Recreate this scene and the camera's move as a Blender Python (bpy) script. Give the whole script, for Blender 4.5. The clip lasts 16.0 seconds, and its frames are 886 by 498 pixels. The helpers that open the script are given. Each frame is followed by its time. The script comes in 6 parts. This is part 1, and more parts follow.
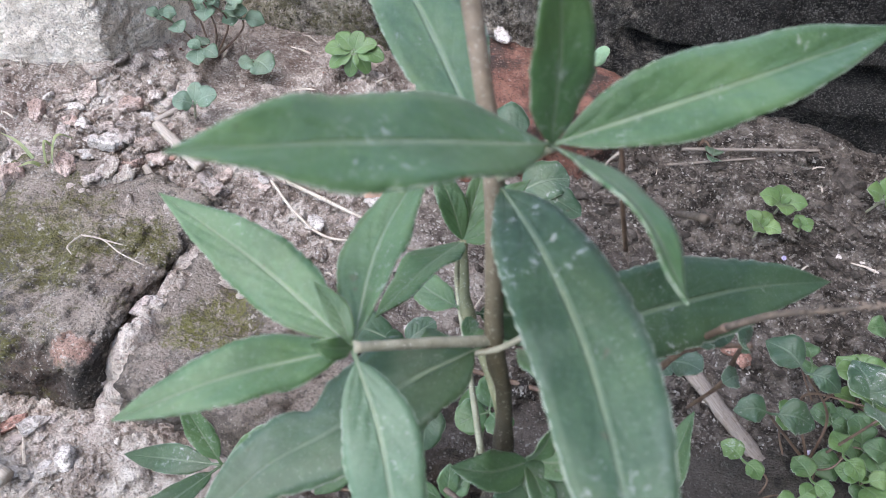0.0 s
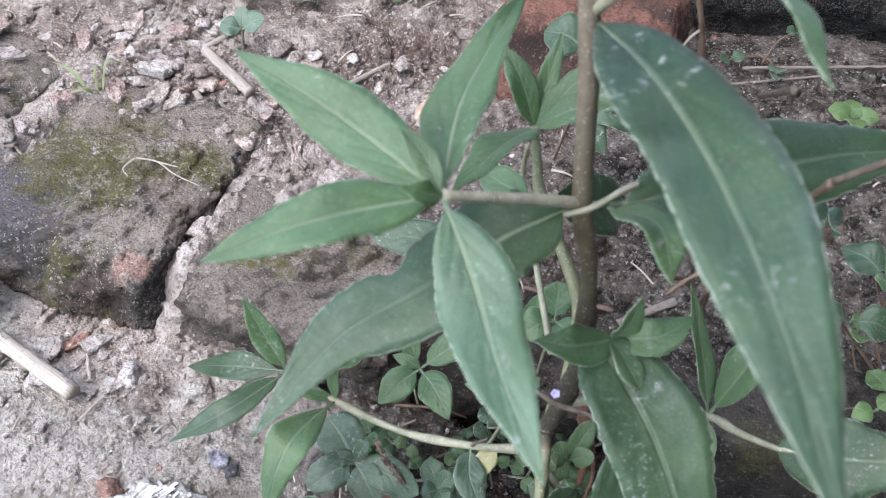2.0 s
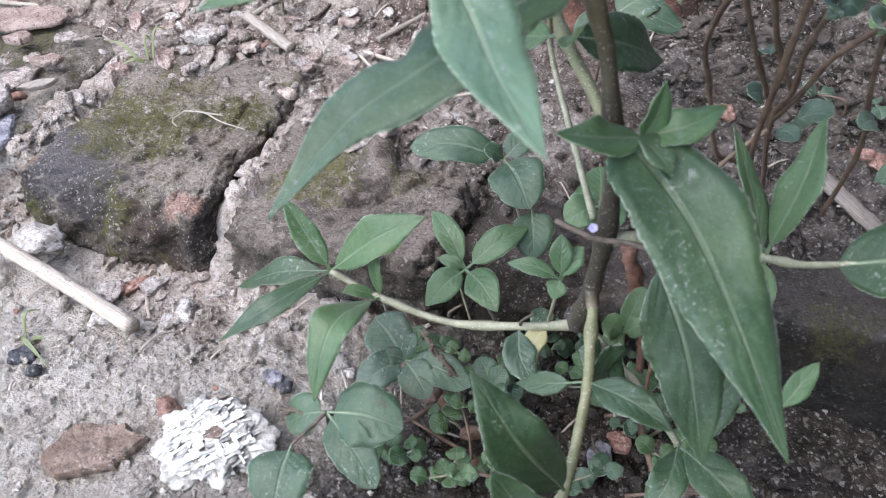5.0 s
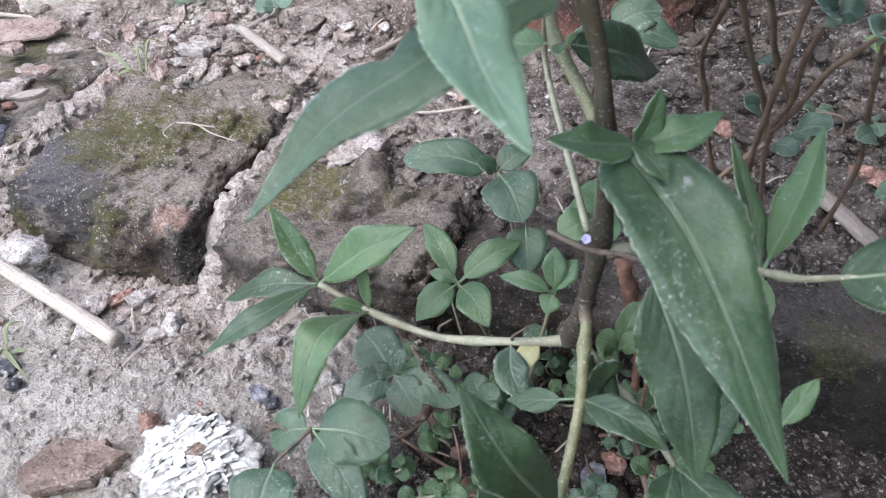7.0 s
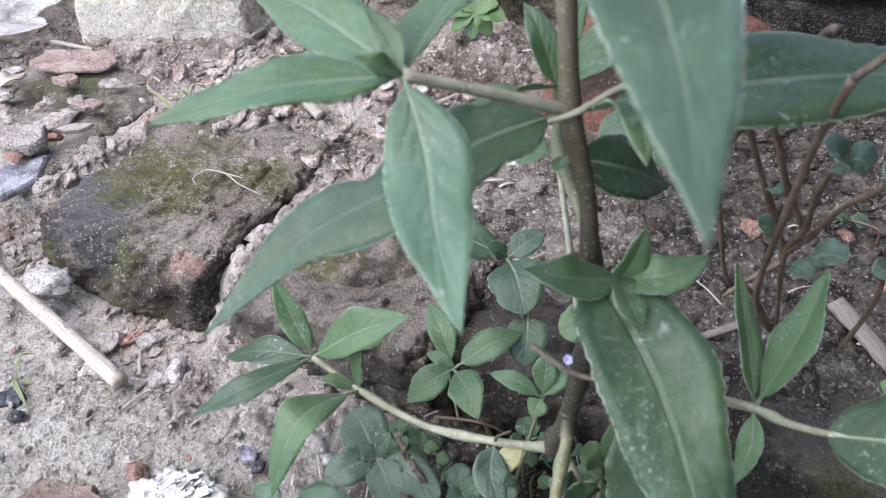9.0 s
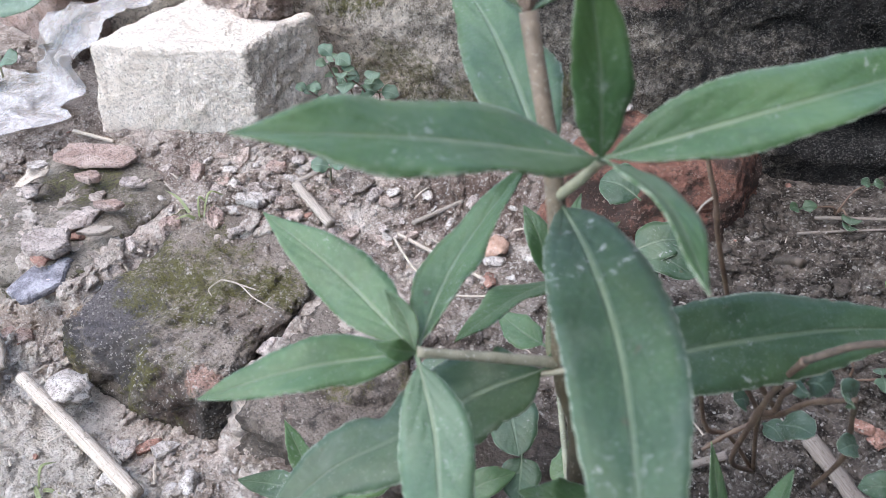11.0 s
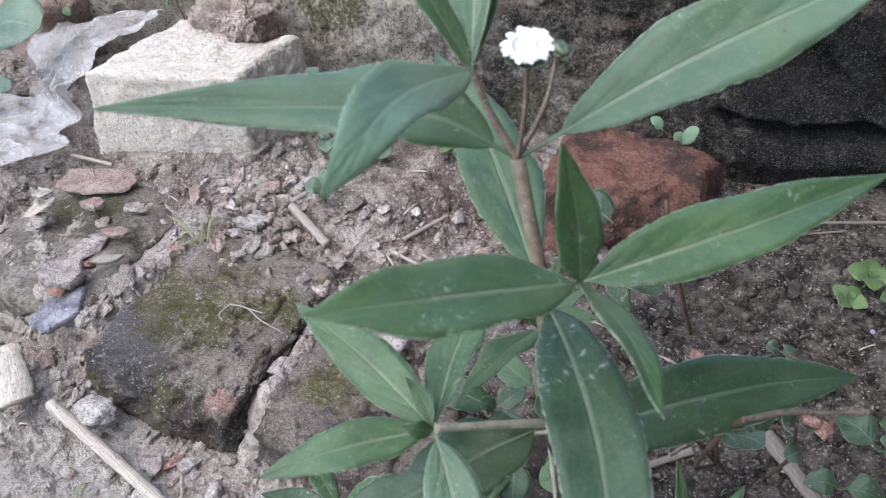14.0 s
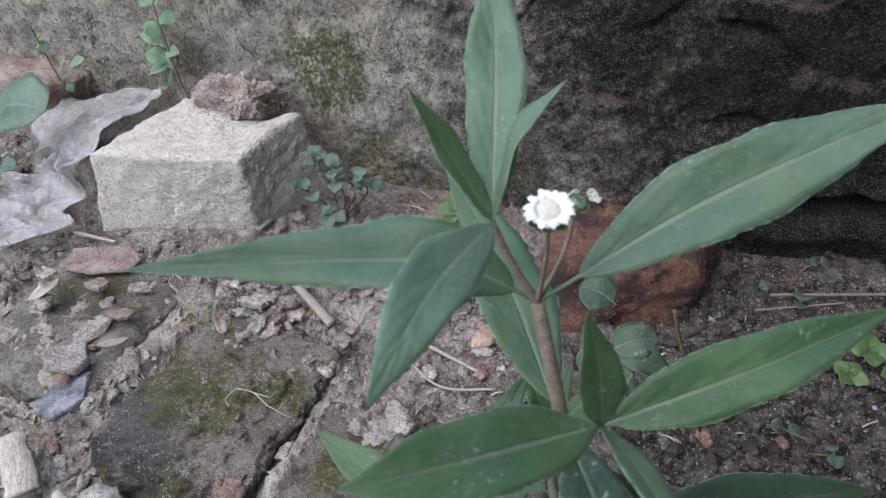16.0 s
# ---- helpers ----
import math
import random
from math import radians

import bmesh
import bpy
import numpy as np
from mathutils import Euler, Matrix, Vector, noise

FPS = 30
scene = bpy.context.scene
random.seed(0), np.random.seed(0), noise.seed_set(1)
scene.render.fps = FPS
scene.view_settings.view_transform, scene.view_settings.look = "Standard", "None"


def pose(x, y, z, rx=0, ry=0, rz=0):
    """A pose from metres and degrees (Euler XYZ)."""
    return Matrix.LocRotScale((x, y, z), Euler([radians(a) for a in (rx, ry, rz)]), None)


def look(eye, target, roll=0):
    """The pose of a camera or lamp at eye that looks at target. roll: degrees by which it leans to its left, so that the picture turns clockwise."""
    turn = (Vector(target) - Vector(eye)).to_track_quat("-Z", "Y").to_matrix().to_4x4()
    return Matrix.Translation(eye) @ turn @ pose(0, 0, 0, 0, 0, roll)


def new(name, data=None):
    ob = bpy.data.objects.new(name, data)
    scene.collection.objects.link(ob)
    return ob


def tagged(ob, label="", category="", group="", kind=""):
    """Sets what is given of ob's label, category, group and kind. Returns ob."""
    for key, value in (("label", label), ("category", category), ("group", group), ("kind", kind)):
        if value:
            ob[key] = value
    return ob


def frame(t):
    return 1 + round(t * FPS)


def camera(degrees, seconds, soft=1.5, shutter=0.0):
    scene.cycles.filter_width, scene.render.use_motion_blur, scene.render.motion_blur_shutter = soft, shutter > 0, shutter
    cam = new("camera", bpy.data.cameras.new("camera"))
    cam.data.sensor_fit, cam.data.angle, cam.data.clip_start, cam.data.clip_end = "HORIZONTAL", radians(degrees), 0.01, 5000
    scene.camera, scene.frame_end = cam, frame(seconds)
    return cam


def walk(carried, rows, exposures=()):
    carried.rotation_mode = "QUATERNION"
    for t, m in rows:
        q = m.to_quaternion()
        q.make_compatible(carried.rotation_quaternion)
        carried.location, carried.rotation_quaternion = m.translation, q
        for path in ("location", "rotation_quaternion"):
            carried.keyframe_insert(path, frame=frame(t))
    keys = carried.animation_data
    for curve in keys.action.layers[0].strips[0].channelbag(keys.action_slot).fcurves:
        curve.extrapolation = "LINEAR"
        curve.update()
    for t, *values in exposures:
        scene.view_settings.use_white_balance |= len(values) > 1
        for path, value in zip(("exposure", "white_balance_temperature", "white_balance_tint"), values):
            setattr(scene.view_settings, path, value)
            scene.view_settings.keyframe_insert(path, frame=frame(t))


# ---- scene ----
cam = camera(61.46, 16.0, 0.6)
cam.data.dof.use_dof, cam.data.dof.focus_distance, cam.data.dof.aperture_fstop = True, 0.53, 28.0
PATH = [
    (0, (-0.0150, 0.0222, 0.3541), (-0.1262, 0.7190, -0.3544), 9.98),
    (0.5, (-0.0148, 0.0122, 0.3481), (-0.1479, 0.6950, -0.3702), 7.81),
    (1, (-0.0175, 0.0093, 0.3328), (-0.1363, 0.6671, -0.4109), 8.13),
    (1.5, (-0.0202, 0.0088, 0.3299), (-0.1435, 0.6636, -0.4158), 7.89),
    (2, (-0.0207, 0.0061, 0.3294), (-0.1617, 0.6615, -0.4126), 7.04),
    (2.5, (-0.0140, 0.0043, 0.3288), (-0.1707, 0.6659, -0.4044), 6.27),
    (3, (-0.0131, -0.0093, 0.3106), (-0.2121, 0.6498, -0.4145), 2.76),
    (3.5, (-0.0063, -0.0144, 0.2931), (-0.2201, 0.6638, -0.4101), 1.54),
    (4, (-0.0010, -0.0291, 0.2900), (-0.2471, 0.6325, -0.4183), -3.08),
    (6.3, (0.0090, -0.0267, 0.2775), (-0.2381, 0.6494, -0.4166), -3.04),
    (6.5, (0.0075, -0.0261, 0.2774), (-0.2355, 0.6537, -0.4145), -2.70),
    (7, (0.0074, -0.0259, 0.2778), (-0.2427, 0.6586, -0.4069), -2.49),
    (7.5, (0.0162, -0.0189, 0.2805), (-0.2580, 0.6565, -0.4041), -3.52),
    (8, (0.0147, -0.0183, 0.2822), (-0.2956, 0.6496, -0.3943), -3.18),
    (8.5, (0.0198, -0.0118, 0.2808), (-0.2997, 0.6543, -0.3932), -2.34),
    (9, (0.0190, -0.0039, 0.2927), (-0.3012, 0.6809, -0.3620), -0.12),
    (9.5, (0.0171, 0.0031, 0.3065), (-0.3131, 0.6955, -0.3350), 0.23),
    (9.7, (0.0136, 0.0052, 0.3128), (-0.3108, 0.6993, -0.3298), 0.58),
    (11.8, (0.0086, 0.0115, 0.3681), (-0.3121, 0.7130, -0.2683), 2.03),
    (12, (0.0090, 0.0110, 0.3722), (-0.2995, 0.7144, -0.2681), 2.73),
    (12.5, (0.0051, 0.0080, 0.3845), (-0.3011, 0.6912, -0.2784), 1.67),
    (13, (-0.0030, 0.0034, 0.3836), (-0.2773, 0.6779, -0.3017), 1.15),
    (13.5, (0.0012, 0.0066, 0.3952), (-0.2606, 0.6906, -0.2857), 1.25),
    (14, (0.0017, 0.0047, 0.4043), (-0.2765, 0.6816, -0.2772), 1.00),
    (14.5, (0.0040, 0.0066, 0.4088), (-0.2748, 0.6927, -0.2632), 2.01),
    (15, (-0.0022, 0.0135, 0.4167), (-0.2855, 0.7005, -0.2525), 0.16),
    (15.5, (-0.0093, 0.0161, 0.4228), (-0.2893, 0.7113, -0.2391), -0.11),
    (16, (-0.0122, 0.0157, 0.4295), (-0.2920, 0.7259, -0.2165), 0.76),
]
walk(cam, [(t, look(eye, target, roll)) for t, eye, target, roll in PATH], [(0, 2.44, 6800, 11), (9, 2.40, 6800, 11), (12.5, 2.25, 6800, 9), (13.5, 2.18, 6800, 9), (14.5, 1.84, 6750, 9), (15.5, 1.78, 6750, 9), (16, 1.56, 6750, 8)])

WALL_X, WALL_SLOPE = -0.29, 0.08


# ---- world and light: open shade under a bright sky ----
world = bpy.data.worlds.new("sky")
scene.world = world
world.use_nodes = True
wn = world.node_tree
sky = wn.nodes.new("ShaderNodeTexSky")
sky.sky_type = "NISHITA"
sky.sun_disc = False
sky.sun_elevation, sky.sun_rotation = radians(60), radians(-135)
wn.links.new(sky.outputs[0], wn.nodes["Background"].inputs[0])
wn.nodes["Background"].inputs[1].default_value = 0.15
sun_data = bpy.data.lights.new("sun", "SUN")
sun_data.energy, sun_data.angle, sun_data.color = 0.75, radians(85), (1.0, 0.96, 0.92)
sun = new("sun", sun_data)
sun.matrix_world = look((-0.80, -0.50, 2.0), (0, 0.3, 0))


# ---- noise ----
def lattice(ix, iy, seed):
    h = (ix * 374761393 + iy * 668265263 + seed * 974634777) & 0xFFFFFFFF
    h = ((h ^ (h >> 13)) * 1274126177) & 0xFFFFFFFF
    return ((h ^ (h >> 16)) & 0xFFFF) / 65535.0


def value_noise(x, y, seed=0):
    x, y = np.asarray(x, float), np.asarray(y, float)
    ix, iy = np.floor(x).astype(np.int64), np.floor(y).astype(np.int64)
    fx, fy = x - ix, y - iy
    fx, fy = fx * fx * (3 - 2 * fx), fy * fy * (3 - 2 * fy)
    a, b = lattice(ix, iy, seed), lattice(ix + 1, iy, seed)
    c, d = lattice(ix, iy + 1, seed), lattice(ix + 1, iy + 1, seed)
    return (a * (1 - fx) + b * fx) * (1 - fy) + (c * (1 - fx) + d * fx) * fy - 0.5


def fbm(x, y, freq, octaves=4, seed=0, gain=0.5):
    total, amp = 0.0, 1.0
    for n in range(octaves):
        total = total + amp * value_noise(np.asarray(x) * freq + 7.3 * n, np.asarray(y) * freq - 3.1 * n, seed + n)
        freq, amp = freq * 2.03, amp * gain
    return total


def smooth(a, b, v):
    k = np.clip((np.asarray(v, float) - a) / (b - a), 0, 1)
    return k * k * (3 - 2 * k)


# ---- the lie of the land: a lower strip, a ledge of buried bricks, an upper terrace up to the wall ----
def ledge_line(x):
    return 0.186 + 0.034 * smooth(-0.10, 0.0, x) - 0.012 * smooth(0.02, 0.09, x) + 0.02 * smooth(-0.34, -0.42, x)


def lumps(x, y, freq, seed):
    """Rounded clods packed side by side, each of its own height, 0 in the gaps between them."""
    px, py = np.asarray(x, float) * freq, np.asarray(y, float) * freq
    ix, iy = np.floor(px).astype(np.int64), np.floor(py).astype(np.int64)
    best, tall = np.full(px.shape, 9.0), np.zeros(px.shape)
    for dx in (-1, 0, 1):
        for dy in (-1, 0, 1):
            cx, cy = ix + dx, iy + dy
            d = np.hypot(cx + lattice(cx, cy, seed) - px, cy + lattice(cx, cy, seed + 1) - py)
            tall = np.where(d < best, lattice(cx, cy, seed + 2), tall)
            best = np.minimum(best, d)
    return (0.25 + 0.75 * tall) * smooth(0.72, 0.15, best)


def ground_height(x, y, fine=True):
    x, y = np.asarray(x, float), np.asarray(y, float)
    low = 0.010 - 0.024 * smooth(-0.12, 0.05, x) + 0.10 * np.clip(-0.3 - x, 0, 0.3) * 0.1
    high = 0.046 + 0.014 * smooth(0.26, 0.45, y) + 0.010 * smooth(0.05, 0.12, x) * smooth(0.3, 0.4, y)
    high = high - 0.014 * smooth(-0.12, -0.02, x) * (1 - smooth(0.22, 0.34, y))
    edge = ledge_line(x) + 0.02 * fbm(x, y, 30, 2, 5)
    k = smooth(-0.004, 0.022, y - edge)
    z = low + (high - low) * k
    brick = smooth(-0.325, -0.308, x) * smooth(-0.190, -0.204, x) * smooth(0.178, 0.19, y) * smooth(0.285, 0.25, y)
    z = z - 0.016 * brick
    z = z - 0.013 * smooth(-0.188, -0.176, x) * smooth(0.020, 0.005, x) * smooth(0.186, 0.196, y) * smooth(0.262, 0.240, y)
    near = smooth(1.6, 0.5, np.hypot(x + 0.1, y - 0.25))
    z = z + 0.010 * fbm(x, y, 14, 3, 11) * near
    if fine:
        sand = smooth(0.165, 0.125, y) * smooth(-0.08, -0.13, x)
        rough = 0.22 + 0.78 * smooth(-0.10, 0.18, fbm(x, y, 18, 2, 31))
        rough = rough * (1 - 0.55 * sand) * (1 - 0.35 * smooth(-0.02, 0.06, x))
        wx, wy = x + 0.010 * fbm(x, y, 60, 3, 51), y + 0.010 * fbm(x, y, 60, 3, 57)
        clods = 0.0075 * lumps(wx, wy, 62, 211) + 0.0050 * lumps(wx, wy, 135, 221) + 0.0026 * lumps(wx, wy, 300, 231)
        crumb = np.abs(fbm(x + 0.004 * fbm(x, y, 160, 2, 51), y, 120, 4, 21, 0.6))
        z = z + near * rough * (clods + 0.0050 * fbm(x, y, 60, 3, 25) + 0.0045 * crumb + 0.0020 * np.abs(fbm(x, y, 330, 2, 41)) - 0.004)
        z = z + near * sand * (0.0030 * np.abs(fbm(x, y, 190, 4, 43, 0.75)) + 0.0016 * lumps(wx, wy, 210, 241) + 0.003 * fbm(x, y, 50, 3, 45) - 0.0030 * np.exp(-np.abs(fbm(x, y, 26, 3, 47)) / 0.012))
    return z


FIELD_X, FIELD_Y, FIELD_STEP = -0.62, 0.02, 0.0012
FIELD = ground_height(*np.meshgrid(FIELD_X + FIELD_STEP * np.arange(734), FIELD_Y + FIELD_STEP * np.arange(434)))


def height_at(x, y):
    """The ground's height at one place."""
    i, j = int((x - FIELD_X) / FIELD_STEP), int((y - FIELD_Y) / FIELD_STEP)
    if 0 <= j < FIELD.shape[0] and 0 <= i < FIELD.shape[1]:
        return float(FIELD[j, i])
    return float(ground_height(x, y))


def on_ground(x, y, lift=0.0):
    return Vector((x, y, height_at(x, y) + lift))


def wall_face(x, z):
    return 0.492 + WALL_SLOPE * (np.asarray(x) - WALL_X) + 0.09 * (np.asarray(z) - 0.13)


# ---- materials ----
def material(name):
    m = bpy.data.materials.new(name)
    m.use_nodes = True
    return m, m.node_tree, m.node_tree.nodes["Principled BSDF"]


def node(tree, kind, **values):
    n = tree.nodes.new("ShaderNode" + kind)
    for key, value in values.items():
        n.inputs[key].default_value = value
    return n


def mix(tree, factor, a, b):
    n = tree.nodes.new("ShaderNodeMix")
    n.data_type = "RGBA"
    for socket, value in ((n.inputs[0], factor), (n.inputs[6], a), (n.inputs[7], b)):
        if isinstance(value, bpy.types.NodeSocket):
            tree.links.new(value, socket)
        elif isinstance(value, tuple):
            socket.default_value = (*value, 1)
        else:
            socket.default_value = value
    return n.outputs[2]


def noise_tex(tree, scale, detail=5.0, rough=0.6, coords="Object", warp=0.0):
    c = tree.nodes.new("ShaderNodeTexCoord")
    n = node(tree, "TexNoise", Scale=scale, Detail=detail, Roughness=rough, Distortion=warp)
    tree.links.new(c.outputs[coords], n.inputs["Vector"])
    return n.outputs["Fac"]


def grains(tree, scale, warp=0.35):
    """Crisp mineral grains: a random value for each cell, and the distance to its middle."""
    c = tree.nodes.new("ShaderNodeTexCoord")
    n = node(tree, "TexNoise", Scale=scale * 0.9, Detail=2.0)
    tree.links.new(c.outputs["Object"], n.inputs["Vector"])
    shift = tree.nodes.new("ShaderNodeVectorMath")
    shift.operation = "MULTIPLY_ADD"
    tree.links.new(n.outputs["Color"], shift.inputs[0])
    shift.inputs[1].default_value = (warp / scale * 2, warp / scale * 2, warp / scale * 2)
    tree.links.new(c.outputs["Object"], shift.inputs[2])
    v = node(tree, "TexVoronoi", Scale=scale)
    tree.links.new(shift.outputs[0], v.inputs["Vector"])
    split = tree.nodes.new("ShaderNodeSeparateColor")
    tree.links.new(v.outputs["Color"], split.inputs[0])
    return split.outputs[0], v.outputs["Distance"]


def patch(tree, place, radius, rag=70, stretch=(1.0, 1.0, 1.0)):
    """A ragged spot round a place, 1 inside and 0 outside."""
    near = tree.nodes.new("ShaderNodeVectorMath")
    near.operation = "DISTANCE"
    grow = tree.nodes.new("ShaderNodeVectorMath")
    grow.operation = "MULTIPLY"
    grow.inputs[1].default_value = stretch
    near.inputs[1].default_value = tuple(a * b for a, b in zip(place, stretch))
    tree.links.new(tree.nodes.new("ShaderNodeTexCoord").outputs["Object"], grow.inputs[0])
    tree.links.new(grow.outputs[0], near.inputs[0])
    ragged = calc(tree, "ADD", near.outputs["Value"], calc(tree, "MULTIPLY", calc(tree, "SUBTRACT", noise_tex(tree, rag, 8, 0.75), 0.5), radius * 3.2))
    return ramp(tree, ragged, radius * 1.15, radius * 0.7)


def ramp(tree, source, low, high):
    n = tree.nodes.new("ShaderNodeMapRange")
    n.interpolation_type = "SMOOTHSTEP"
    tree.links.new(source, n.inputs[0])
    n.inputs[1].default_value, n.inputs[2].default_value = low, high
    return n.outputs[0]


def calc(tree, op, a, b=None):
    n = tree.nodes.new("ShaderNodeMath")
    n.operation = op
    for socket, value in zip(n.inputs, (a, b)):
        if isinstance(value, bpy.types.NodeSocket):
            tree.links.new(value, socket)
        elif value is not None:
            socket.default_value = value
    return n.outputs[0]


def bump(tree, bsdf, height, strength, distance):
    n = node(tree, "Bump", Strength=strength, Distance=distance)
    tree.links.new(height, n.inputs["Height"])
    tree.links.new(n.outputs[0], bsdf.inputs["Normal"])


def axis_of(tree, axis, coords="Object"):
    c = tree.nodes.new("ShaderNodeTexCoord")
    s = tree.nodes.new("ShaderNodeSeparateXYZ")
    tree.links.new(c.outputs[coords], s.inputs[0])
    return s.outputs[axis]


def random_of(tree):
    return tree.nodes.new("ShaderNodeObjectInfo").outputs["Random"]


def soil_material():
    m, t, b = material("soil")
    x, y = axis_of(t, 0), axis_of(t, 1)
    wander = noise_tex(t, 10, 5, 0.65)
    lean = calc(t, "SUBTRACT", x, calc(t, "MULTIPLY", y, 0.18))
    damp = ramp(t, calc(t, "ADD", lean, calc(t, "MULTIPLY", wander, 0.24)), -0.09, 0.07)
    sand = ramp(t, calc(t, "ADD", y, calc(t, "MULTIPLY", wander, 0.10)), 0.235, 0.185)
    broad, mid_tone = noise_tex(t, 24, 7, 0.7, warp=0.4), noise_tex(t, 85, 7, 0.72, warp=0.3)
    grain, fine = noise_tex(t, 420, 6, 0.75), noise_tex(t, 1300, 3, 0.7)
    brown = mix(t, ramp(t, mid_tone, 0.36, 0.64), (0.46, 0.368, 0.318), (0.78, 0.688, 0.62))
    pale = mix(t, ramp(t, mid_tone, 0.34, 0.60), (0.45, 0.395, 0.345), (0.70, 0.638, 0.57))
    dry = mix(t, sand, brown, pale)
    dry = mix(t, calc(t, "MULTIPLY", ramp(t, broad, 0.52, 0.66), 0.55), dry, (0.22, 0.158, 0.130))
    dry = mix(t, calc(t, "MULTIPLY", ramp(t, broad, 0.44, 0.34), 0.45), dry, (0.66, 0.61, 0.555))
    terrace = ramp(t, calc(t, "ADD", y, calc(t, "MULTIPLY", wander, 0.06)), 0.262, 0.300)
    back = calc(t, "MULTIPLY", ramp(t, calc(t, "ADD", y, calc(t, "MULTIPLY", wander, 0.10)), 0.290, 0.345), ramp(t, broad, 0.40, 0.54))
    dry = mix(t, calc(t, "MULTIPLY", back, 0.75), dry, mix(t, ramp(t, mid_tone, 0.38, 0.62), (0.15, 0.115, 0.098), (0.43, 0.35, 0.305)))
    # Damp soil; the lower strip's darkness also paints in shade under the plant.
    wet_shade = mix(t, ramp(t, mid_tone, 0.36, 0.66), (0.018, 0.0145, 0.012), (0.082, 0.067, 0.058))
    wet_shade = mix(t, terrace, wet_shade, mix(t, ramp(t, mid_tone, 0.38, 0.62), (0.026, 0.021, 0.018), (0.215, 0.182, 0.160)))
    wet_shade = mix(t, calc(t, "MULTIPLY", ramp(t, broad, 0.50, 0.64), 0.5), wet_shade, (0.15, 0.125, 0.112))
    c = mix(t, damp, dry, wet_shade)
    for place, radius in (((-0.165, 0.385, 0.058), 0.045), ((-0.115, 0.40, 0.058), 0.035), ((-0.22, 0.44, 0.06), 0.03), ((-0.36, 0.335, 0.055), 0.02), ((-0.30, 0.335, 0.055), 0.012)):
        c = mix(t, calc(t, "MULTIPLY", patch(t, place, radius, 40), 0.6), c, (0.17, 0.115, 0.095))
    keep = calc(t, "SUBTRACT", 0.5, calc(t, "MULTIPLY", damp, 0.26))
    c = mix(t, calc(t, "MULTIPLY", ramp(t, grain, 0.54, 0.64), keep), c, (0.70, 0.645, 0.585))
    c = mix(t, calc(t, "MULTIPLY", ramp(t, grain, 0.43, 0.34), 0.32), c, (0.11, 0.084, 0.072))
    c = mix(t, calc(t, "MULTIPLY", ramp(t, fine, 0.40, 0.30), 0.18), c, (0.08, 0.063, 0.053))
    cell, mid = grains(t, 520)
    cell2, mid2 = grains(t, 1000)
    c = mix(t, calc(t, "MULTIPLY", ramp(t, cell, 0.93, 0.96), keep), c, (0.80, 0.755, 0.70))
    c = mix(t, calc(t, "MULTIPLY", ramp(t, cell2, 0.92, 0.95), keep), c, (0.76, 0.71, 0.65))
    c = mix(t, calc(t, "MULTIPLY", ramp(t, grains(t, 800)[0], 0.975, 0.985), 0.6), c, (0.66, 0.63, 0.59))
    c = mix(t, calc(t, "MULTIPLY", ramp(t, cell, 0.05, 0.02), 0.35), c, (0.12, 0.092, 0.08))
    c = mix(t, calc(t, "MULTIPLY", ramp(t, cell2, 0.06, 0.03), 0.3), c, (0.09, 0.07, 0.06))
    t.links.new(c, b.inputs["Base Color"])
    b.inputs["Roughness"].default_value = 0.95
    b.inputs["Specular IOR Level"].default_value = 0.2
    h = calc(t, "ADD", noise_tex(t, 260, 8, 0.75), calc(t, "ADD", calc(t, "MULTIPLY", grain, 0.5), calc(t, "MULTIPLY", cell2, 0.12)))
    bump(t, b, calc(t, "SUBTRACT", h, calc(t, "ADD", calc(t, "MULTIPLY", mid, 0.35), calc(t, "MULTIPLY", mid2, 0.25))), 1.0, 0.0060)
    return m


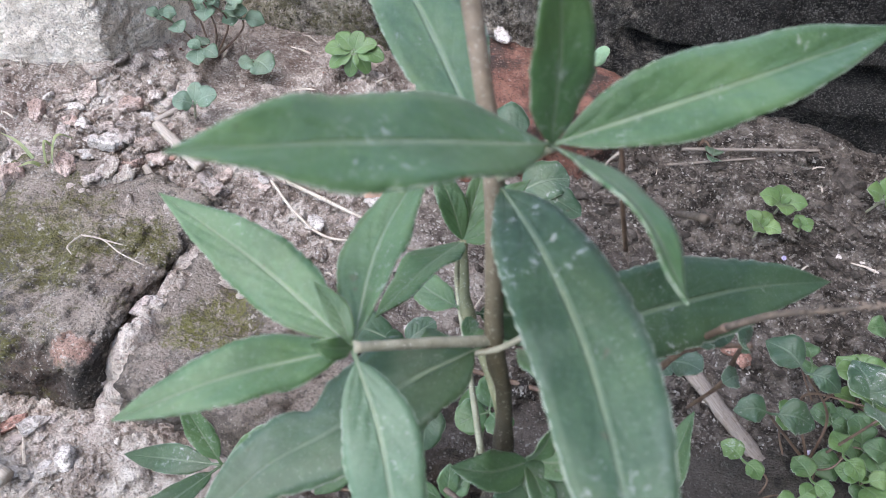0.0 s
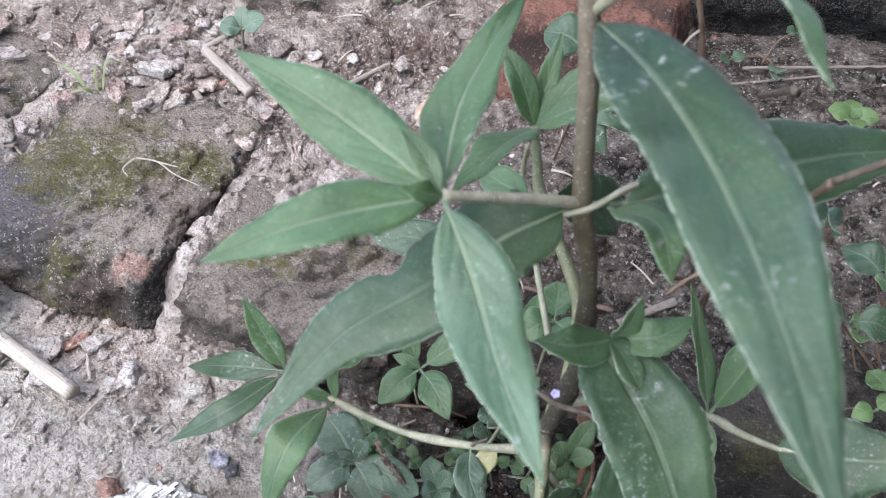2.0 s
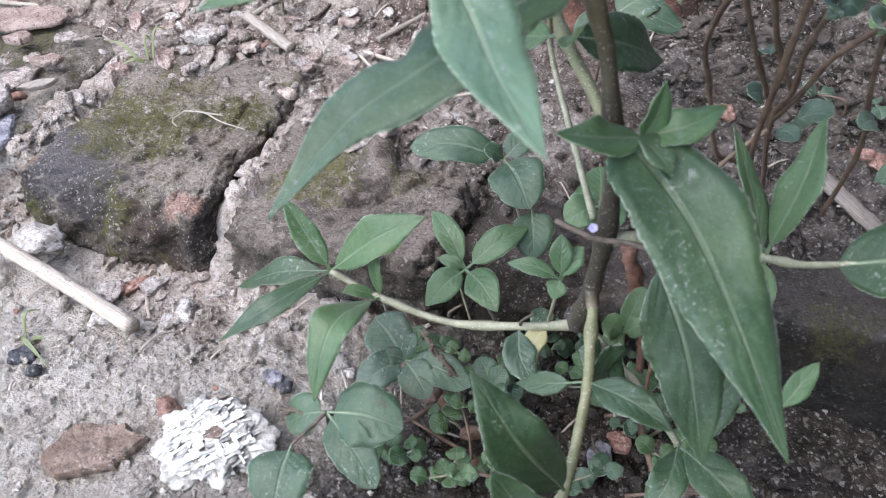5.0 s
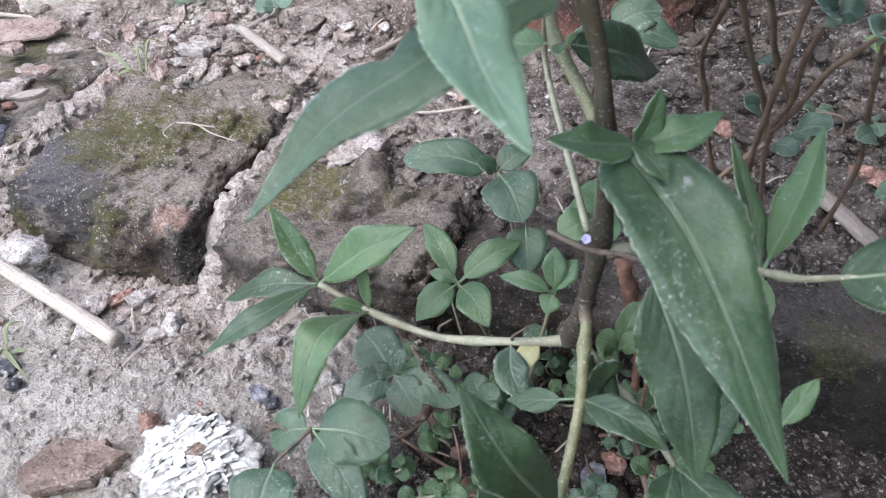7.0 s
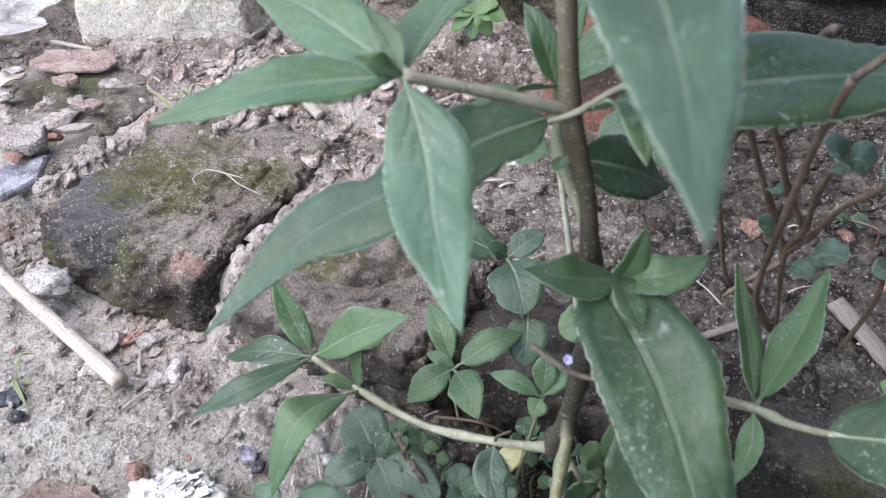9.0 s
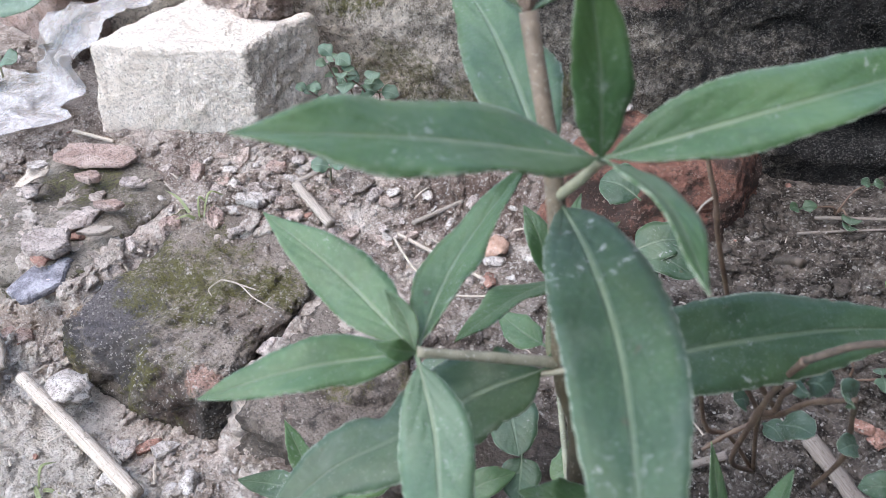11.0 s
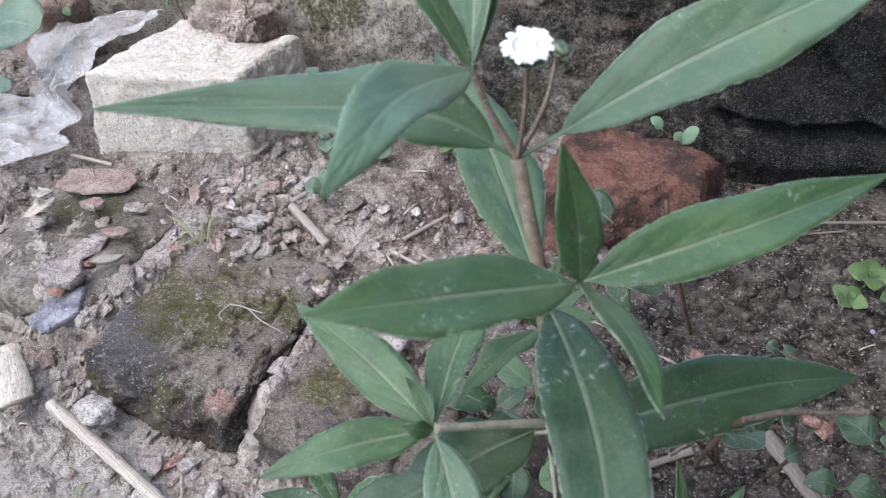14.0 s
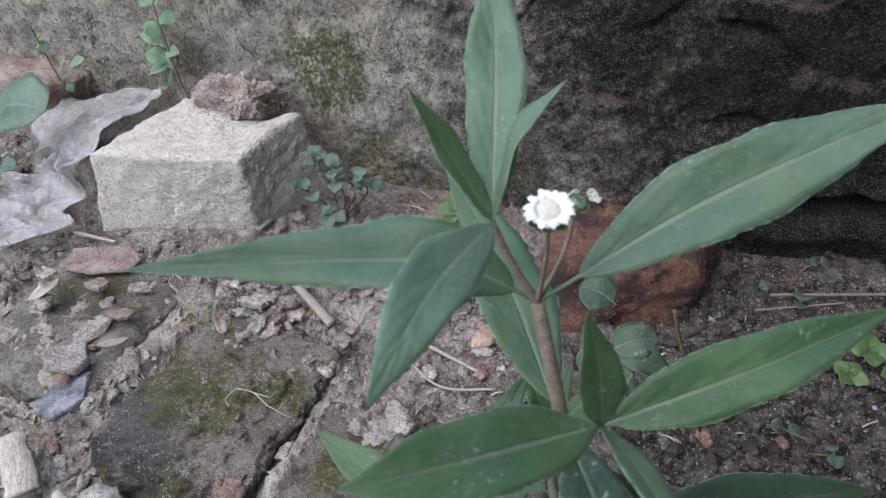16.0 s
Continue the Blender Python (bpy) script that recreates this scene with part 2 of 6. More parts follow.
def mineral(name, a, b_, speck=(0.5, 0.45, 0.4), scale=60, moss=0.0, moss_colour=(0.075, 0.072, 0.022), relief=0.0015, stains=None, stain_scale=14, dark=0.5, blush=None, island=False, patches=(), mosses=(), dust=None):
    m, t, b = material(name)
    grain, fine = noise_tex(t, 620, 6, 0.8), noise_tex(t, 1700, 3, 0.7)
    c = mix(t, ramp(t, noise_tex(t, scale, 8, 0.75), 0.36, 0.64), a, b_)
    if stains:
        c = mix(t, ramp(t, noise_tex(t, stain_scale, 7, 0.7), 0.47, 0.60), c, stains)
    if blush:
        c = mix(t, calc(t, "MULTIPLY", ramp(t, noise_tex(t, stain_scale * 1.3, 6, 0.65, warp=0.3), 0.57, 0.68), 0.8), c, blush)
    vary = t.nodes.new("ShaderNodeNewGeometry").outputs["Random Per Island"] if island else random_of(t)
    tint = mix(t, vary, (0.68, 0.67, 0.66), (1.18, 1.18, 1.18)) if island else mix(t, vary, (0.92, 0.92, 0.92), (1.08, 1.08, 1.08))
    mul = t.nodes.new("ShaderNodeMix")
    mul.data_type, mul.blend_type = "RGBA", "MULTIPLY"
    mul.inputs[0].default_value = 1
    t.links.new(c, mul.inputs[6]), t.links.new(tint, mul.inputs[7])
    c = mul.outputs[2]
    if dust:
        facing = t.nodes.new("ShaderNodeSeparateXYZ")
        t.links.new(t.nodes.new("ShaderNodeNewGeometry").outputs["Normal"], facing.inputs[0])
        # Pale dust on upward faces; it also paints in light from above.
        dust_lit_top = calc(t, "ADD", facing.outputs[2], calc(t, "MULTIPLY", calc(t, "SUBTRACT", noise_tex(t, 60, 7, 0.75), 0.5), 0.9))
        c = mix(t, calc(t, "MULTIPLY", ramp(t, dust_lit_top, 0.80, 1.02), dust[3]), c, dust[:3])
    for place, radius, colour in patches:
        c = mix(t, calc(t, "MULTIPLY", patch(t, place, radius), 0.75), c, colour)
    if moss:
        where = calc(t, "MULTIPLY", ramp(t, noise_tex(t, 26, 8, 0.75), 0.60 - 0.12 * moss, 0.69 - 0.12 * moss), ramp(t, noise_tex(t, 330, 4, 0.7), 0.34, 0.55))
        c = mix(t, where, c, mix(t, grain, moss_colour, tuple(v * 2.2 for v in moss_colour)))
    if mosses:
        tuft = ramp(t, noise_tex(t, 300, 5, 0.7), 0.36, 0.56)
        green = mix(t, grain, moss_colour, tuple(v * 2.4 for v in moss_colour))
        for place, radius, amount in mosses:
            c = mix(t, calc(t, "MULTIPLY", calc(t, "MULTIPLY", patch(t, place, radius, 55), tuft), amount), c, green)
    coarse = noise_tex(t, 330, 6, 0.8, warp=0.3)
    cell, mid = grains(t, 700)
    cell2, mid2 = grains(t, 1500)
    some = calc(t, "ADD", calc(t, "MULTIPLY", ramp(t, noise_tex(t, 55, 6, 0.7), 0.40, 0.62), 0.5), 0.1)
    c = mix(t, calc(t, "MULTIPLY", ramp(t, cell, 0.945, 0.965), some), c, speck)
    c = mix(t, calc(t, "MULTIPLY", ramp(t, cell2, 0.94, 0.96), some), c, speck)
    c = mix(t, calc(t, "MULTIPLY", ramp(t, coarse, 0.445, 0.415), dark), c, (0.05, 0.045, 0.04))
    c = mix(t, calc(t, "MULTIPLY", ramp(t, cell, 0.09, 0.05), dark * 0.8), c, (0.055, 0.05, 0.045))
    c = mix(t, calc(t, "MULTIPLY", ramp(t, cell2, 0.10, 0.07), dark), c, (0.06, 0.054, 0.048))
    t.links.new(c, b.inputs["Base Color"])
    b.inputs["Roughness"].default_value = 0.92
    b.inputs["Specular IOR Level"].default_value = 0.25
    bump(t, b, calc(t, "SUBTRACT", calc(t, "ADD", calc(t, "ADD", calc(t, "MULTIPLY", coarse, 0.7), calc(t, "MULTIPLY", cell, 0.35)), calc(t, "ADD", calc(t, "MULTIPLY", grain, 0.6), calc(t, "MULTIPLY", fine, 0.35))), calc(t, "MULTIPLY", mid, 0.4)), 1.0, relief * 2)
    return m


def leaf_material(name, dark, light, rib, specks=0.5, vein=0.35, gloss=0.44, coat=0.18):
    m, t, b = material(name)
    b.inputs["Coat Weight"].default_value, b.inputs["Coat Roughness"].default_value = coat, 0.36
    u, v = axis_of(t, 0, "UV"), calc(t, "ABSOLUTE", calc(t, "SUBTRACT", axis_of(t, 1, "UV"), 0.5))
    wobble = calc(t, "MULTIPLY", noise_tex(t, 90, 2), 0.5)
    side = calc(t, "PINGPONG", calc(t, "ADD", calc(t, "SUBTRACT", calc(t, "MULTIPLY", u, 7.0), calc(t, "MULTIPLY", v, 4.6)), wobble), 0.5)
    veins = calc(t, "MULTIPLY", ramp(t, side, 0.06, 0.0), ramp(t, v, 0.47, 0.15))
    groove = calc(t, "MULTIPLY", ramp(t, side, 0.16, 0.04), ramp(t, v, 0.48, 0.2))
    swell = calc(t, "MULTIPLY", ramp(t, side, 0.0, 0.4), ramp(t, v, 0.5, 0.1))
    middle = ramp(t, calc(t, "SUBTRACT", v, calc(t, "MULTIPLY", calc(t, "SUBTRACT", 1.0, u), 0.034)), 0.024, 0.004)
    c = mix(t, ramp(t, noise_tex(t, 55, 6, 0.65), 0.32, 0.68), dark, light)
    c = mix(t, calc(t, "MULTIPLY", ramp(t, noise_tex(t, 420, 3), 0.45, 0.75), 0.35), c, tuple(x * 1.5 for x in light))
    c = mix(t, calc(t, "MULTIPLY", ramp(t, noise_tex(t, 28, 3, 0.6, warp=0.5), 0.48, 0.68), 0.4), c, (light[0] * 1.35, light[1] * 1.12, light[2] * 0.85))
    c = mix(t, calc(t, "MULTIPLY", random_of(t), 0.35), c, tuple(x * 0.62 for x in dark))
    c = mix(t, calc(t, "MULTIPLY", groove, 0.10), c, tuple(x * 0.7 for x in dark))
    c = mix(t, calc(t, "MULTIPLY", veins, vein), c, rib)
    c = mix(t, calc(t, "MULTIPLY", middle, 0.55), c, rib)
    rim = calc(t, "MULTIPLY", ramp(t, v, 0.476, 0.494), ramp(t, noise_tex(t, 420, 3), 0.40, 0.56))
    c = mix(t, calc(t, "MULTIPLY", rim, 0.85), c, (0.36, 0.41, 0.32))
    hair = grains(t, 3000)[0]
    c = mix(t, calc(t, "MULTIPLY", ramp(t, hair, 0.95, 0.98), 0.22), c, (0.34, 0.40, 0.31))
    dust = calc(t, "MULTIPLY", ramp(t, noise_tex(t, 45, 3), 0.50, 0.68), ramp(t, noise_tex(t, 700, 4, 0.75), 0.58, 0.63))
    film = calc(t, "MULTIPLY", ramp(t, noise_tex(t, 60, 6, 0.7, warp=0.6), 0.50, 0.72), 0.40)
    c = mix(t, calc(t, "MULTIPLY", film, specks), c, (0.25, 0.30, 0.255))
    smear = calc(t, "MULTIPLY", ramp(t, noise_tex(t, 24, 3), 0.54, 0.64), ramp(t, noise_tex(t, 260, 6, 0.75, warp=0.5), 0.57, 0.64))
    c = mix(t, calc(t, "MULTIPLY", smear, min(0.75, specks * 1.4)), c, (0.50, 0.53, 0.49))
    c = mix(t, calc(t, "MULTIPLY", dust, specks), c, (0.55, 0.57, 0.53))
    c = mix(t, calc(t, "MULTIPLY", ramp(t, noise_tex(t, 160, 2), 0.72, 0.76), 0.7), c, (0.07, 0.06, 0.035))
    t.links.new(c, b.inputs["Base Color"])
    b.inputs["Roughness"].default_value = gloss
    b.inputs["Specular IOR Level"].default_value = 0.5
    b.inputs["Sheen Weight"].default_value = 0.13
    relief = calc(t, "ADD", calc(t, "MULTIPLY", swell, 0.2), calc(t, "MULTIPLY", middle, -0.5))
    relief = calc(t, "ADD", relief, calc(t, "ADD", calc(t, "MULTIPLY", noise_tex(t, 520, 5, 0.7), 0.45), calc(t, "MULTIPLY", noise_tex(t, 150, 3), 1.1)))
    bump(t, b, relief, 0.7, 0.0009)
    thin = node(t, "BsdfTranslucent")
    t.links.new(mix(t, 0.5, c, tuple(min(1.0, x * k) for x, k in zip(light, (2.4, 2.6, 1.2)))), thin.inputs["Color"])
    both = node(t, "MixShader", Fac=0.38)
    t.links.new(b.outputs[0], both.inputs[1]), t.links.new(thin.outputs[0], both.inputs[2])
    t.links.new(both.outputs[0], t.nodes["Material Output"].inputs[0])
    return m


def plain(name, a, b_, scale=120, rough=0.7, relief=0.0004, spots=None):
    m, t, b = material(name)
    c = mix(t, ramp(t, noise_tex(t, scale, 4), 0.3, 0.7), a, b_)
    if spots:
        c = mix(t, ramp(t, noise_tex(t, 1500, 2), 0.62, 0.7), c, spots)
    t.links.new(c, b.inputs["Base Color"])
    b.inputs["Roughness"].default_value = rough
    bump(t, b, noise_tex(t, scale * 5, 5), 0.6, relief)
    return m


def wood_material(name, a, b_):
    m, t, b = material(name)
    co = t.nodes.new("ShaderNodeTexCoord")
    mp = node(t, "Mapping", Scale=(1, 7, 1))
    t.links.new(co.outputs["UV"], mp.inputs[0])
    n = node(t, "TexNoise", Scale=5.0, Detail=8.0, Roughness=0.75)
    t.links.new(mp.outputs[0], n.inputs["Vector"])
    c = mix(t, ramp(t, n.outputs["Fac"], 0.3, 0.7), a, b_)
    t.links.new(mix(t, calc(t, "MULTIPLY", ramp(t, noise_tex(t, 500, 4, 0.7), 0.55, 0.68), 0.7), c, (0.09, 0.072, 0.06)), b.inputs["Base Color"])
    b.inputs["Roughness"].default_value = 0.85
    bump(t, b, n.outputs["Fac"], 0.7, 0.0008)
    return m


def film_material():
    m, t, b = material("plastic_film")
    dirt = ramp(t, noise_tex(t, 45, 7, 0.7), 0.42, 0.68)
    t.links.new(mix(t, dirt, (0.63, 0.61, 0.615), (0.35, 0.315, 0.29)), b.inputs["Base Color"])
    b.inputs["Roughness"].default_value = 0.22
    crease = calc(t, "ABSOLUTE", calc(t, "SUBTRACT", noise_tex(t, 26, 2, 0.4, warp=0.5), 0.5))
    small = calc(t, "ABSOLUTE", calc(t, "SUBTRACT", noise_tex(t, 75, 3, 0.5, warp=0.8), 0.5))
    wrinkles = calc(t, "ADD", ramp(t, crease, 0.0, 0.05), calc(t, "MULTIPLY", ramp(t, small, 0.0, 0.10), 0.2))
    bump(t, b, calc(t, "MULTIPLY", wrinkles, -1.0), 0.35, 0.003)
    clear = node(t, "BsdfTransparent")
    both = node(t, "MixShader", Fac=0.5)
    t.links.new(calc(t, "SUBTRACT", 0.70, calc(t, "MULTIPLY", dirt, 0.30)), both.inputs[0])
    t.links.new(b.outputs[0], both.inputs[1]), t.links.new(clear.outputs[0], both.inputs[2])
    t.links.new(both.outputs[0], t.nodes["Material Output"].inputs[0])
    return m


def stem_material():
    """Brown and pale-dotted below, paler and pinkish above."""
    m, t, b = material("brown_stem")
    low = mix(t, ramp(t, noise_tex(t, 260, 4), 0.3, 0.7), (0.018, 0.014, 0.009), (0.042, 0.033, 0.021))
    high = mix(t, ramp(t, noise_tex(t, 200, 4), 0.3, 0.7), (0.135, 0.102, 0.072), (0.22, 0.17, 0.125))
    olive = mix(t, ramp(t, noise_tex(t, 220, 4), 0.3, 0.7), (0.058, 0.048, 0.026), (0.098, 0.081, 0.046))
    c = mix(t, ramp(t, axis_of(t, 0, "UV"), 0.55, 0.85), low, olive)
    c = mix(t, ramp(t, axis_of(t, 0, "UV"), 0.80, 0.97), c, high)
    c = mix(t, calc(t, "MULTIPLY", ramp(t, grains(t, 2400)[0], 0.94, 0.97), 0.35), c, (0.45, 0.43, 0.36))
    t.links.new(c, b.inputs["Base Color"])
    b.inputs["Roughness"].default_value = 0.6
    bump(t, b, noise_tex(t, 1300, 4), 0.6, 0.0005)
    return m


def wall_material():
    m, t, b = material("old_wall")
    x, z = axis_of(t, 0), axis_of(t, 2)
    cell, mid = grains(t, 850)
    cell2, mid2 = grains(t, 1700)
    tone, small = noise_tex(t, 70, 7, 0.7, warp=0.3), noise_tex(t, 260, 6, 0.75)
    grit, grit2 = ramp(t, cell, 0.84, 0.90), ramp(t, cell2, 0.86, 0.91)
    speckle = calc(t, "ADD", calc(t, "MULTIPLY", grit, 0.5), calc(t, "ADD", calc(t, "MULTIPLY", grit2, 0.4), small))
    pale = mix(t, ramp(t, tone, 0.36, 0.62), (0.34, 0.287, 0.235), (0.78, 0.69, 0.585))
    pale = mix(t, calc(t, "MULTIPLY", ramp(t, small, 0.46, 0.38), 0.65), pale, (0.13, 0.108, 0.088))
    pale = mix(t, calc(t, "MULTIPLY", calc(t, "MAXIMUM", grit, grit2), 0.6), pale, (0.90, 0.83, 0.74))
    black = mix(t, ramp(t, tone, 0.40, 0.68), (0.009, 0.0085, 0.0085), (0.040, 0.037, 0.035))
    black = mix(t, calc(t, "MULTIPLY", ramp(t, small, 0.52, 0.62), 0.5), black, (0.062, 0.058, 0.054))
    black = mix(t, calc(t, "MULTIPLY", grit, 0.45), black, (0.15, 0.143, 0.134))
    black = mix(t, calc(t, "MULTIPLY", grit2, 0.5), black, (0.21, 0.20, 0.19))
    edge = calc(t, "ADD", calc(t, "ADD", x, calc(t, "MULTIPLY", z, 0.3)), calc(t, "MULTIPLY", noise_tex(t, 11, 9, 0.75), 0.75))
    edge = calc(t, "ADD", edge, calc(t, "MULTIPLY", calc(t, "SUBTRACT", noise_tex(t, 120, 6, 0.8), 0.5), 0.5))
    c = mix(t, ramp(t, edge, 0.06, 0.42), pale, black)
    c = mix(t, calc(t, "MULTIPLY", ramp(t, noise_tex(t, 34, 9, 0.85), 0.53, 0.62), 0.62), c, (0.04, 0.036, 0.033))
    green = mix(t, cell2, (0.06, 0.06, 0.018), (0.21, 0.20, 0.065))
    tuft = ramp(t, noise_tex(t, 240, 5, 0.7), 0.36, 0.54)
    spots = (((-0.300, 0.494, 0.150), 0.034, 0.85), ((-0.335, 0.49, 0.165), 0.020, 0.6), ((-0.255, 0.489, 0.075), 0.036, 0.6), ((-0.19, 0.49, 0.065), 0.03, 0.5), ((-0.045, 0.513, 0.19), 0.014, 0.3), ((0.0, 0.52, 0.185), 0.012, 0.25), ((-0.43, 0.48, 0.14), 0.022, 0.6), ((-0.13, 0.5, 0.085), 0.02, 0.5))
    for place, radius, amount in spots:
        c = mix(t, calc(t, "MULTIPLY", calc(t, "MULTIPLY", patch(t, place, radius, 55), tuft), amount), c, green)
    rosy = mix(t, cell2, (0.16, 0.105, 0.09), (0.44, 0.34, 0.30))
    for place, radius in (((0.075, 0.52, 0.197), 0.014), ((0.02, 0.52, 0.248), 0.012), ((-0.085, 0.512, 0.162), 0.008)):
        c = mix(t, calc(t, "MULTIPLY", patch(t, place, radius, 80, (0.25, 1.0, 1.6)), 0.45), c, rosy)
    coarse = noise_tex(t, 300, 7, 0.85, warp=0.4)
    c = mix(t, calc(t, "MULTIPLY", ramp(t, coarse, 0.45, 0.42), 0.8), c, (0.022, 0.02, 0.018))
    t.links.new(c, b.inputs["Base Color"])
    b.inputs["Roughness"].default_value = 0.95
    b.inputs["Specular IOR Level"].default_value = 0.2
    h = calc(t, "ADD", calc(t, "ADD", noise_tex(t, 240, 8, 0.75), calc(t, "MULTIPLY", speckle, 0.35)), calc(t, "MULTIPLY", mid, -0.45))
    bump(t, b, h, 1.0, 0.0080)
    return m


SOIL = soil_material()
WALL = wall_material()
MOSSY = mineral("mossy_brick", (0.078, 0.067, 0.057), (0.265, 0.225, 0.192), speck=(0.48, 0.45, 0.41), dark=0.5, moss=0.6, moss_colour=(0.064, 0.060, 0.021), scale=75, stains=(0.056, 0.048, 0.044), stain_scale=40, relief=0.0015, dust=(0.42, 0.35, 0.295, 0.64), patches=(((-0.290, 0.205, 0.050), 0.024, (0.088, 0.084, 0.098)), ((-0.262, 0.190, 0.042), 0.020, (0.080, 0.072, 0.072)), ((-0.314, 0.196, 0.044), 0.011, (0.34, 0.23, 0.14)), ((-0.213, 0.190, 0.044), 0.009, (0.42, 0.25, 0.20)), ((-0.232, 0.186, 0.020), 0.022, (0.075, 0.050, 0.040)), ((-0.210, 0.240, 0.052), 0.022, (0.20, 0.158, 0.132)), ((-0.262, 0.285, 0.056), 0.030, (0.23, 0.187, 0.16))), mosses=(((-0.284, 0.236, 0.054), 0.024, 0.75), ((-0.262, 0.232, 0.054), 0.024, 0.7), ((-0.243, 0.226, 0.052), 0.014, 0.8), ((-0.302, 0.246, 0.054), 0.016, 0.7), ((-0.222, 0.262, 0.054), 0.019, 0.9), ((-0.206, 0.258, 0.054), 0.015, 0.9), ((-0.250, 0.246, 0.054), 0.024, 0.6), ((-0.300, 0.180, 0.020), 0.013, 0.6), ((-0.262, 0.262, 0.056), 0.020, 0.45)))
SUNK = mineral("sunken_brick", (0.19, 0.162, 0.135), (0.40, 0.35, 0.30), speck=(0.46, 0.43, 0.39), scale=45, moss=0.7, moss_colour=(0.095, 0.09, 0.045), stains=(0.10, 0.082, 0.07), stain_scale=26)
DARKBRICK = mineral("dark_brick", (0.016, 0.014, 0.012), (0.050, 0.042, 0.036), scale=60, speck=(0.25, 0.235, 0.215), relief=0.0032, dust=(0.165, 0.143, 0.125, 0.6), mosses=(((0.09, 0.205, 0.036), 0.014, 0.5), ((0.13, 0.203, 0.03), 0.016, 0.4)))
BURIED = mineral("buried_brick", (0.092, 0.076, 0.064), (0.21, 0.176, 0.15), scale=50, stains=(0.052, 0.042, 0.036), stain_scale=22, dust=(0.36, 0.30, 0.255, 0.6), blush=(0.26, 0.175, 0.145), mosses=(((-0.155, 0.232, 0.045), 0.020, 0.9), ((-0.168, 0.218, 0.044), 0.012, 0.8), ((-0.185, 0.205, 0.03), 0.010, 0.5), ((-0.110, 0.245, 0.045), 0.012, 0.5)))
# Darker copy of BURIED, with the gloom beneath the plant in its colour.
SHADEDBURIED = mineral("shaded_buried_brick", (0.040, 0.032, 0.027), (0.115, 0.093, 0.079), scale=50, stains=(0.025, 0.020, 0.017), stain_scale=26, speck=(0.40, 0.37, 0.34), dust=(0.20, 0.165, 0.14, 0.45))
CONCRETE = mineral("concrete", (0.74, 0.645, 0.555), (0.89, 0.805, 0.715), speck=(0.94, 0.90, 0.84), scale=120, relief=0.0012, dark=0.34)
RED = mineral("red_brick", (0.17, 0.080, 0.060), (0.33, 0.162, 0.122), speck=(0.42, 0.3, 0.25), scale=46, stains=(0.085, 0.055, 0.047), stain_scale=30)
GREYBRICK = mineral("pinkish_brick", (0.40, 0.275, 0.235), (0.60, 0.47, 0.42), scale=50, speck=(0.6, 0.52, 0.48))
PEBBLE = mineral("grey_pebble", (0.34, 0.30, 0.275), (0.56, 0.52, 0.49), scale=130, relief=0.0006, island=True)
CLOD = mineral("soil_clod", (0.42, 0.345, 0.315), (0.67, 0.585, 0.545), speck=(0.66, 0.61, 0.57), scale=110, relief=0.0016, island=True)
CLAY = mineral("dried_clay", (0.36, 0.275, 0.238), (0.68, 0.56, 0.50), speck=(0.66, 0.55, 0.48), scale=150, relief=0.0014, dark=0.3)
WETCLOD = mineral("damp_clod", (0.038, 0.031, 0.027), (0.12, 0.10, 0.088), speck=(0.18, 0.16, 0.145), scale=110, relief=0.0012, island=True)
BROWNSTONE = mineral("brown_stone", (0.15, 0.105, 0.083), (0.26, 0.19, 0.155), scale=90, relief=0.0006)
REDPEB = mineral("brick_chip", (0.22, 0.115, 0.09), (0.36, 0.21, 0.17), scale=140, relief=0.0005)
PINKPEB = mineral("pinkish_pebble", (0.40, 0.25, 0.19), (0.50, 0.34, 0.27), scale=140, relief=0.0004, dark=0.1)
SLATE = mineral("slate", (0.15, 0.145, 0.172), (0.40, 0.388, 0.43), speck=(0.5, 0.49, 0.52), scale=70, relief=0.0008, dark=0.3)
BLACKPEB = mineral("dark_pebble", (0.04, 0.042, 0.05), (0.10, 0.10, 0.115), scale=160, relief=0.0004)
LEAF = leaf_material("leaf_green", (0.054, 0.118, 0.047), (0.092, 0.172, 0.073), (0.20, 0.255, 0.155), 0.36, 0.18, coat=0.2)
# Darker copy of LEAF: the shade on low leaves is put into the colour.
SHADELEAF = leaf_material("shaded_leaf_green", (0.022, 0.055, 0.021), (0.040, 0.085, 0.034), (0.14, 0.19, 0.115), 0.38, 0.16, coat=0.2)
YOUNG = leaf_material("young_leaf_green", (0.050, 0.112, 0.041), (0.082, 0.155, 0.062), (0.155, 0.22, 0.12), 0.3, 0.2, coat=0.2)
WEED = leaf_material("weed_leaf_green", (0.030, 0.072, 0.037), (0.054, 0.108, 0.058), (0.13, 0.185, 0.12), 0.6, 0.2)
DULL = leaf_material("dull_leaf_green", (0.042, 0.085, 0.052), (0.080, 0.132, 0.088), (0.20, 0.27, 0.19), 0.9, 0.18)
DUSTY = leaf_material("dusty_leaf_green", (0.085, 0.15, 0.105), (0.155, 0.235, 0.175), (0.22, 0.29, 0.22), 0.8, 0.2)
# Paler, bluer copy of LEAF with the sky's sheen painted in.
SHEENLEAF = leaf_material("sky_sheen_leaf_green", (0.078, 0.150, 0.088), (0.125, 0.215, 0.132), (0.23, 0.29, 0.20), 0.36, 0.16, coat=0.25)
# Between LEAF and the darkest copy: partial shade painted into the green.
DIMLEAF = leaf_material("dim_leaf_green", (0.033, 0.076, 0.035), (0.058, 0.114, 0.054), (0.15, 0.20, 0.125), 0.55, 0.16, coat=0.25)
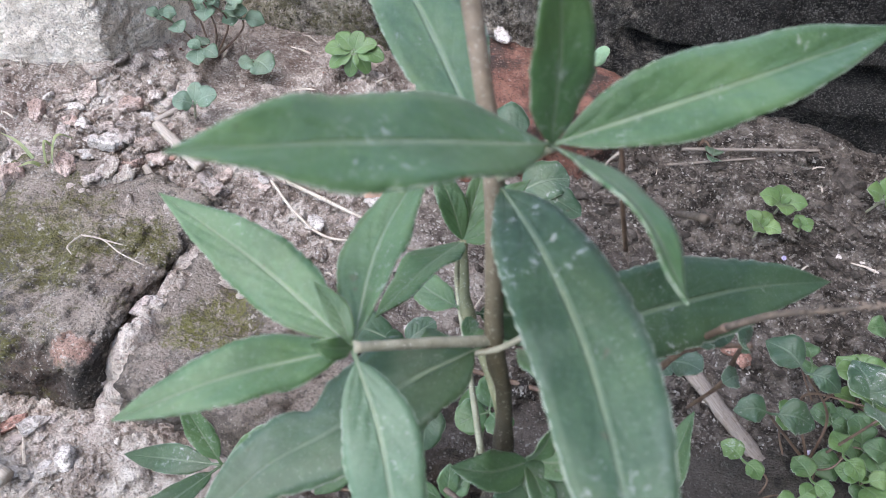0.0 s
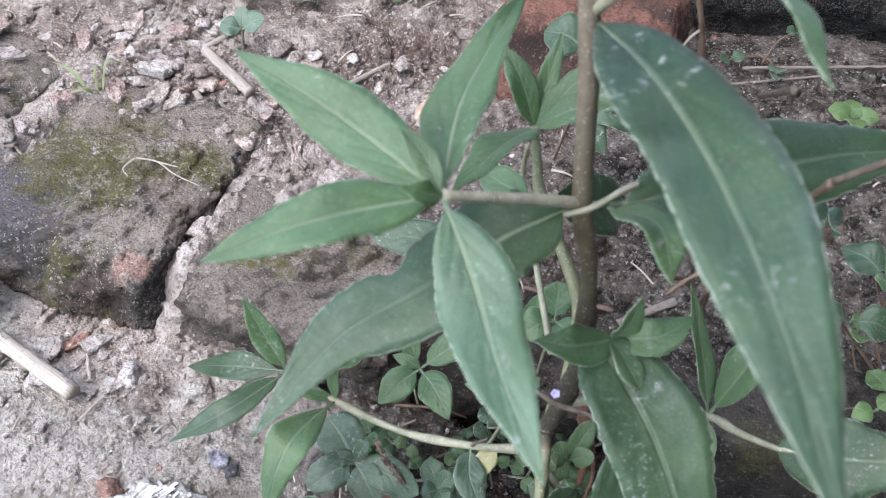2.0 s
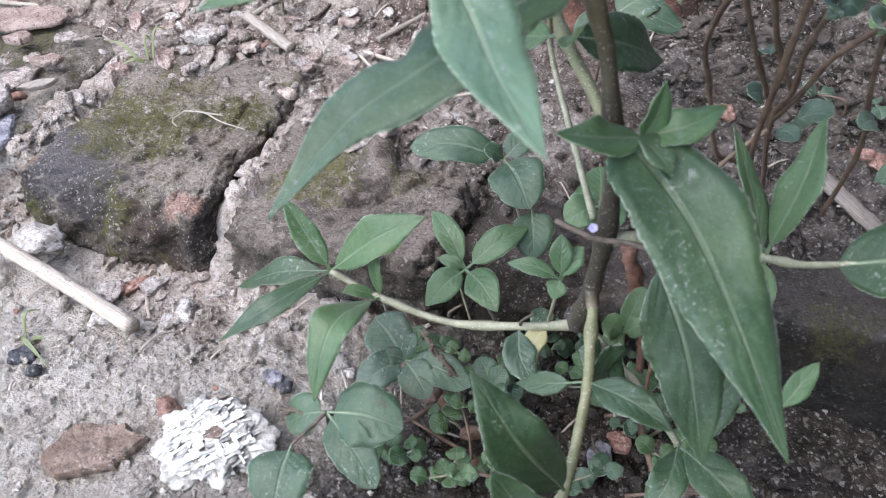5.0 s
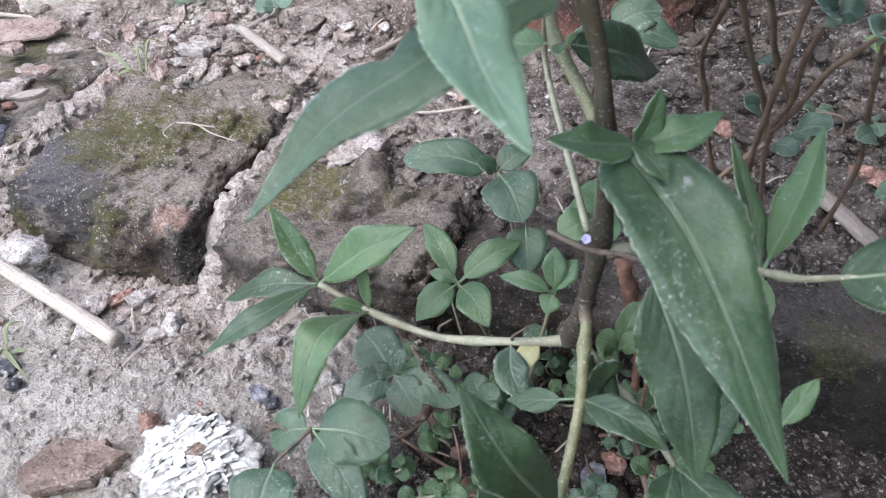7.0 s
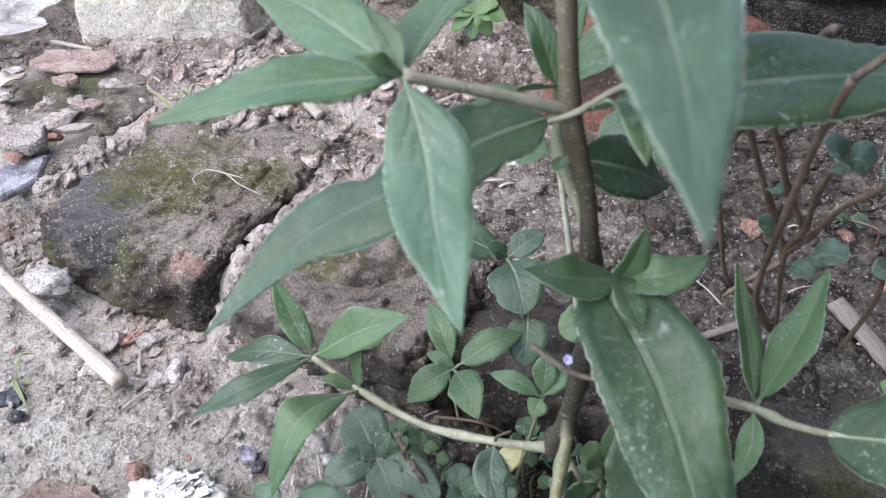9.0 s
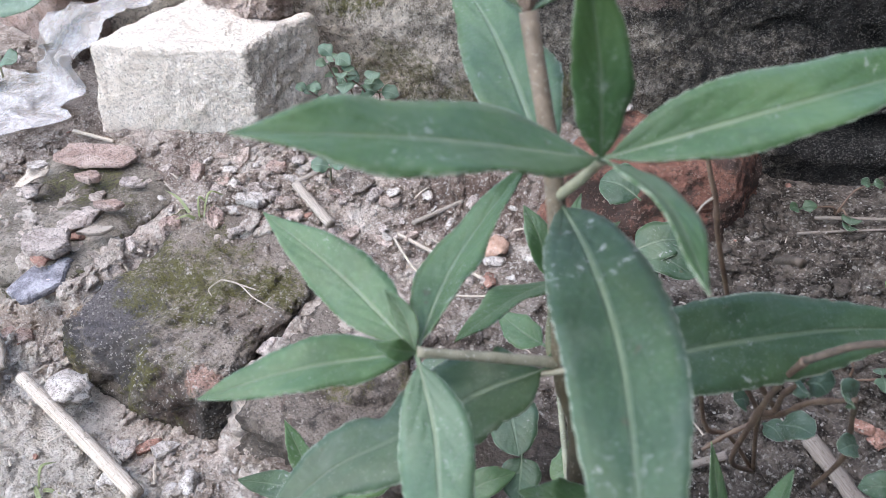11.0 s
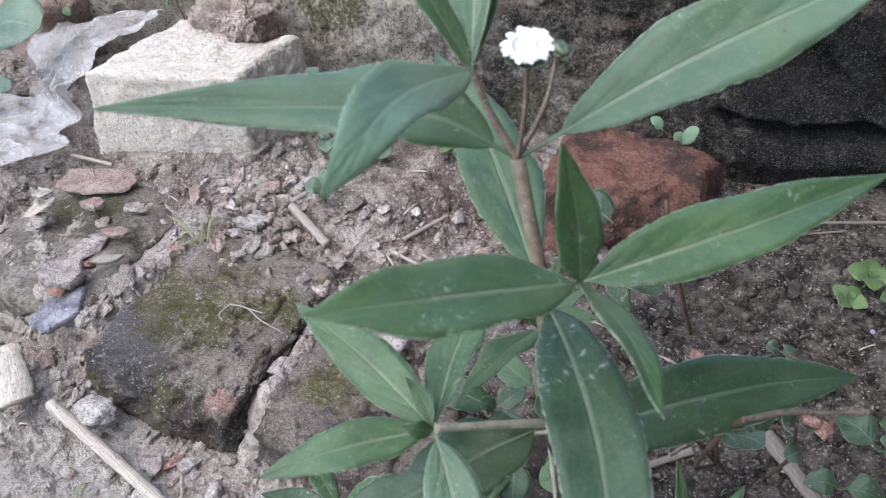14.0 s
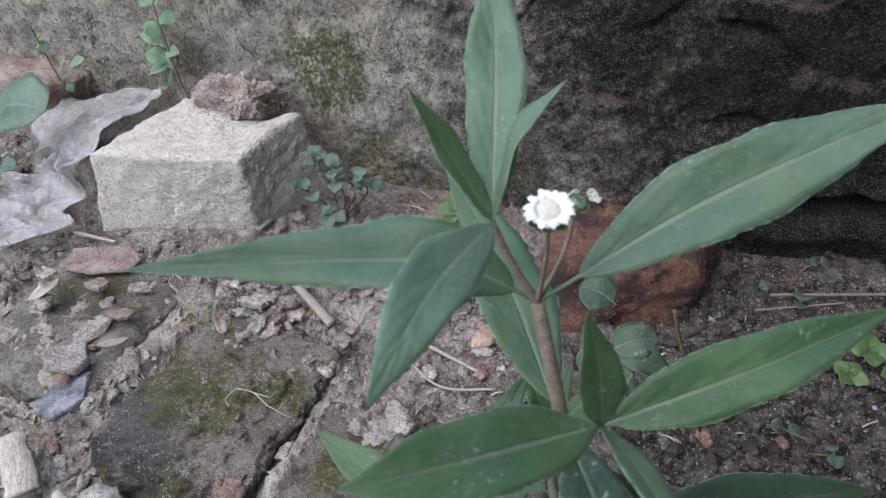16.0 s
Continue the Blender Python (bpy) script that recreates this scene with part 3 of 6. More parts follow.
BRIGHT = leaf_material("bright_leaf_green", (0.074, 0.150, 0.046), (0.125, 0.212, 0.076), (0.18, 0.27, 0.13), 0.3, 0.2)
GRASS = leaf_material("faded_grass", (0.19, 0.225, 0.11), (0.29, 0.32, 0.17), (0.32, 0.34, 0.2), 0.3)
YELLOW = leaf_material("yellow_leaf", (0.33, 0.31, 0.15), (0.43, 0.40, 0.23), (0.46, 0.44, 0.28), 0.4)
PALE = leaf_material("pale_leaf_green", (0.19, 0.32, 0.20), (0.28, 0.42, 0.28), (0.22, 0.30, 0.2), 0.5, 0.3)
DEADLEAF = leaf_material("dead_leaf_brown", (0.10, 0.05, 0.035), (0.19, 0.11, 0.08), (0.2, 0.12, 0.09), 0.3)
RIB = plain("midrib_green", (0.17, 0.22, 0.13), (0.22, 0.275, 0.17), 200, 0.5)
STEM = stem_material()
BEIGESTEM = plain("beige_stem", (0.195, 0.185, 0.13), (0.30, 0.285, 0.21), 200, 0.6, 0.0003, (0.45, 0.42, 0.36))
PINKSTEM = plain("pinkish_brown_stem", (0.12, 0.083, 0.062), (0.20, 0.145, 0.11), 220, 0.6, 0.0003, (0.42, 0.38, 0.32))
ROOT = plain("dark_root", (0.022, 0.017, 0.013), (0.065, 0.05, 0.038), 300, 0.85, 0.001, (0.45, 0.42, 0.38))
REDROOT = plain("reddish_root", (0.10, 0.045, 0.03), (0.22, 0.11, 0.075), 300, 0.8, 0.001)
YELLOWSTEM = plain("yellowish_stem", (0.108, 0.112, 0.054), (0.172, 0.172, 0.094), 160, 0.55, 0.0003, (0.42, 0.41, 0.33))
GREENSTEM = plain("pale_green_stem", (0.16, 0.160, 0.105), (0.25, 0.245, 0.17), 160, 0.55, 0.0003, (0.45, 0.44, 0.36))
REDSTEM = plain("reddish_stalk", (0.082, 0.050, 0.036), (0.155, 0.104, 0.072), 160, 0.6)
DRY = plain("dry_stalk", (0.045, 0.034, 0.026), (0.115, 0.087, 0.066), 300, 0.85)
WOOD = wood_material("weathered_wood", (0.16, 0.13, 0.11), (0.40, 0.355, 0.31))
STRAW = wood_material("straw", (0.24, 0.195, 0.155), (0.56, 0.50, 0.435))
GREYWOOD = wood_material("grey_wood", (0.13, 0.105, 0.09), (0.27, 0.235, 0.205))
ASH = plain("white_ash_paper", (0.48, 0.47, 0.44), (0.76, 0.75, 0.72), 160, 0.8, 0.0006)
GREYASH = plain("grey_ash", (0.20, 0.19, 0.175), (0.52, 0.505, 0.475), 240, 0.9, 0.0015)
FILM = film_material()
PETAL = plain("white_petal", (0.66, 0.66, 0.63), (0.78, 0.78, 0.75), 200, 0.6)
DISC = plain("cream_disc", (0.50, 0.46, 0.38), (0.66, 0.62, 0.54), 500, 0.8, 0.0006)
LILAC = plain("pale_lilac_petal", (0.28, 0.25, 0.42), (0.42, 0.39, 0.55), 300, 0.6)


# ---- makers ----
def part(name, verts, faces, mat, parent=None, label="", uvs=None, flat=False):
    me = bpy.data.meshes.new(name)
    me.from_pydata([tuple(v) for v in verts], [], [tuple(f) for f in faces])
    if uvs is not None:
        layer = me.uv_layers.new(name="UVMap")
        idx = np.empty(len(me.loops), np.int32)
        me.loops.foreach_get("vertex_index", idx)
        layer.data.foreach_set("uv", np.asarray(uvs, np.float32)[idx].ravel())
    if not flat:
        me.polygons.foreach_set("use_smooth", np.ones(len(me.polygons), bool))
    me.materials.append(mat)
    ob = new(name, me)
    if parent:
        ob.parent = parent
    if label:
        tagged(ob, label)
    return ob


def thing(name, label, category, group="", kind=""):
    return tagged(new(name), label, category, group, kind)


def spline(points, count):
    """A smooth line through the points."""
    p = [Vector(v) for v in points]
    if len(p) == 2:
        return [p[0].lerp(p[1], n / (count - 1)) for n in range(count)]
    ext = [p[0] * 2 - p[1], *p, p[-1] * 2 - p[-2]]
    out = []
    for n in range(count):
        s = n / (count - 1) * (len(p) - 1)
        i = min(int(s), len(p) - 2)
        f = s - i
        a, b, c, d = ext[i : i + 4]
        out.append(0.5 * (2 * b + (c - a) * f + (2 * a - 5 * b + 4 * c - d) * f * f + (3 * b - a - 3 * c + d) * f**3))
    return out


def tube(points, r0, r1, sides=8, count=None, wobble=0.0, seed=0, knots=()):
    """A tapering stalk through the points: verts, faces, uvs. knots: places along it, 0 to 1, where it swells."""
    rng = random.Random(seed)
    count = count or max(6, 6 * len(points))
    line = spline(points, count)
    side = None
    verts, faces, uvs = [], [], []
    for n, p in enumerate(line):
        t = (line[min(n + 1, count - 1)] - line[max(n - 1, 0)]).normalized()
        if side is None:
            side = t.cross(Vector((0.3, -0.9, 0.35))).normalized()
        side = (side - t * side.dot(t)).normalized()
        up = t.cross(side)
        f = n / (count - 1)
        r = r0 + (r1 - r0) * f
        for k in knots:
            r *= 1 + 0.35 * math.exp(-(((f - k) * 22) ** 2))
        for s in range(sides):
            a = 2 * math.pi * s / sides
            q = r * (1 + wobble * rng.uniform(-1, 1))
            verts.append(p + side * (q * math.cos(a)) + up * (q * math.sin(a)))
            uvs.append((f, s / sides))
    for n in range(count - 1):
        for s in range(sides):
            a, b = n * sides + s, n * sides + (s + 1) % sides
            faces.append((a, b, b + sides, a + sides))
    faces.append(tuple(reversed(range(sides))))
    faces.append(tuple(range((count - 1) * sides, count * sides)))
    return verts, faces, uvs


def blade_half_width(u, shape):
    if shape == "round":
        return max(0.0, math.sin(math.pi * min(1, u**0.86))) ** 0.5
    if shape == "oval":
        return math.sin(math.pi * u**0.82) ** 0.85
    return (math.sin(math.pi * u**0.80) ** 0.95) * (1 - 0.12 * u)


def leaf(parent, points, width, mat, face=(0.0, -0.35, 1.0), fold=0.22, teeth=0.07, wave=0.055, stalk=0.10, shape="lance", rib=True, seed=1, count=0, twist=0.0, bite=0.0):
    """One leaf along the midrib points, with thickness, a folded cross-section, toothed edge and a raised midrib below."""
    rng = random.Random(seed)
    count = count or (120 if width > 0.0125 else 60)
    line, cross = spline(points, count), 9
    face = Vector(face).normalized()
    total = sum((b - a).length for a, b in zip(line, line[1:]))
    thick = 0.00022 if width > 0.008 else 0.00015
    top, uvs, low = [], [], []
    ph = rng.uniform(0, 6)
    for n, p in enumerate(line):
        u = n / (count - 1)
        t = (line[min(n + 1, count - 1)] - line[max(n - 1, 0)]).normalized()
        side = t.cross(face)
        side = (side if side.length > 0.05 else t.cross(Vector((1, 0, 0)))).normalized()
        nor = side.cross(t).normalized()
        if twist:
            turn = Matrix.Rotation(twist * u, 3, t)
            side, nor = turn @ side, turn @ nor
        blade = max(0.0, (u - stalk) / (1 - stalk))
        w = 0.5 * width * blade_half_width(blade, shape) + 0.0006 * (1 - u)
        for k in range(cross):
            v = 2 * k / (cross - 1) - 1
            flank = 5 if v > 0 else 0
            cut = 1.25 * teeth * max(0.0, 0.55 + 1.3 * noise.noise(Vector((u * 6, seed, flank))))
            saw = ((u + 0.02 * noise.noise(Vector((u * 15, seed, flank)))) * (21 if count > 100 else 11) + ph + flank * 0.3) % 1
            edge = 1 + (cut * (min(saw, 3.2 * (1 - saw)) - 0.55) + 0.13 * noise.noise(Vector((u * 7, 3 * seed + flank, ph)))) * abs(v) ** 3
            if bite:
                edge *= 1 - bite * max(0.0, math.sin(u * 21 + 1)) ** 2 * max(0.0, v) ** 2 * math.sin(math.pi * u)
            lift = fold * abs(v) * w * (1 - 0.35 * abs(v)) + 1.4 * wave * width * math.sin(u * 11 + ph + (1.5 if v > 0 else 0)) * v * v * math.sin(math.pi * min(1, blade))
            q = p + side * (v * w * edge) + nor * lift
            top.append(q + nor * thick)
            low.append(q - nor * thick)
            uvs.append((u, 0.5 + 0.5 * v))
    verts, faces, m = top + low, [], len(top)
    for n in range(count - 1):
        for k in range(cross - 1):
            a = n * cross + k
            faces.append((a, a + 1, a + cross + 1, a + cross))
            faces.append((m + a, m + a + cross, m + a + cross + 1, m + a + 1))
        for a, b in ((n * cross, (n + 1) * cross), ((n + 1) * cross + cross - 1, n * cross + cross - 1)):
            faces.append((a, b, m + b, m + a))
    a, b = (count - 1) * cross, cross - 1
    faces.append(tuple([a + k for k in range(cross)] + [m + a + k for k in reversed(range(cross))]))
    faces.append(tuple([k for k in reversed(range(cross))] + [m + k for k in range(cross)]))
    blade = part("leaf", verts, faces, mat, parent, uvs=uvs + uvs)
    if rib:
        thickest = min(0.00036, 0.012 * width + 0.00012)
        v2, f2, u2 = tube([p + Vector((0, 0, 0.00004)) for p in line[:-1:3]], thickest, 0.00010, 6, 16)
        part("midrib", v2, f2, RIB, blade, "pale green midrib")
    return blade


def stalk(name, parent, points, r0, r1, mat, label="", knots=(), sides=9, wobble=0.04, seed=0, count=None):
    v, f, u = tube(points, r0, r1, sides, count or max(10, 7 * len(points)), wobble, seed, knots)
    return part(name, v, f, mat, parent, label, u)


def cube_grid(n):
    """The surface of a cube from -1 to 1, n cells a side: an array of verts, and faces."""
    index, verts, faces = {}, [], []

    def at(i, j, k):
        key = (i, j, k)
        if key not in index:
            index[key] = len(verts)
            verts.append((2 * i / n - 1, 2 * j / n - 1, 2 * k / n - 1))
        return index[key]

    for a in range(n):
        for b in range(n):
            faces.append((at(a, b, 0), at(a, b + 1, 0), at(a + 1, b + 1, 0), at(a + 1, b, 0)))
            faces.append((at(a, b, n), at(a + 1, b, n), at(a + 1, b + 1, n), at(a, b + 1, n)))
            faces.append((at(a, 0, b), at(a + 1, 0, b), at(a + 1, 0, b + 1), at(a, 0, b + 1)))
            faces.append((at(a, n, b), at(a, n, b + 1), at(a + 1, n, b + 1), at(a + 1, n, b)))
            faces.append((at(0, a, b), at(0, a, b + 1), at(0, a + 1, b + 1), at(0, a + 1, b)))
            faces.append((at(n, a, b), at(n, a + 1, b), at(n, a + 1, b + 1), at(n, a, b + 1)))
    return np.array(verts), faces


def stone(name, corners, mat, label, category, rough=0.004, rounding=0.2, cells=28, seed=0, group="", kind="", freq=30, dents=()):
    """A worn block from its eight corners (four below, four above, counter-clockwise from the front left)."""
    p, faces = cube_grid(cells)
    inner = np.clip(p, -(1 - rounding), 1 - rounding)
    off = p - inner
    p = inner + rounding * off / np.maximum(np.linalg.norm(off, axis=1, keepdims=True), 1e-9) * (np.abs(off).max(1, keepdims=True) > 1e-9)
    c = np.array(corners, float)
    w = (p + 1) / 2
    x, y, z = w[:, :1], w[:, 1:2], w[:, 2:]
    low = (c[0] * (1 - x) + c[1] * x) * (1 - y) + (c[3] * (1 - x) + c[2] * x) * y
    high = (c[4] * (1 - x) + c[5] * x) * (1 - y) + (c[7] * (1 - x) + c[6] * x) * y
    q = low * (1 - z) + high * z
    out = q - q.mean(0)
    out /= np.linalg.norm(out, axis=1, keepdims=True)
    n = np.array([noise.fractal(Vector(v) * freq + Vector((seed * 3.7, 0, 0)), 0.7, 2.0, 6) for v in q])
    fine = np.array([noise.noise(Vector(v) * freq * 9) for v in q])
    q = q + out * (rough * n + rough * 0.22 * fine)[:, None]
    for cx, cy, cz, radius, depth in dents:
        d = np.linalg.norm(q - (cx, cy, cz), axis=1)
        q[:, 2] -= depth * np.exp(-((d / radius) ** 2))
    ob = part(name, q, faces, mat)
    return tagged(ob, label, category, group, kind)


def boxed(x0, y0, x1, y1, z0, z1, yaw=0.0, lean=0.0):
    """Eight corners of a box on that rectangle, turned by yaw degrees about its middle."""
    cx, cy, c, s = (x0 + x1) / 2, (y0 + y1) / 2, math.cos(radians(yaw)), math.sin(radians(yaw))
    base = [(x0, y0), (x1, y0), (x1, y1), (x0, y1)]
    turn = lambda x, y: (cx + (x - cx) * c - (y - cy) * s, cy + (x - cx) * s + (y - cy) * c)
    return [(*turn(x, y), z0) for x, y in base] + [(*turn(x, y + lean), z1) for x, y in base]


def pebble_data(seed, squash=0.7, level=3):
    """A lumpy clod: an icosphere cut by a few planes, then roughened."""
    bm = bmesh.new()
    bmesh.ops.create_icosphere(bm, subdivisions=level, radius=1)
    rng = random.Random(seed)
    cuts = [(Vector((rng.gauss(0, 1), rng.gauss(0, 1), rng.gauss(0, 1))).normalized(), rng.uniform(0.5, 0.8)) for n in range(9)]
    for v in bm.verts:
        for d, far in cuts:
            over = v.co.dot(d) - far
            if over > 0:
                v.co -= d * over * 0.9
        k = 1 + 0.30 * noise.noise(v.co * 1.2 + Vector((seed * 5.1, 0, 0))) + 0.30 * noise.cell(v.co * 1.7 + Vector((seed * 5.1, 0, 0))) * 0.6 + 0.2 * noise.noise(v.co * 3.6 + Vector((0, seed * 2.3, 1))) + 0.12 * noise.noise(v.co * 8 + Vector((0, seed * 2.3, 1)))
        v.co = Vector((v.co.x * k, v.co.y * k * 0.85, v.co.z * k * squash))
    verts, faces = [tuple(v.co) for v in bm.verts], [tuple(v.index for v in f.verts) for f in bm.faces]
    bm.free()
    return np.array(verts), faces


def chip_data(seed, count=11, squash=0.6):
    """An angular crumb: the hull of a few scattered points."""
    rng = random.Random(seed)
    bm = bmesh.new()
    for n in range(count):
        d = Vector((rng.gauss(0, 1), rng.gauss(0, 0.8), rng.gauss(0, 1))).normalized() * rng.uniform(0.65, 1.15)
        bm.verts.new((d.x, d.y * 0.85, d.z * squash))
    bmesh.ops.convex_hull(bm, input=bm.verts[:])
    for v in [v for v in bm.verts if not v.link_faces]:
        bm.verts.remove(v)
    bm.verts.index_update()
    verts, faces = [tuple(v.co) for v in bm.verts], [tuple(v.index for v in f.verts) for f in bm.faces]
    bm.free()
    return np.array(verts), faces


SHAPES = [pebble_data(n + 80, 0.32 + 0.08 * (n % 5), 2) for n in range(24)]
CHIPS = [chip_data(n, 9 + n % 6, 0.45 + 0.08 * (n % 5)) for n in range(24)]
SHAPES_CLOD = [pebble_data(n + 150, 0.34 + 0.06 * (n % 4), 3) for n in range(14)]
SHAPES_FINE = [pebble_data(n + 50, 0.55 + 0.1 * (n % 4), 3) for n in range(10)]


def pebble(name, x, y, size, mat, label, category="pebble", lift=0.25, seed=0, group="", stretch=(1, 1, 1), yaw=None, z=None):
    verts, faces = SHAPES_FINE[seed % len(SHAPES_FINE)]
    yaw = seed * 1.7 if yaw is None else radians(yaw)
    c, s = math.cos(yaw), math.sin(yaw)
    v = verts * (np.array(stretch) * size / 2)
    v = np.c_[v[:, 0] * c - v[:, 1] * s, v[:, 0] * s + v[:, 1] * c, v[:, 2]]
    at = on_ground(x, y, size * lift * stretch[2]) if z is None else Vector((x, y, z))
    ob = part(name, v, faces, mat)
    ob.location = at
    return tagged(ob, label, category, group)


def flake(name, x, y, length, width, thick, yaw, mat, label, category, seed, tilt=(0, 0), lift=0.35, group="loose stones"):
    """A flat broken piece with an angular outline, lying on the soil."""
    rng = random.Random(seed)
    k, n = rng.randint(5, 7), 42
    turns = [2 * math.pi * (i + rng.uniform(-0.3, 0.3)) / k for i in range(k)]
    corners = [Vector((math.cos(a), math.sin(a), 0)) * rng.uniform(0.8, 1.15) for a in turns]
    rim = []
    for i in range(n):
        f = i / n * k
        p = corners[int(f) % k].lerp(corners[(int(f) + 1) % k], f % 1)
        rim.append(p * (1 + 0.07 * noise.noise(p * 3 + Vector((seed, 0, 0))) + rng.uniform(-0.045, 0.045)))
    verts = []
    for scale, z in ((0.90, -0.5), (1.0, -0.2), (1.0, 0.22), (0.94, 0.46), (0.66, 0.5), (0.33, 0.5)):
        verts += [(p.x * scale, p.y * scale, z + 0.30 * noise.noise(p * (2.2 * scale) + Vector((seed, 5, 0)))) for p in rim]
    faces = [(r * n + i, r * n + (i + 1) % n, (r + 1) * n + (i + 1) % n, (r + 1) * n + i) for r in range(5) for i in range(n)]
    faces += [tuple(reversed(range(n))), tuple(range(5 * n, 6 * n))]
    turn = Euler((radians(tilt[0]), radians(tilt[1]), radians(yaw))).to_matrix()
    ob = part(name, [turn @ Vector((v[0] * length / 2, v[1] * width / 2, v[2] * thick)) for v in verts], faces, mat, flat=True)
    ob.location = on_ground(x, y, thick * lift)
    if -0.442 < x < -0.336 and 0.212 < y < 0.325:
        ob.location.z = 0.0565 + thick * lift
    return tagged(ob, label, category, group)


def joined(name, pieces, mat, label, category, flat=True):
    """Many small pieces as one sheet of stuff. pieces: (verts, faces)."""
    verts, faces, start = [], [], 0
    for v, f in pieces:
        verts.append(np.asarray(v))
        faces += [tuple(i + start for i in g) for g in f]
        start += len(v)
    ob = part(name, np.concatenate(verts), faces, mat, flat=flat)
    return tagged(ob, label, category, kind="stuff")


# ---- setting: ground sheet and wall ----
def spread(fine0, fine1, step, far0, far1):
    inner = list(np.arange(fine0, fine1 + step / 2, step))
    lo, hi, d = [], [], step
    p = fine0
    while p > far0:
        d *= 1.35
        p -= d
        lo.append(max(p, far0))
    p, d = inner[-1], step
    while p < far1:
        d *= 1.35
        p += d
        hi.append(min(p, far1))
    return np.array(lo[::-1] + inner + hi)


def sheet_faces(nx, ny):
    i = np.arange((nx - 1) * (ny - 1))
    a = (i // (nx - 1)) * nx + i % (nx - 1)
    return np.c_[a, a + 1, a + nx + 1, a + nx].tolist()


def build_ground():
    xs, ys = spread(-0.60, 0.22, 0.0012, -40, 40), spread(0.03, 0.53, 0.0012, -40, 0.62)
    x, y = np.meshgrid(xs, ys)
    z = ground_height(x, y)
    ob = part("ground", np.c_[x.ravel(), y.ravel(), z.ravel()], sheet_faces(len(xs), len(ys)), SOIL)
    tagged(ob, "dry grey-brown crumbly soil, darker and damp further along", "soil", kind="structure")


def build_wall():
    xs, zs = spread(-0.66, 0.32, 0.0017, -6, 6), spread(0.02, 0.34, 0.0017, -0.05, 0.42)
    x, z = np.meshgrid(xs, zs)
    y = wall_face(x, z)
    near = smooth(1.2, 0.5, np.abs(x + 0.15))
    y = y + near * (0.014 * fbm(x, z, 9, 3, 61) + 0.0036 * fbm(x, z, 45, 4, 71) + 0.0030 * np.abs(fbm(x, z, 170, 3, 81, 0.7)) + 0.0012 * fbm(x, z, 420, 2, 82))
    # worn courses and joints of the wall
    seam = 0.150 + 0.05 * fbm(x, z * 0, 14, 4, 91) - 0.02 * smooth(0.0, 0.15, x)
    y = y + near * (0.5 + 1.2 * fbm(x, z, 40, 2, 93)) * 0.010 * smooth(-0.06, 0.02, x) * np.exp(-(((z - seam) / 0.005) ** 2))
    seam = 0.208 + 0.05 * fbm(x, z * 0, 16, 4, 95)
    y = y + near * np.clip(0.3 + 2.4 * fbm(x, z, 22, 2, 94), 0, 1) * 0.010 * smooth(-0.25, -0.18, x) * np.exp(-(((z - seam) / 0.0035) ** 2))
    y = y - near * 0.014 * smooth(-0.06, 0.02, x) * smooth(0.155, 0.105, z)
    # a deep open joint low in the black part, its lower lip standing out
    joint = 0.099 + 0.17 * np.clip(x - 0.012, 0, 0.11) + 0.018 * fbm(x, z * 0, 22, 3, 97)
    gape = 0.0045 + 0.006 * np.clip(fbm(x, z * 0, 26, 2, 98) + 0.15, 0, 1)
    y = y + near * 0.034 * smooth(-0.005, 0.03, x) * np.exp(-np.abs((z - joint) / gape) ** 3)
    y = y - near * 0.010 * smooth(-0.005, 0.03, x) * np.exp(-(((z - joint + 0.016) / 0.011) ** 2))
    front = np.c_[x.ravel(), y.ravel(), z.ravel()]
    nx, nz = len(xs), len(zs)
    back = np.array([(xs[0], 1.3, zs[0]), (xs[-1], 1.3, zs[0]), (xs[-1], 1.3, zs[-1]), (xs[0], 1.3, zs[-1])])
    b = len(front)
    bottom, top = list(range(nx)), list(range((nz - 1) * nx, nz * nx))
    left, right = list(range(0, nz * nx, nx)), list(range(nx - 1, nz * nx, nx))
    faces = sheet_faces(nx, nz)
    faces += [tuple(bottom[::-1] + [b, b + 1]), tuple(top + [b + 2, b + 3]), tuple(left + [b + 3, b]), tuple(right[::-1] + [b + 1, b + 2]), (b, b + 3, b + 2, b + 1)]
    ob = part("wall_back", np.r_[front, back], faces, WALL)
    tagged(ob, "old weathered masonry wall with black crust and moss", "wall", kind="structure")


def build_shade_wall():
    """An unseen plain wall, added to keep sky light off the damp side."""
    corners = [(0.46, -1.6, -0.05), (0.62, -1.6, -0.05), (0.62, 0.70, -0.05), (0.46, 0.70, -0.05)]
    ob = part("shade_wall", corners + [(x, y, 1.7) for x, y, z in corners], [(0, 3, 2, 1), (4, 5, 6, 7), (0, 1, 5, 4), (1, 2, 6, 5), (2, 3, 7, 6), (3, 0, 4, 7)], WALL, flat=True)
    tagged(ob, "unseen plain wall added to block light from one side", "wall", kind="structure")


build_ground()
build_wall()
build_shade_wall()

# ---- buried bricks of the ledge, loose blocks ----
stone("embedded_brick", [(-0.312, 0.172, -0.01), (-0.198, 0.172, -0.01), (-0.190, 0.30, -0.01), (-0.318, 0.30, -0.01), (-0.310, 0.186, 0.047), (-0.203, 0.188, 0.047), (-0.190, 0.31, 0.055), (-0.315, 0.31, 0.056)], MOSSY, "worn brick set in the ground, mossy on top", "brick", 0.0075, 0.22, 56, 3, "bricks of the ledge", freq=34)
stone("embedded_brick", boxed(-0.445, 0.205, -0.332, 0.33, -0.01, 0.050, 6), SUNK, "worn brick sunk in soil beside the stick", "brick", 0.005, 0.3, 32, 5, "bricks of the ledge", freq=34)
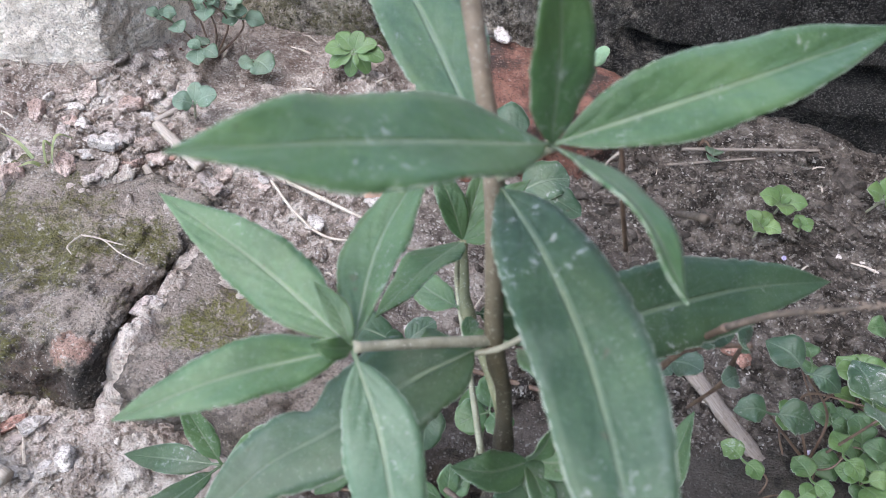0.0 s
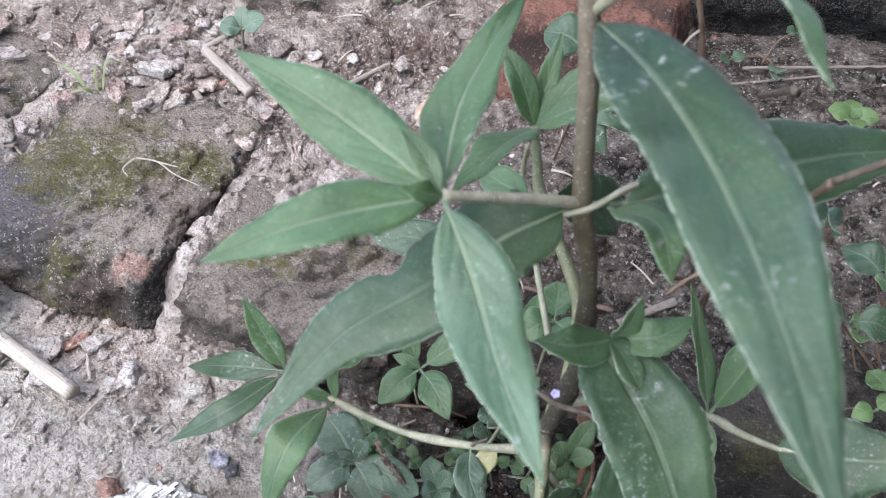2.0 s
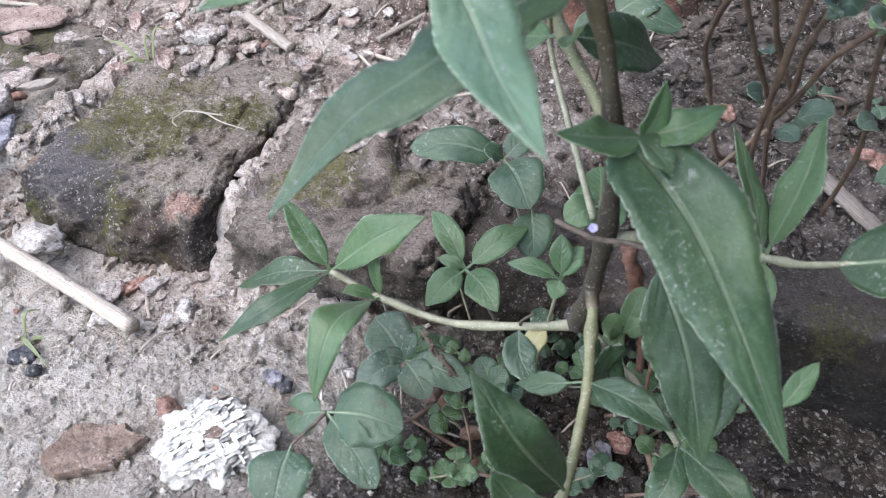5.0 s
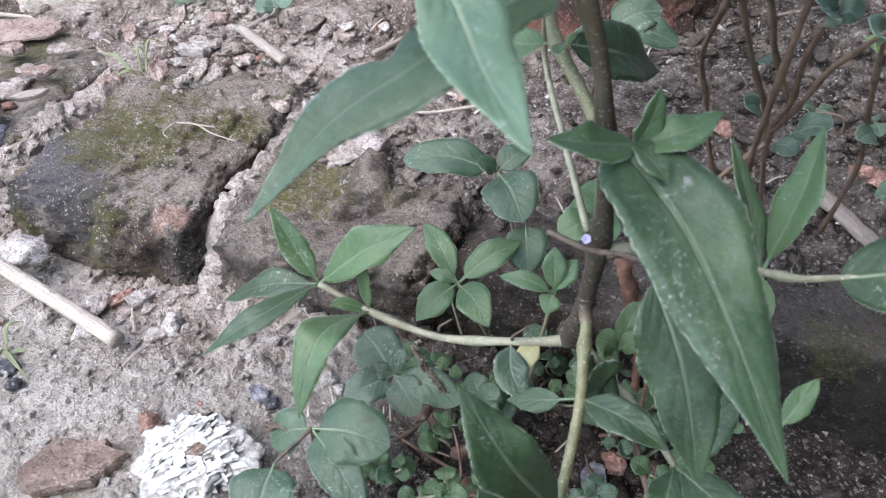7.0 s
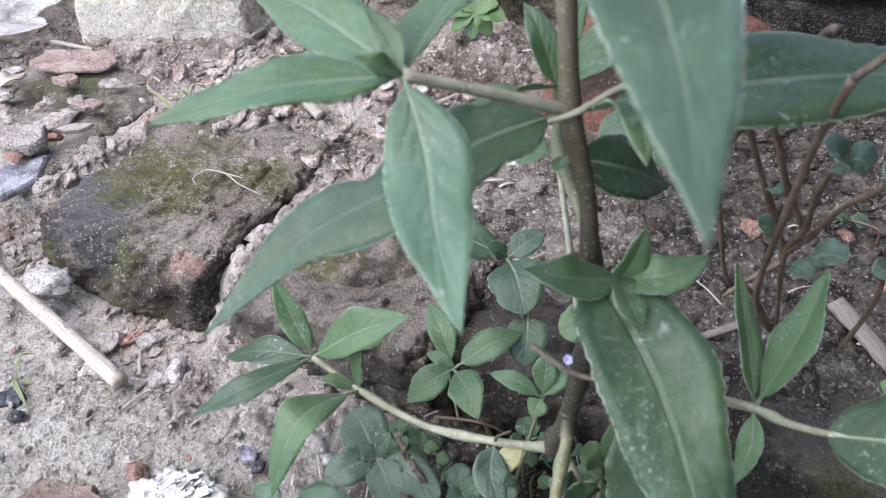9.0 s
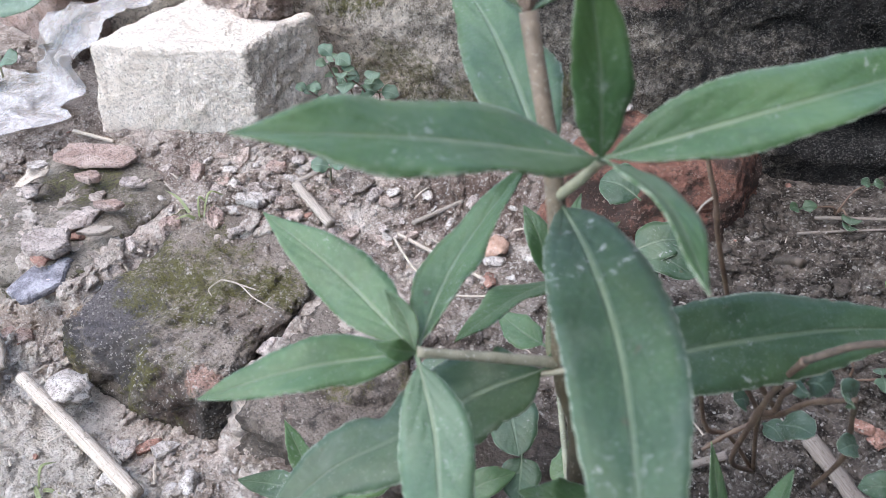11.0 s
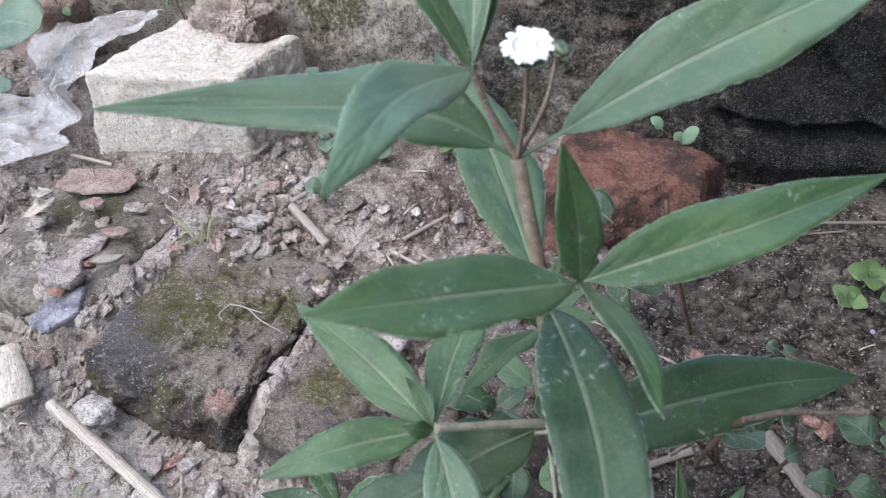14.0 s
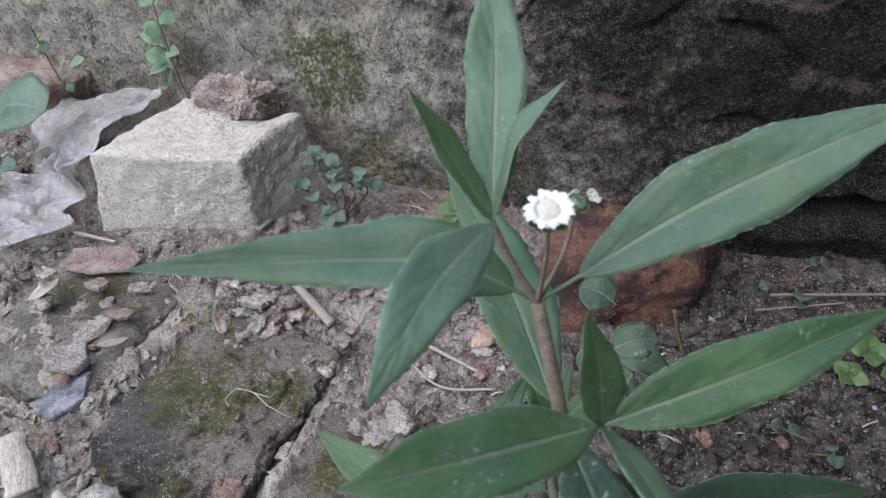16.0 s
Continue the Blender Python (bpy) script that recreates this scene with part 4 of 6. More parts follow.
stone("embedded_brick", boxed(-0.188, 0.182, -0.078, 0.28, -0.015, 0.044, 3), BURIED, "soil-covered grey brick with a patch of moss", "brick", 0.011, 0.25, 40, 7, "bricks of the ledge", freq=30)
stone("embedded_brick", boxed(-0.074, 0.198, 0.030, 0.29, -0.02, 0.034, 5), SHADEDBURIED, "soil-covered brick behind the plant's root", "brick", 0.011, 0.25, 32, 9, "bricks of the ledge", freq=30)
stone("embedded_brick", boxed(0.050, 0.200, 0.215, 0.31, -0.03, 0.040, 6), DARKBRICK, "dark brick with a bare front face", "brick", 0.005, 0.22, 36, 11, "bricks of the ledge", freq=30)
stone(
    "broken_block",
    [(-0.441, 0.347, 0.045), (-0.318, 0.388, 0.045), (-0.288, 0.462, 0.045), (-0.42, 0.45, 0.045), (-0.4365, 0.357, 0.119), (-0.313, 0.379, 0.131), (-0.309, 0.456, 0.134), (-0.402, 0.438, 0.134)],
    CONCRETE, "broken pale grey concrete block with a chipped top", "block", 0.0024, 0.10, 90, 2, freq=60, dents=((-0.34, 0.45, 0.135, 0.022, 0.012), (-0.37, 0.41, 0.13, 0.03, 0.003)),
)
stone(
    "red_brick",
    [(-0.102, 0.352, 0.035), (0.014, 0.402, 0.035), (0.03, 0.475, 0.035), (-0.10, 0.48, 0.035), (-0.088, 0.385, 0.098), (0.010, 0.432, 0.104), (0.018, 0.468, 0.104), (-0.088, 0.47, 0.108)],
    RED, "broken red brick with worn faces, at the wall's foot", "brick", 0.006, 0.16, 40, 4, freq=28,
)
stone("brick_fragment", boxed(-0.66, 0.43, -0.54, 0.50, 0.04, 0.115, -8), GREYBRICK, "pinkish broken brick by the wall", "brick", 0.006, 0.15, 50, 6)
stone("clay_lump", boxed(-0.395, 0.432, -0.338, 0.474, 0.104, 0.146, 10), CLAY, "crumbly dried clay lump on top of the block", "clay lump", 0.0060, 0.55, 80, 8, freq=60)


# ---- the main plant ----
def flower_head(parent, centre, stalk_points, radius, axis, open_flower=True):
    head = part("flower_head" if open_flower else "flower_bud", *tube([Vector(centre) - Vector(axis) * radius * 0.55, Vector(centre)], radius * 0.35, radius * 0.75, 12, 6)[:2], RIB, parent, "green cup of bracts")
    stalk("pedicel", parent, [*stalk_points, Vector(centre) - Vector(axis) * radius * 0.5], 0.0007, 0.0006, PINKSTEM, "thin brownish flower stalk")
    z = Vector(axis).normalized()
    x = z.orthogonal().normalized()
    y = z.cross(x)
    rng = random.Random(5)
    for n in range(8):
        a = n * math.pi / 4 + 0.2
        d = x * math.cos(a) + y * math.sin(a)
        c = Vector(centre)
        leaf(head, [c + d * radius * 0.5 - z * radius * 0.35, c + d * radius * 0.8 - z * radius * 0.1, c + d * radius * (1.15 if open_flower else 0.85) + z * radius * 0.15], radius * 0.55, YOUNG, tuple(z), 0.1, 0, 0, 0.0, "oval", False, n, 8)
    bm = bmesh.new()
    bmesh.ops.create_uvsphere(bm, u_segments=20, v_segments=12, radius=radius * 0.62)
    for v in bm.verts:
        v.co = Vector((v.co.x, v.co.y, v.co.z * 0.45)) * (1 + 0.08 * noise.noise(v.co * 2500))
    place = Matrix((x, y, z)).transposed()
    verts, faces = [Vector(centre) + place @ v.co + z * radius * 0.12 for v in bm.verts], [[v.index for v in f.verts] for f in bm.faces]
    bm.free()
    part("disc", verts, faces, DISC if open_flower else YOUNG, head, "cream centre of tiny florets" if open_flower else "")
    if open_flower:
        for n in range(38):
            a = 2 * math.pi * n / 38 + rng.uniform(-0.09, 0.09)
            d = x * math.cos(a) + y * math.sin(a)
            c, r = Vector(centre), radius * rng.uniform(0.84, 1.14)
            leaf(head, [c + d * r * 0.5 + z * r * 0.25, c + d * r * 0.8 + z * r * 0.34, c + d * r + z * r * 0.25], radius * 0.20, PETAL, tuple(z), 0.05, 0, 0, 0.0, "oval", False, n, 7).name = "petal"


plant = thing("flowering_herb", "tall green herb with lance-shaped leaves and a white flower head", "plant")
TOP, BUD, UP = Vector((-0.0415, 0.1606, 0.2879)), Vector((-0.0562, 0.1622, 0.3098)), Vector((-0.0269, 0.1499, 0.2499))
WHORL, MID, LTIP = Vector((-0.0168, 0.143, 0.2675)), Vector((-0.0171, 0.1414, 0.2064)), Vector((-0.046, 0.1162, 0.2209))
SPRIG, BACK, BACKTIP = Vector((0.0015, 0.1354, 0.1666)), Vector((-0.0285, 0.1808, 0.1675)), Vector((-0.0373, 0.2015, 0.1781))
FRONT = Vector((-0.0009, 0.1147, 0.0852))
RNODE = Vector((0.0453, 0.1607, 0.1095))
LEFT = [Vector((-0.0085, 0.1490, 0.0715)), Vector((-0.0302, 0.1440, 0.0685)), Vector((-0.0588, 0.1448, 0.0605)), Vector((-0.0873, 0.1473, 0.0631)), Vector((-0.1085, 0.149, 0.0705))]

stalk("main_stem", plant, [(-0.012, 0.190, 0.030), (-0.0112, 0.172, 0.048), (-0.0085, 0.149, 0.073), (-0.0062, 0.1440, 0.0972), (-0.0045, 0.1420, 0.1189), (-0.0042, 0.1405, 0.1383), (-0.0052, 0.140, 0.1545), (-0.0078, 0.140, 0.1719), (-0.0112, 0.1410, 0.188), MID, UP, TOP], 0.0034, 0.0016, STEM, "brown stem dotted with pale hairs", (0.2, 0.4, 0.6, 0.8, 0.9, 1.0), 12, 0.03, 1, 90)
stalk("side_branch", plant, [MID, (-0.031, 0.1295, 0.2135), LTIP], 0.0015, 0.0012, BEIGESTEM, "", (1.0,))
stalk("side_branch", plant, [UP, (-0.021, 0.146, 0.2595), WHORL], 0.0013, 0.0011, GREENSTEM, "", (1.0,))
stalk("side_branch", plant, [TOP, (-0.0495, 0.161, 0.2985), BUD], 0.0012, 0.0009, PINKSTEM)
stalk("side_branch", plant, [(-0.0045, 0.141, 0.128), (-0.0085, 0.160, 0.148), BACK, (-0.0335, 0.192, 0.173), BACKTIP], 0.0025, 0.0013, YELLOWSTEM, "pale green side branch", (0.5, 1.0))
stalk("side_branch", plant, [(-0.0108, 0.1705, 0.1040), (-0.0245, 0.1960, 0.118), (-0.0385, 0.2200, 0.136), (-0.0395, 0.2140, 0.160)], 0.0014, 0.0009, GREENSTEM)
stalk("side_branch", plant, [(-0.0040, 0.1530, 0.0745), *LEFT], 0.0018, 0.0012, GREENSTEM, "pale hairy branch lying low", (0.25, 0.5, 0.75, 1.0))
stalk("side_branch", plant, [(-0.0062, 0.1470, 0.1075), (-0.0058, 0.1420, 0.0985), (-0.0040, 0.1360, 0.0945), (-0.0030, 0.1280, 0.0905), FRONT, (-0.0005, 0.098, 0.078), (-0.0015, 0.082, 0.0660), (-0.006, 0.058, 0.040)], 0.0020, 0.0016, YELLOWSTEM, "yellowish green branch", (0.4,))
stalk("node_sheath", plant, [(-0.0060, 0.1455, 0.1040), (-0.0058, 0.1418, 0.0985), (-0.0044, 0.1370, 0.0949)], 0.0029, 0.0020, STEM, "brown swollen node at the fork", (0.4,))
stalk("side_branch", plant, [(-0.0043, 0.1415, 0.121), (0.006, 0.1435, 0.1245), (0.026, 0.152, 0.1165), RNODE, (0.0535, 0.153, 0.1165), (0.0605, 0.1440, 0.1275), (0.0650, 0.1425, 0.1310)], 0.0021, 0.0007, GREENSTEM, "pale branch", (0.6,))
stalk("side_branch", plant, [(-0.004, 0.140, 0.080), (0.006, 0.134, 0.0745), (0.0195, 0.1265, 0.0670), (0.032, 0.119, 0.056)], 0.0016, 0.0013, GREENSTEM, "", (0.5,))
stalk("side_branch", plant, [(-0.0058, 0.140, 0.158), (-0.002, 0.1375, 0.163), SPRIG], 0.0011, 0.0009, GREENSTEM)
stalk("dry_petiole", plant, [(-0.0195, 0.1395, 0.1285), (-0.0065, 0.1345, 0.1290), (0.0025, 0.1335, 0.1305), (0.0093, 0.1286, 0.1344)], 0.0009, 0.0008, DRY, "dry curled leaf stalk", (), 7, 0.15)
for fx, fy, fz in ((-0.0295, 0.1430, 0.071), (-0.012, 0.150, 0.078), (-0.058, 0.145, 0.064)):
    stalk("dry_petiole", plant, [(fx, fy, fz), (fx + 0.001, fy - 0.001, fz + 0.004), (fx + 0.005, fy + 0.001, fz + 0.007)], 0.0007, 0.0004, DRY)

# leaves of the flowering top
leaf(plant, [TOP, (-0.0640, 0.1545, 0.2985), (-0.0904, 0.1408, 0.3022), (-0.1365, 0.1138, 0.3052)], 0.0225, SHEENLEAF, (0.1, -0.45, 1.0), 0.55, seed=11)
leaf(plant, [TOP, (-0.0118, 0.1912, 0.3040), (0.0180, 0.2130, 0.3200), (0.0452, 0.2283, 0.3340)], 0.0260, SHEENLEAF, (-0.15, -0.75, 0.8), 0.32, seed=12, teeth=0.05)
leaf(plant, [BUD, (-0.0533, 0.1137, 0.3289), (-0.0534, 0.0848, 0.3261)], 0.0145, SHEENLEAF, (0.35, 0.0, 1.0), 0.2, seed=13, stalk=0.03)
leaf(plant, [BUD, (-0.0669, 0.1912, 0.3397), (-0.0757, 0.2088, 0.3595)], 0.0165, SHEENLEAF, (0.1, -0.9, 0.6), 0.35, seed=14, stalk=0.03)
leaf(plant, [BUD, (-0.0706, 0.1654, 0.3266), (-0.0815, 0.1659, 0.3415)], 0.0085, LEAF, (0.9, -0.4, 0.8), 0.4, seed=15, stalk=0.03)
leaf(plant, [BUD, (-0.0532, 0.1731, 0.3314), (-0.0447, 0.1779, 0.3453)], 0.0085, SHEENLEAF, (-0.95, -0.5, 0.4), 0.4, seed=16, stalk=0.03)
flower_head(plant, (-0.0408, 0.1572, 0.3209), [TOP, (-0.0405, 0.1590, 0.3040)], 0.0056, (0.05, -0.35, 0.93))
flower_head(plant, (-0.0365, 0.1720, 0.3150), [TOP, (-0.0375, 0.1670, 0.3020)], 0.0034, (0.4, -0.2, 0.88), False)
# upper pair and the whorl of its side shoot
leaf(plant, [UP, (-0.0480, 0.1800, 0.2570), (-0.0699, 0.2090, 0.2617), (-0.1002, 0.2410, 0.2667)], 0.0250, LEAF, (0.25, -0.75, 0.8), 0.15, seed=17)
leaf(plant, [(-0.0250, 0.1490, 0.2490), (-0.0125, 0.1290, 0.2525), (0.0000, 0.1060, 0.2530), (0.0110, 0.0760, 0.2530), (0.0191, 0.0506, 0.2500)], 0.0225, DIMLEAF, (-0.1, -0.25, 1.0), 0.30, seed=18, wave=0.05, stalk=0.02)
leaf(plant, [WHORL, (-0.0424, 0.1093, 0.2834), (-0.0639, 0.0877, 0.2900)], 0.0220, LEAF, (0.0, -0.3, 1.0), 0.22, seed=19, stalk=0.03)
leaf(plant, [WHORL, (0.0165, 0.1689, 0.2762), (0.0528, 0.2043, 0.2818)], 0.0190, LEAF, (-0.2, -0.65, 0.85), 0.45, seed=20, stalk=0.03, teeth=0.05)
leaf(plant, [WHORL, (-0.0198, 0.1392, 0.2907), (-0.0250, 0.1339, 0.3150)], 0.0115, LEAF, (0.5, -0.9, 0.1), 0.35, seed=21, stalk=0.03)
leaf(plant, [WHORL, (-0.0007, 0.1213, 0.2764), (0.0109, 0.1077, 0.2705)], 0.0105, LEAF, (0.4, 0.1, 1.0), 0.3, seed=22, stalk=0.03)
# shoot of the middle node
leaf(plant, [LTIP, (-0.0735, 0.1285, 0.2236), (-0.1045, 0.138, 0.2272)], 0.0165, LEAF, (0.0, -0.5, 0.9), 0.25, seed=23, stalk=0.06)
leaf(plant, [LTIP, (-0.0509, 0.1495, 0.2227), (-0.0449, 0.1832, 0.2352)], 0.0165, LEAF, (-0.35, -0.5, 0.85), 0.35, seed=24, stalk=0.06)
leaf(plant, [LTIP, (-0.0674, 0.0995, 0.2211), (-0.0851, 0.0847, 0.2168)], 0.0138, LEAF, (0.05, -0.25, 1.0), 0.22, seed=25, stalk=0.04)
leaf(plant, [LTIP, (-0.0345, 0.1030, 0.2130), (-0.0245, 0.0860, 0.2105), (-0.011, 0.067, 0.2087)], 0.0170, SHEENLEAF, (0.0, -0.35, 1.0), 0.2, seed=26, stalk=0.06)
leaf(plant, [LTIP, (-0.052, 0.1215, 0.2255), (-0.0585, 0.124, 0.2295)], 0.0055, YOUNG, (0.0, -0.6, 0.8), 0.3, seed=27, rib=False, count=14)
leaf(plant, [LTIP, (-0.049, 0.112, 0.2245), (-0.0535, 0.110, 0.2262)], 0.0050, YOUNG, (0.0, -0.6, 0.8), 0.3, seed=28, rib=False, count=14)
leaf(plant, [MID, (-0.0245, 0.1335, 0.2055), (-0.0330, 0.1256, 0.2028), (-0.0479, 0.1101, 0.1947), (-0.0626, 0.0963, 0.1863), (-0.0735, 0.0727, 0.1742)], 0.0265, DIMLEAF, (-0.1, -0.30, 1.0), 0.1, seed=29, wave=0.06, stalk=0.12, bite=0.35)
leaf(plant, [MID, (-0.004, 0.1425, 0.2110), (0.0200, 0.1620, 0.2120), (0.0470, 0.1840, 0.2095), (0.0726, 0.2013, 0.2050)], 0.0260, DIMLEAF, (-0.2, -0.65, 0.85), 0.15, seed=30, stalk=0.2)
leaf(plant, [(-0.0110, 0.1375, 0.2105), (-0.0010, 0.1260, 0.2195), (0.0047, 0.1161, 0.2137)], 0.0115, LEAF, (0.2, -0.2, 1.0), 0.3, seed=31, stalk=0.05)
# small rosette and the two large lower leaves
leaf(plant, [SPRIG, (-0.0082, 0.1260, 0.1715), (-0.0190, 0.1227, 0.1731)], 0.0112, LEAF, (0.0, -0.4, 1.0), 0.25, seed=32, stalk=0.03)
leaf(plant, [SPRIG, (0.0122, 0.1368, 0.1714), (0.0208, 0.1453, 0.1735)], 0.0105, LEAF, (-0.1, -0.5, 1.0), 0.25, seed=33, stalk=0.03)
leaf(plant, [SPRIG, (0.0040, 0.1370, 0.1735), (0.0047, 0.1400, 0.1815)], 0.0075, LEAF, (0.5, -0.8, 0.2), 0.4, seed=34, stalk=0.03, rib=False, count=16)
leaf(plant, [SPRIG, (0.0072, 0.1249, 0.1686), (0.0105, 0.1212, 0.1673)], 0.0085, LEAF, (0.3, 0.0, 1.0), 0.3, seed=35, stalk=0.03, count=16)
leaf(plant, [(-0.0060, 0.1375, 0.1625), (0.0012, 0.1290, 0.1665), (0.0170, 0.1150, 0.1585), (0.0330, 0.0970, 0.1430), (0.0489, 0.0773, 0.1238)], 0.0280, DIMLEAF, (0.1, -0.45, 1.0), 0.12, seed=36, stalk=0.1)
leaf(plant, [(0.0093, 0.1286, 0.1344), (0.0243, 0.1154, 0.1120), (0.0367, 0.0981, 0.0803)], 0.0235, SHADELEAF, (-0.1, -0.75, 0.7), 0.12, seed=37, stalk=0.12)
# low branches
leaf(plant, [RNODE, (0.0497, 0.1678, 0.1361), (0.0523, 0.1822, 0.1514)], 0.0135, LEAF, (-0.75, -0.6, 0.4), 0.35, seed=38)
leaf(plant, [RNODE, (0.0475, 0.1520, 0.1010), (0.0450, 0.1440, 0.0900)], 0.0080, LEAF, (-0.5, -0.6, 0.6), 0.35, seed=39)
leaf(plant, [RNODE, (0.038, 0.176, 0.122), (0.0285, 0.196, 0.134)], 0.0085, LEAF, (0.5, -0.6, 0.5), 0.4, seed=40)
leaf(plant, [(0.0612, 0.1428, 0.1285), (0.0771, 0.1396, 0.1392), (0.0950, 0.1403, 0.1480)], 0.0225, SHADELEAF, (-0.3, -0.6, 0.85), 0.15, seed=41, stalk=0.0, shape="oval")
leaf(plant, [(0.0514, 0.1044, 0.1088), (0.055, 0.1100, 0.1145), (0.0584, 0.1152, 0.118)], 0.0060, LEAF, (0.1, -0.3, 1.0), 0.15, seed=42, stalk=0.05)
leaf(plant, [LEFT[4], (-0.1190, 0.1532, 0.0842), (-0.1290, 0.1574, 0.0992)], 0.0105, LEAF, (0.45, -0.75, 0.4), 0.3, seed=43)
leaf(plant, [LEFT[4], (-0.0879, 0.1536, 0.0906), (-0.0704, 0.1599, 0.0997)], 0.0165, YOUNG, (-0.3, -0.75, 0.7), 0.2, seed=44, stalk=0.06)
leaf(plant, [LEFT[4], (-0.1319, 0.1466, 0.0650), (-0.1600, 0.1523, 0.0415)], 0.0125, SHADELEAF, (-0.1, -0.4, 1.0), 0.25, seed=45)
leaf(plant, [LEFT[4], (-0.1201, 0.1241, 0.0745), (-0.1396, 0.1101, 0.0616)], 0.0120, SHADELEAF, (-0.1, -0.2, 1.0), 0.2, seed=46)
leaf(plant, [LEFT[3], (-0.0905, 0.1220, 0.0800), (-0.0925, 0.1090, 0.0770), (-0.0925, 0.0957, 0.0614)], 0.0170, YOUNG, (-0.1, -0.35, 1.0), 0.2, seed=47)
leaf(plant, [LEFT[3], (-0.0965, 0.1450, 0.0670), (-0.1010, 0.1420, 0.0675)], 0.0050, LEAF, (0.0, -0.5, 1.0), 0.3, seed=48, rib=False, count=14)
leaf(plant, [LEFT[3], (-0.0890, 0.1500, 0.0760), (-0.0890, 0.1530, 0.0850)], 0.0065, LEAF, (-0.3, -0.8, 0.3), 0.3, seed=49, rib=False, count=14)
leaf(plant, [LEFT[1], (-0.0270, 0.1330, 0.0650), (-0.0180, 0.1240, 0.0600)], 0.0125, DULL, (0.2, -0.4, 1.0), 0.2, seed=50)
leaf(plant, [(-0.020, 0.146, 0.070), (-0.0235, 0.140, 0.0665), (-0.0255, 0.134, 0.0595)], 0.0085, YELLOW, (-0.2, -0.5, 0.9), 0.2, seed=51, rib=False, count=16).name = "yellow_leaf"
leaf(plant, [FRONT, (-0.0120, 0.1160, 0.0780), (-0.0250, 0.1180, 0.0700)], 0.0080, SHADELEAF, (0.0, -0.5, 0.9), 0.2, seed=52, stalk=0.3)
leaf(plant, [FRONT, (0.004, 0.127, 0.0760), (-0.004, 0.142, 0.058)], 0.0230, SHADELEAF, (-0.1, -0.75, 0.6), 0.1, seed=53, stalk=0.1)
leaf(plant, [FRONT, (0.0137, 0.1056, 0.0926), (0.0261, 0.1006, 0.0900)], 0.0115, SHADELEAF, (0.05, -0.35, 1.0), 0.3, seed=54, stalk=0.06)
leaf(plant, [(-0.0010, 0.0830, 0.0720), (-0.0150, 0.0800, 0.0960), (-0.0316, 0.0875, 0.1150)], 0.0200, SHADELEAF, (0.4, -0.7, 0.75), 0.15, seed=55, stalk=0.04)
leaf(plant, [(-0.0030, 0.0730, 0.0600), (-0.0100, 0.0640, 0.0900), (-0.0190, 0.0640, 0.1080)], 0.0180, SHADELEAF, (0.3, -0.8, 0.6), 0.15, seed=56, stalk=0.04)
leaf(plant, [(0.032, 0.119, 0.056), (0.046, 0.106, 0.060), (0.060, 0.098, 0.052)], 0.0150, SHADELEAF, (0.1, -0.5, 0.9), 0.2, seed=57)
leaf(plant, [(0.032, 0.119, 0.056), (0.040, 0.128, 0.070), (0.046, 0.135, 0.082)], 0.0150, SHADELEAF, (-0.3, -0.8, 0.4), 0.2, seed=58)
leaf(plant, [(0.032, 0.119, 0.056), (0.030, 0.104, 0.055), (0.024, 0.094, 0.045)], 0.0120, SHADELEAF, (0.0, -0.4, 0.9), 0.2, seed=59)
# tip of the back branch
for n, (tip, w, way) in enumerate((((-0.0511, 0.1504, 0.1896), 0.0155, (-0.4, -0.4, 0.9)), ((-0.0540, 0.2120, 0.1985), 0.0095, (0.4, -0.7, 0.6)), ((-0.0210, 0.2160, 0.2000), 0.0085, (-0.4, -0.7, 0.6)), ((-0.0150, 0.2030, 0.1930), 0.0095, (-0.1, -0.5, 0.9)), ((-0.0370, 0.2230, 0.2020), 0.0065, (0.0, -0.9, 0.4)))):
    m = BACKTIP.lerp(Vector(tip), 0.5) + Vector((0, 0, 0.003))
    leaf(plant, [BACKTIP, m, tip], w, LEAF, way, 0.3, seed=60 + n, stalk=0.03)
leaf(plant, [BACK, (-0.0100, 0.1935, 0.1600), (0.0020, 0.2120, 0.1450)], 0.0215, SHADELEAF, (0.1, -0.6, 0.8), 0.12, seed=66)
leaf(plant, [BACK, (-0.0419, 0.1909, 0.1600), (-0.0560, 0.1990, 0.1580)], 0.0120, LEAF, (0.0, -0.6, 0.8), 0.2, seed=67, stalk=0.2)
leaf(plant, [BACK, (-0.0250, 0.1700, 0.1720), (-0.0200, 0.1650, 0.1800)], 0.0055, YOUNG, (0.0, -0.6, 0.8), 0.2, seed=68, rib=False, count=14)


# pale stalk collar round the middle node, whitish root crown at the fork
stalk("leaf_collar", plant, [(-0.0060, 0.1450, 0.2136), (-0.0087, 0.1430, 0.2126), (-0.0122, 0.1400, 0.2102), (-0.0163, 0.1378, 0.2075), (-0.0230, 0.1358, 0.2046), (-0.0301, 0.1310, 0.2030)], 0.0008, 0.0008, BEIGESTEM, "pale clasping leaf stalk")
stalk("root_crown", plant, [(-0.0065, 0.1465, 0.080), (-0.0090, 0.1490, 0.0735), (-0.0100, 0.1560, 0.0660), (-0.0105, 0.1680, 0.0520)], 0.0036, 0.0046, ROOT, "dark hairy root crown", (0.3, 0.6), 12, 0.16, 4)


def small_flower(parent, centre, radius, axis=(0.1, -0.7, 0.7)):
    """A tiny five-petalled lilac flower."""
    c, z = Vector(centre), Vector(axis).normalized()
    x = z.orthogonal().normalized()
    y = z.cross(x)
    for n in range(5):
        d = x * math.cos(n * 1.2566) + y * math.sin(n * 1.2566)
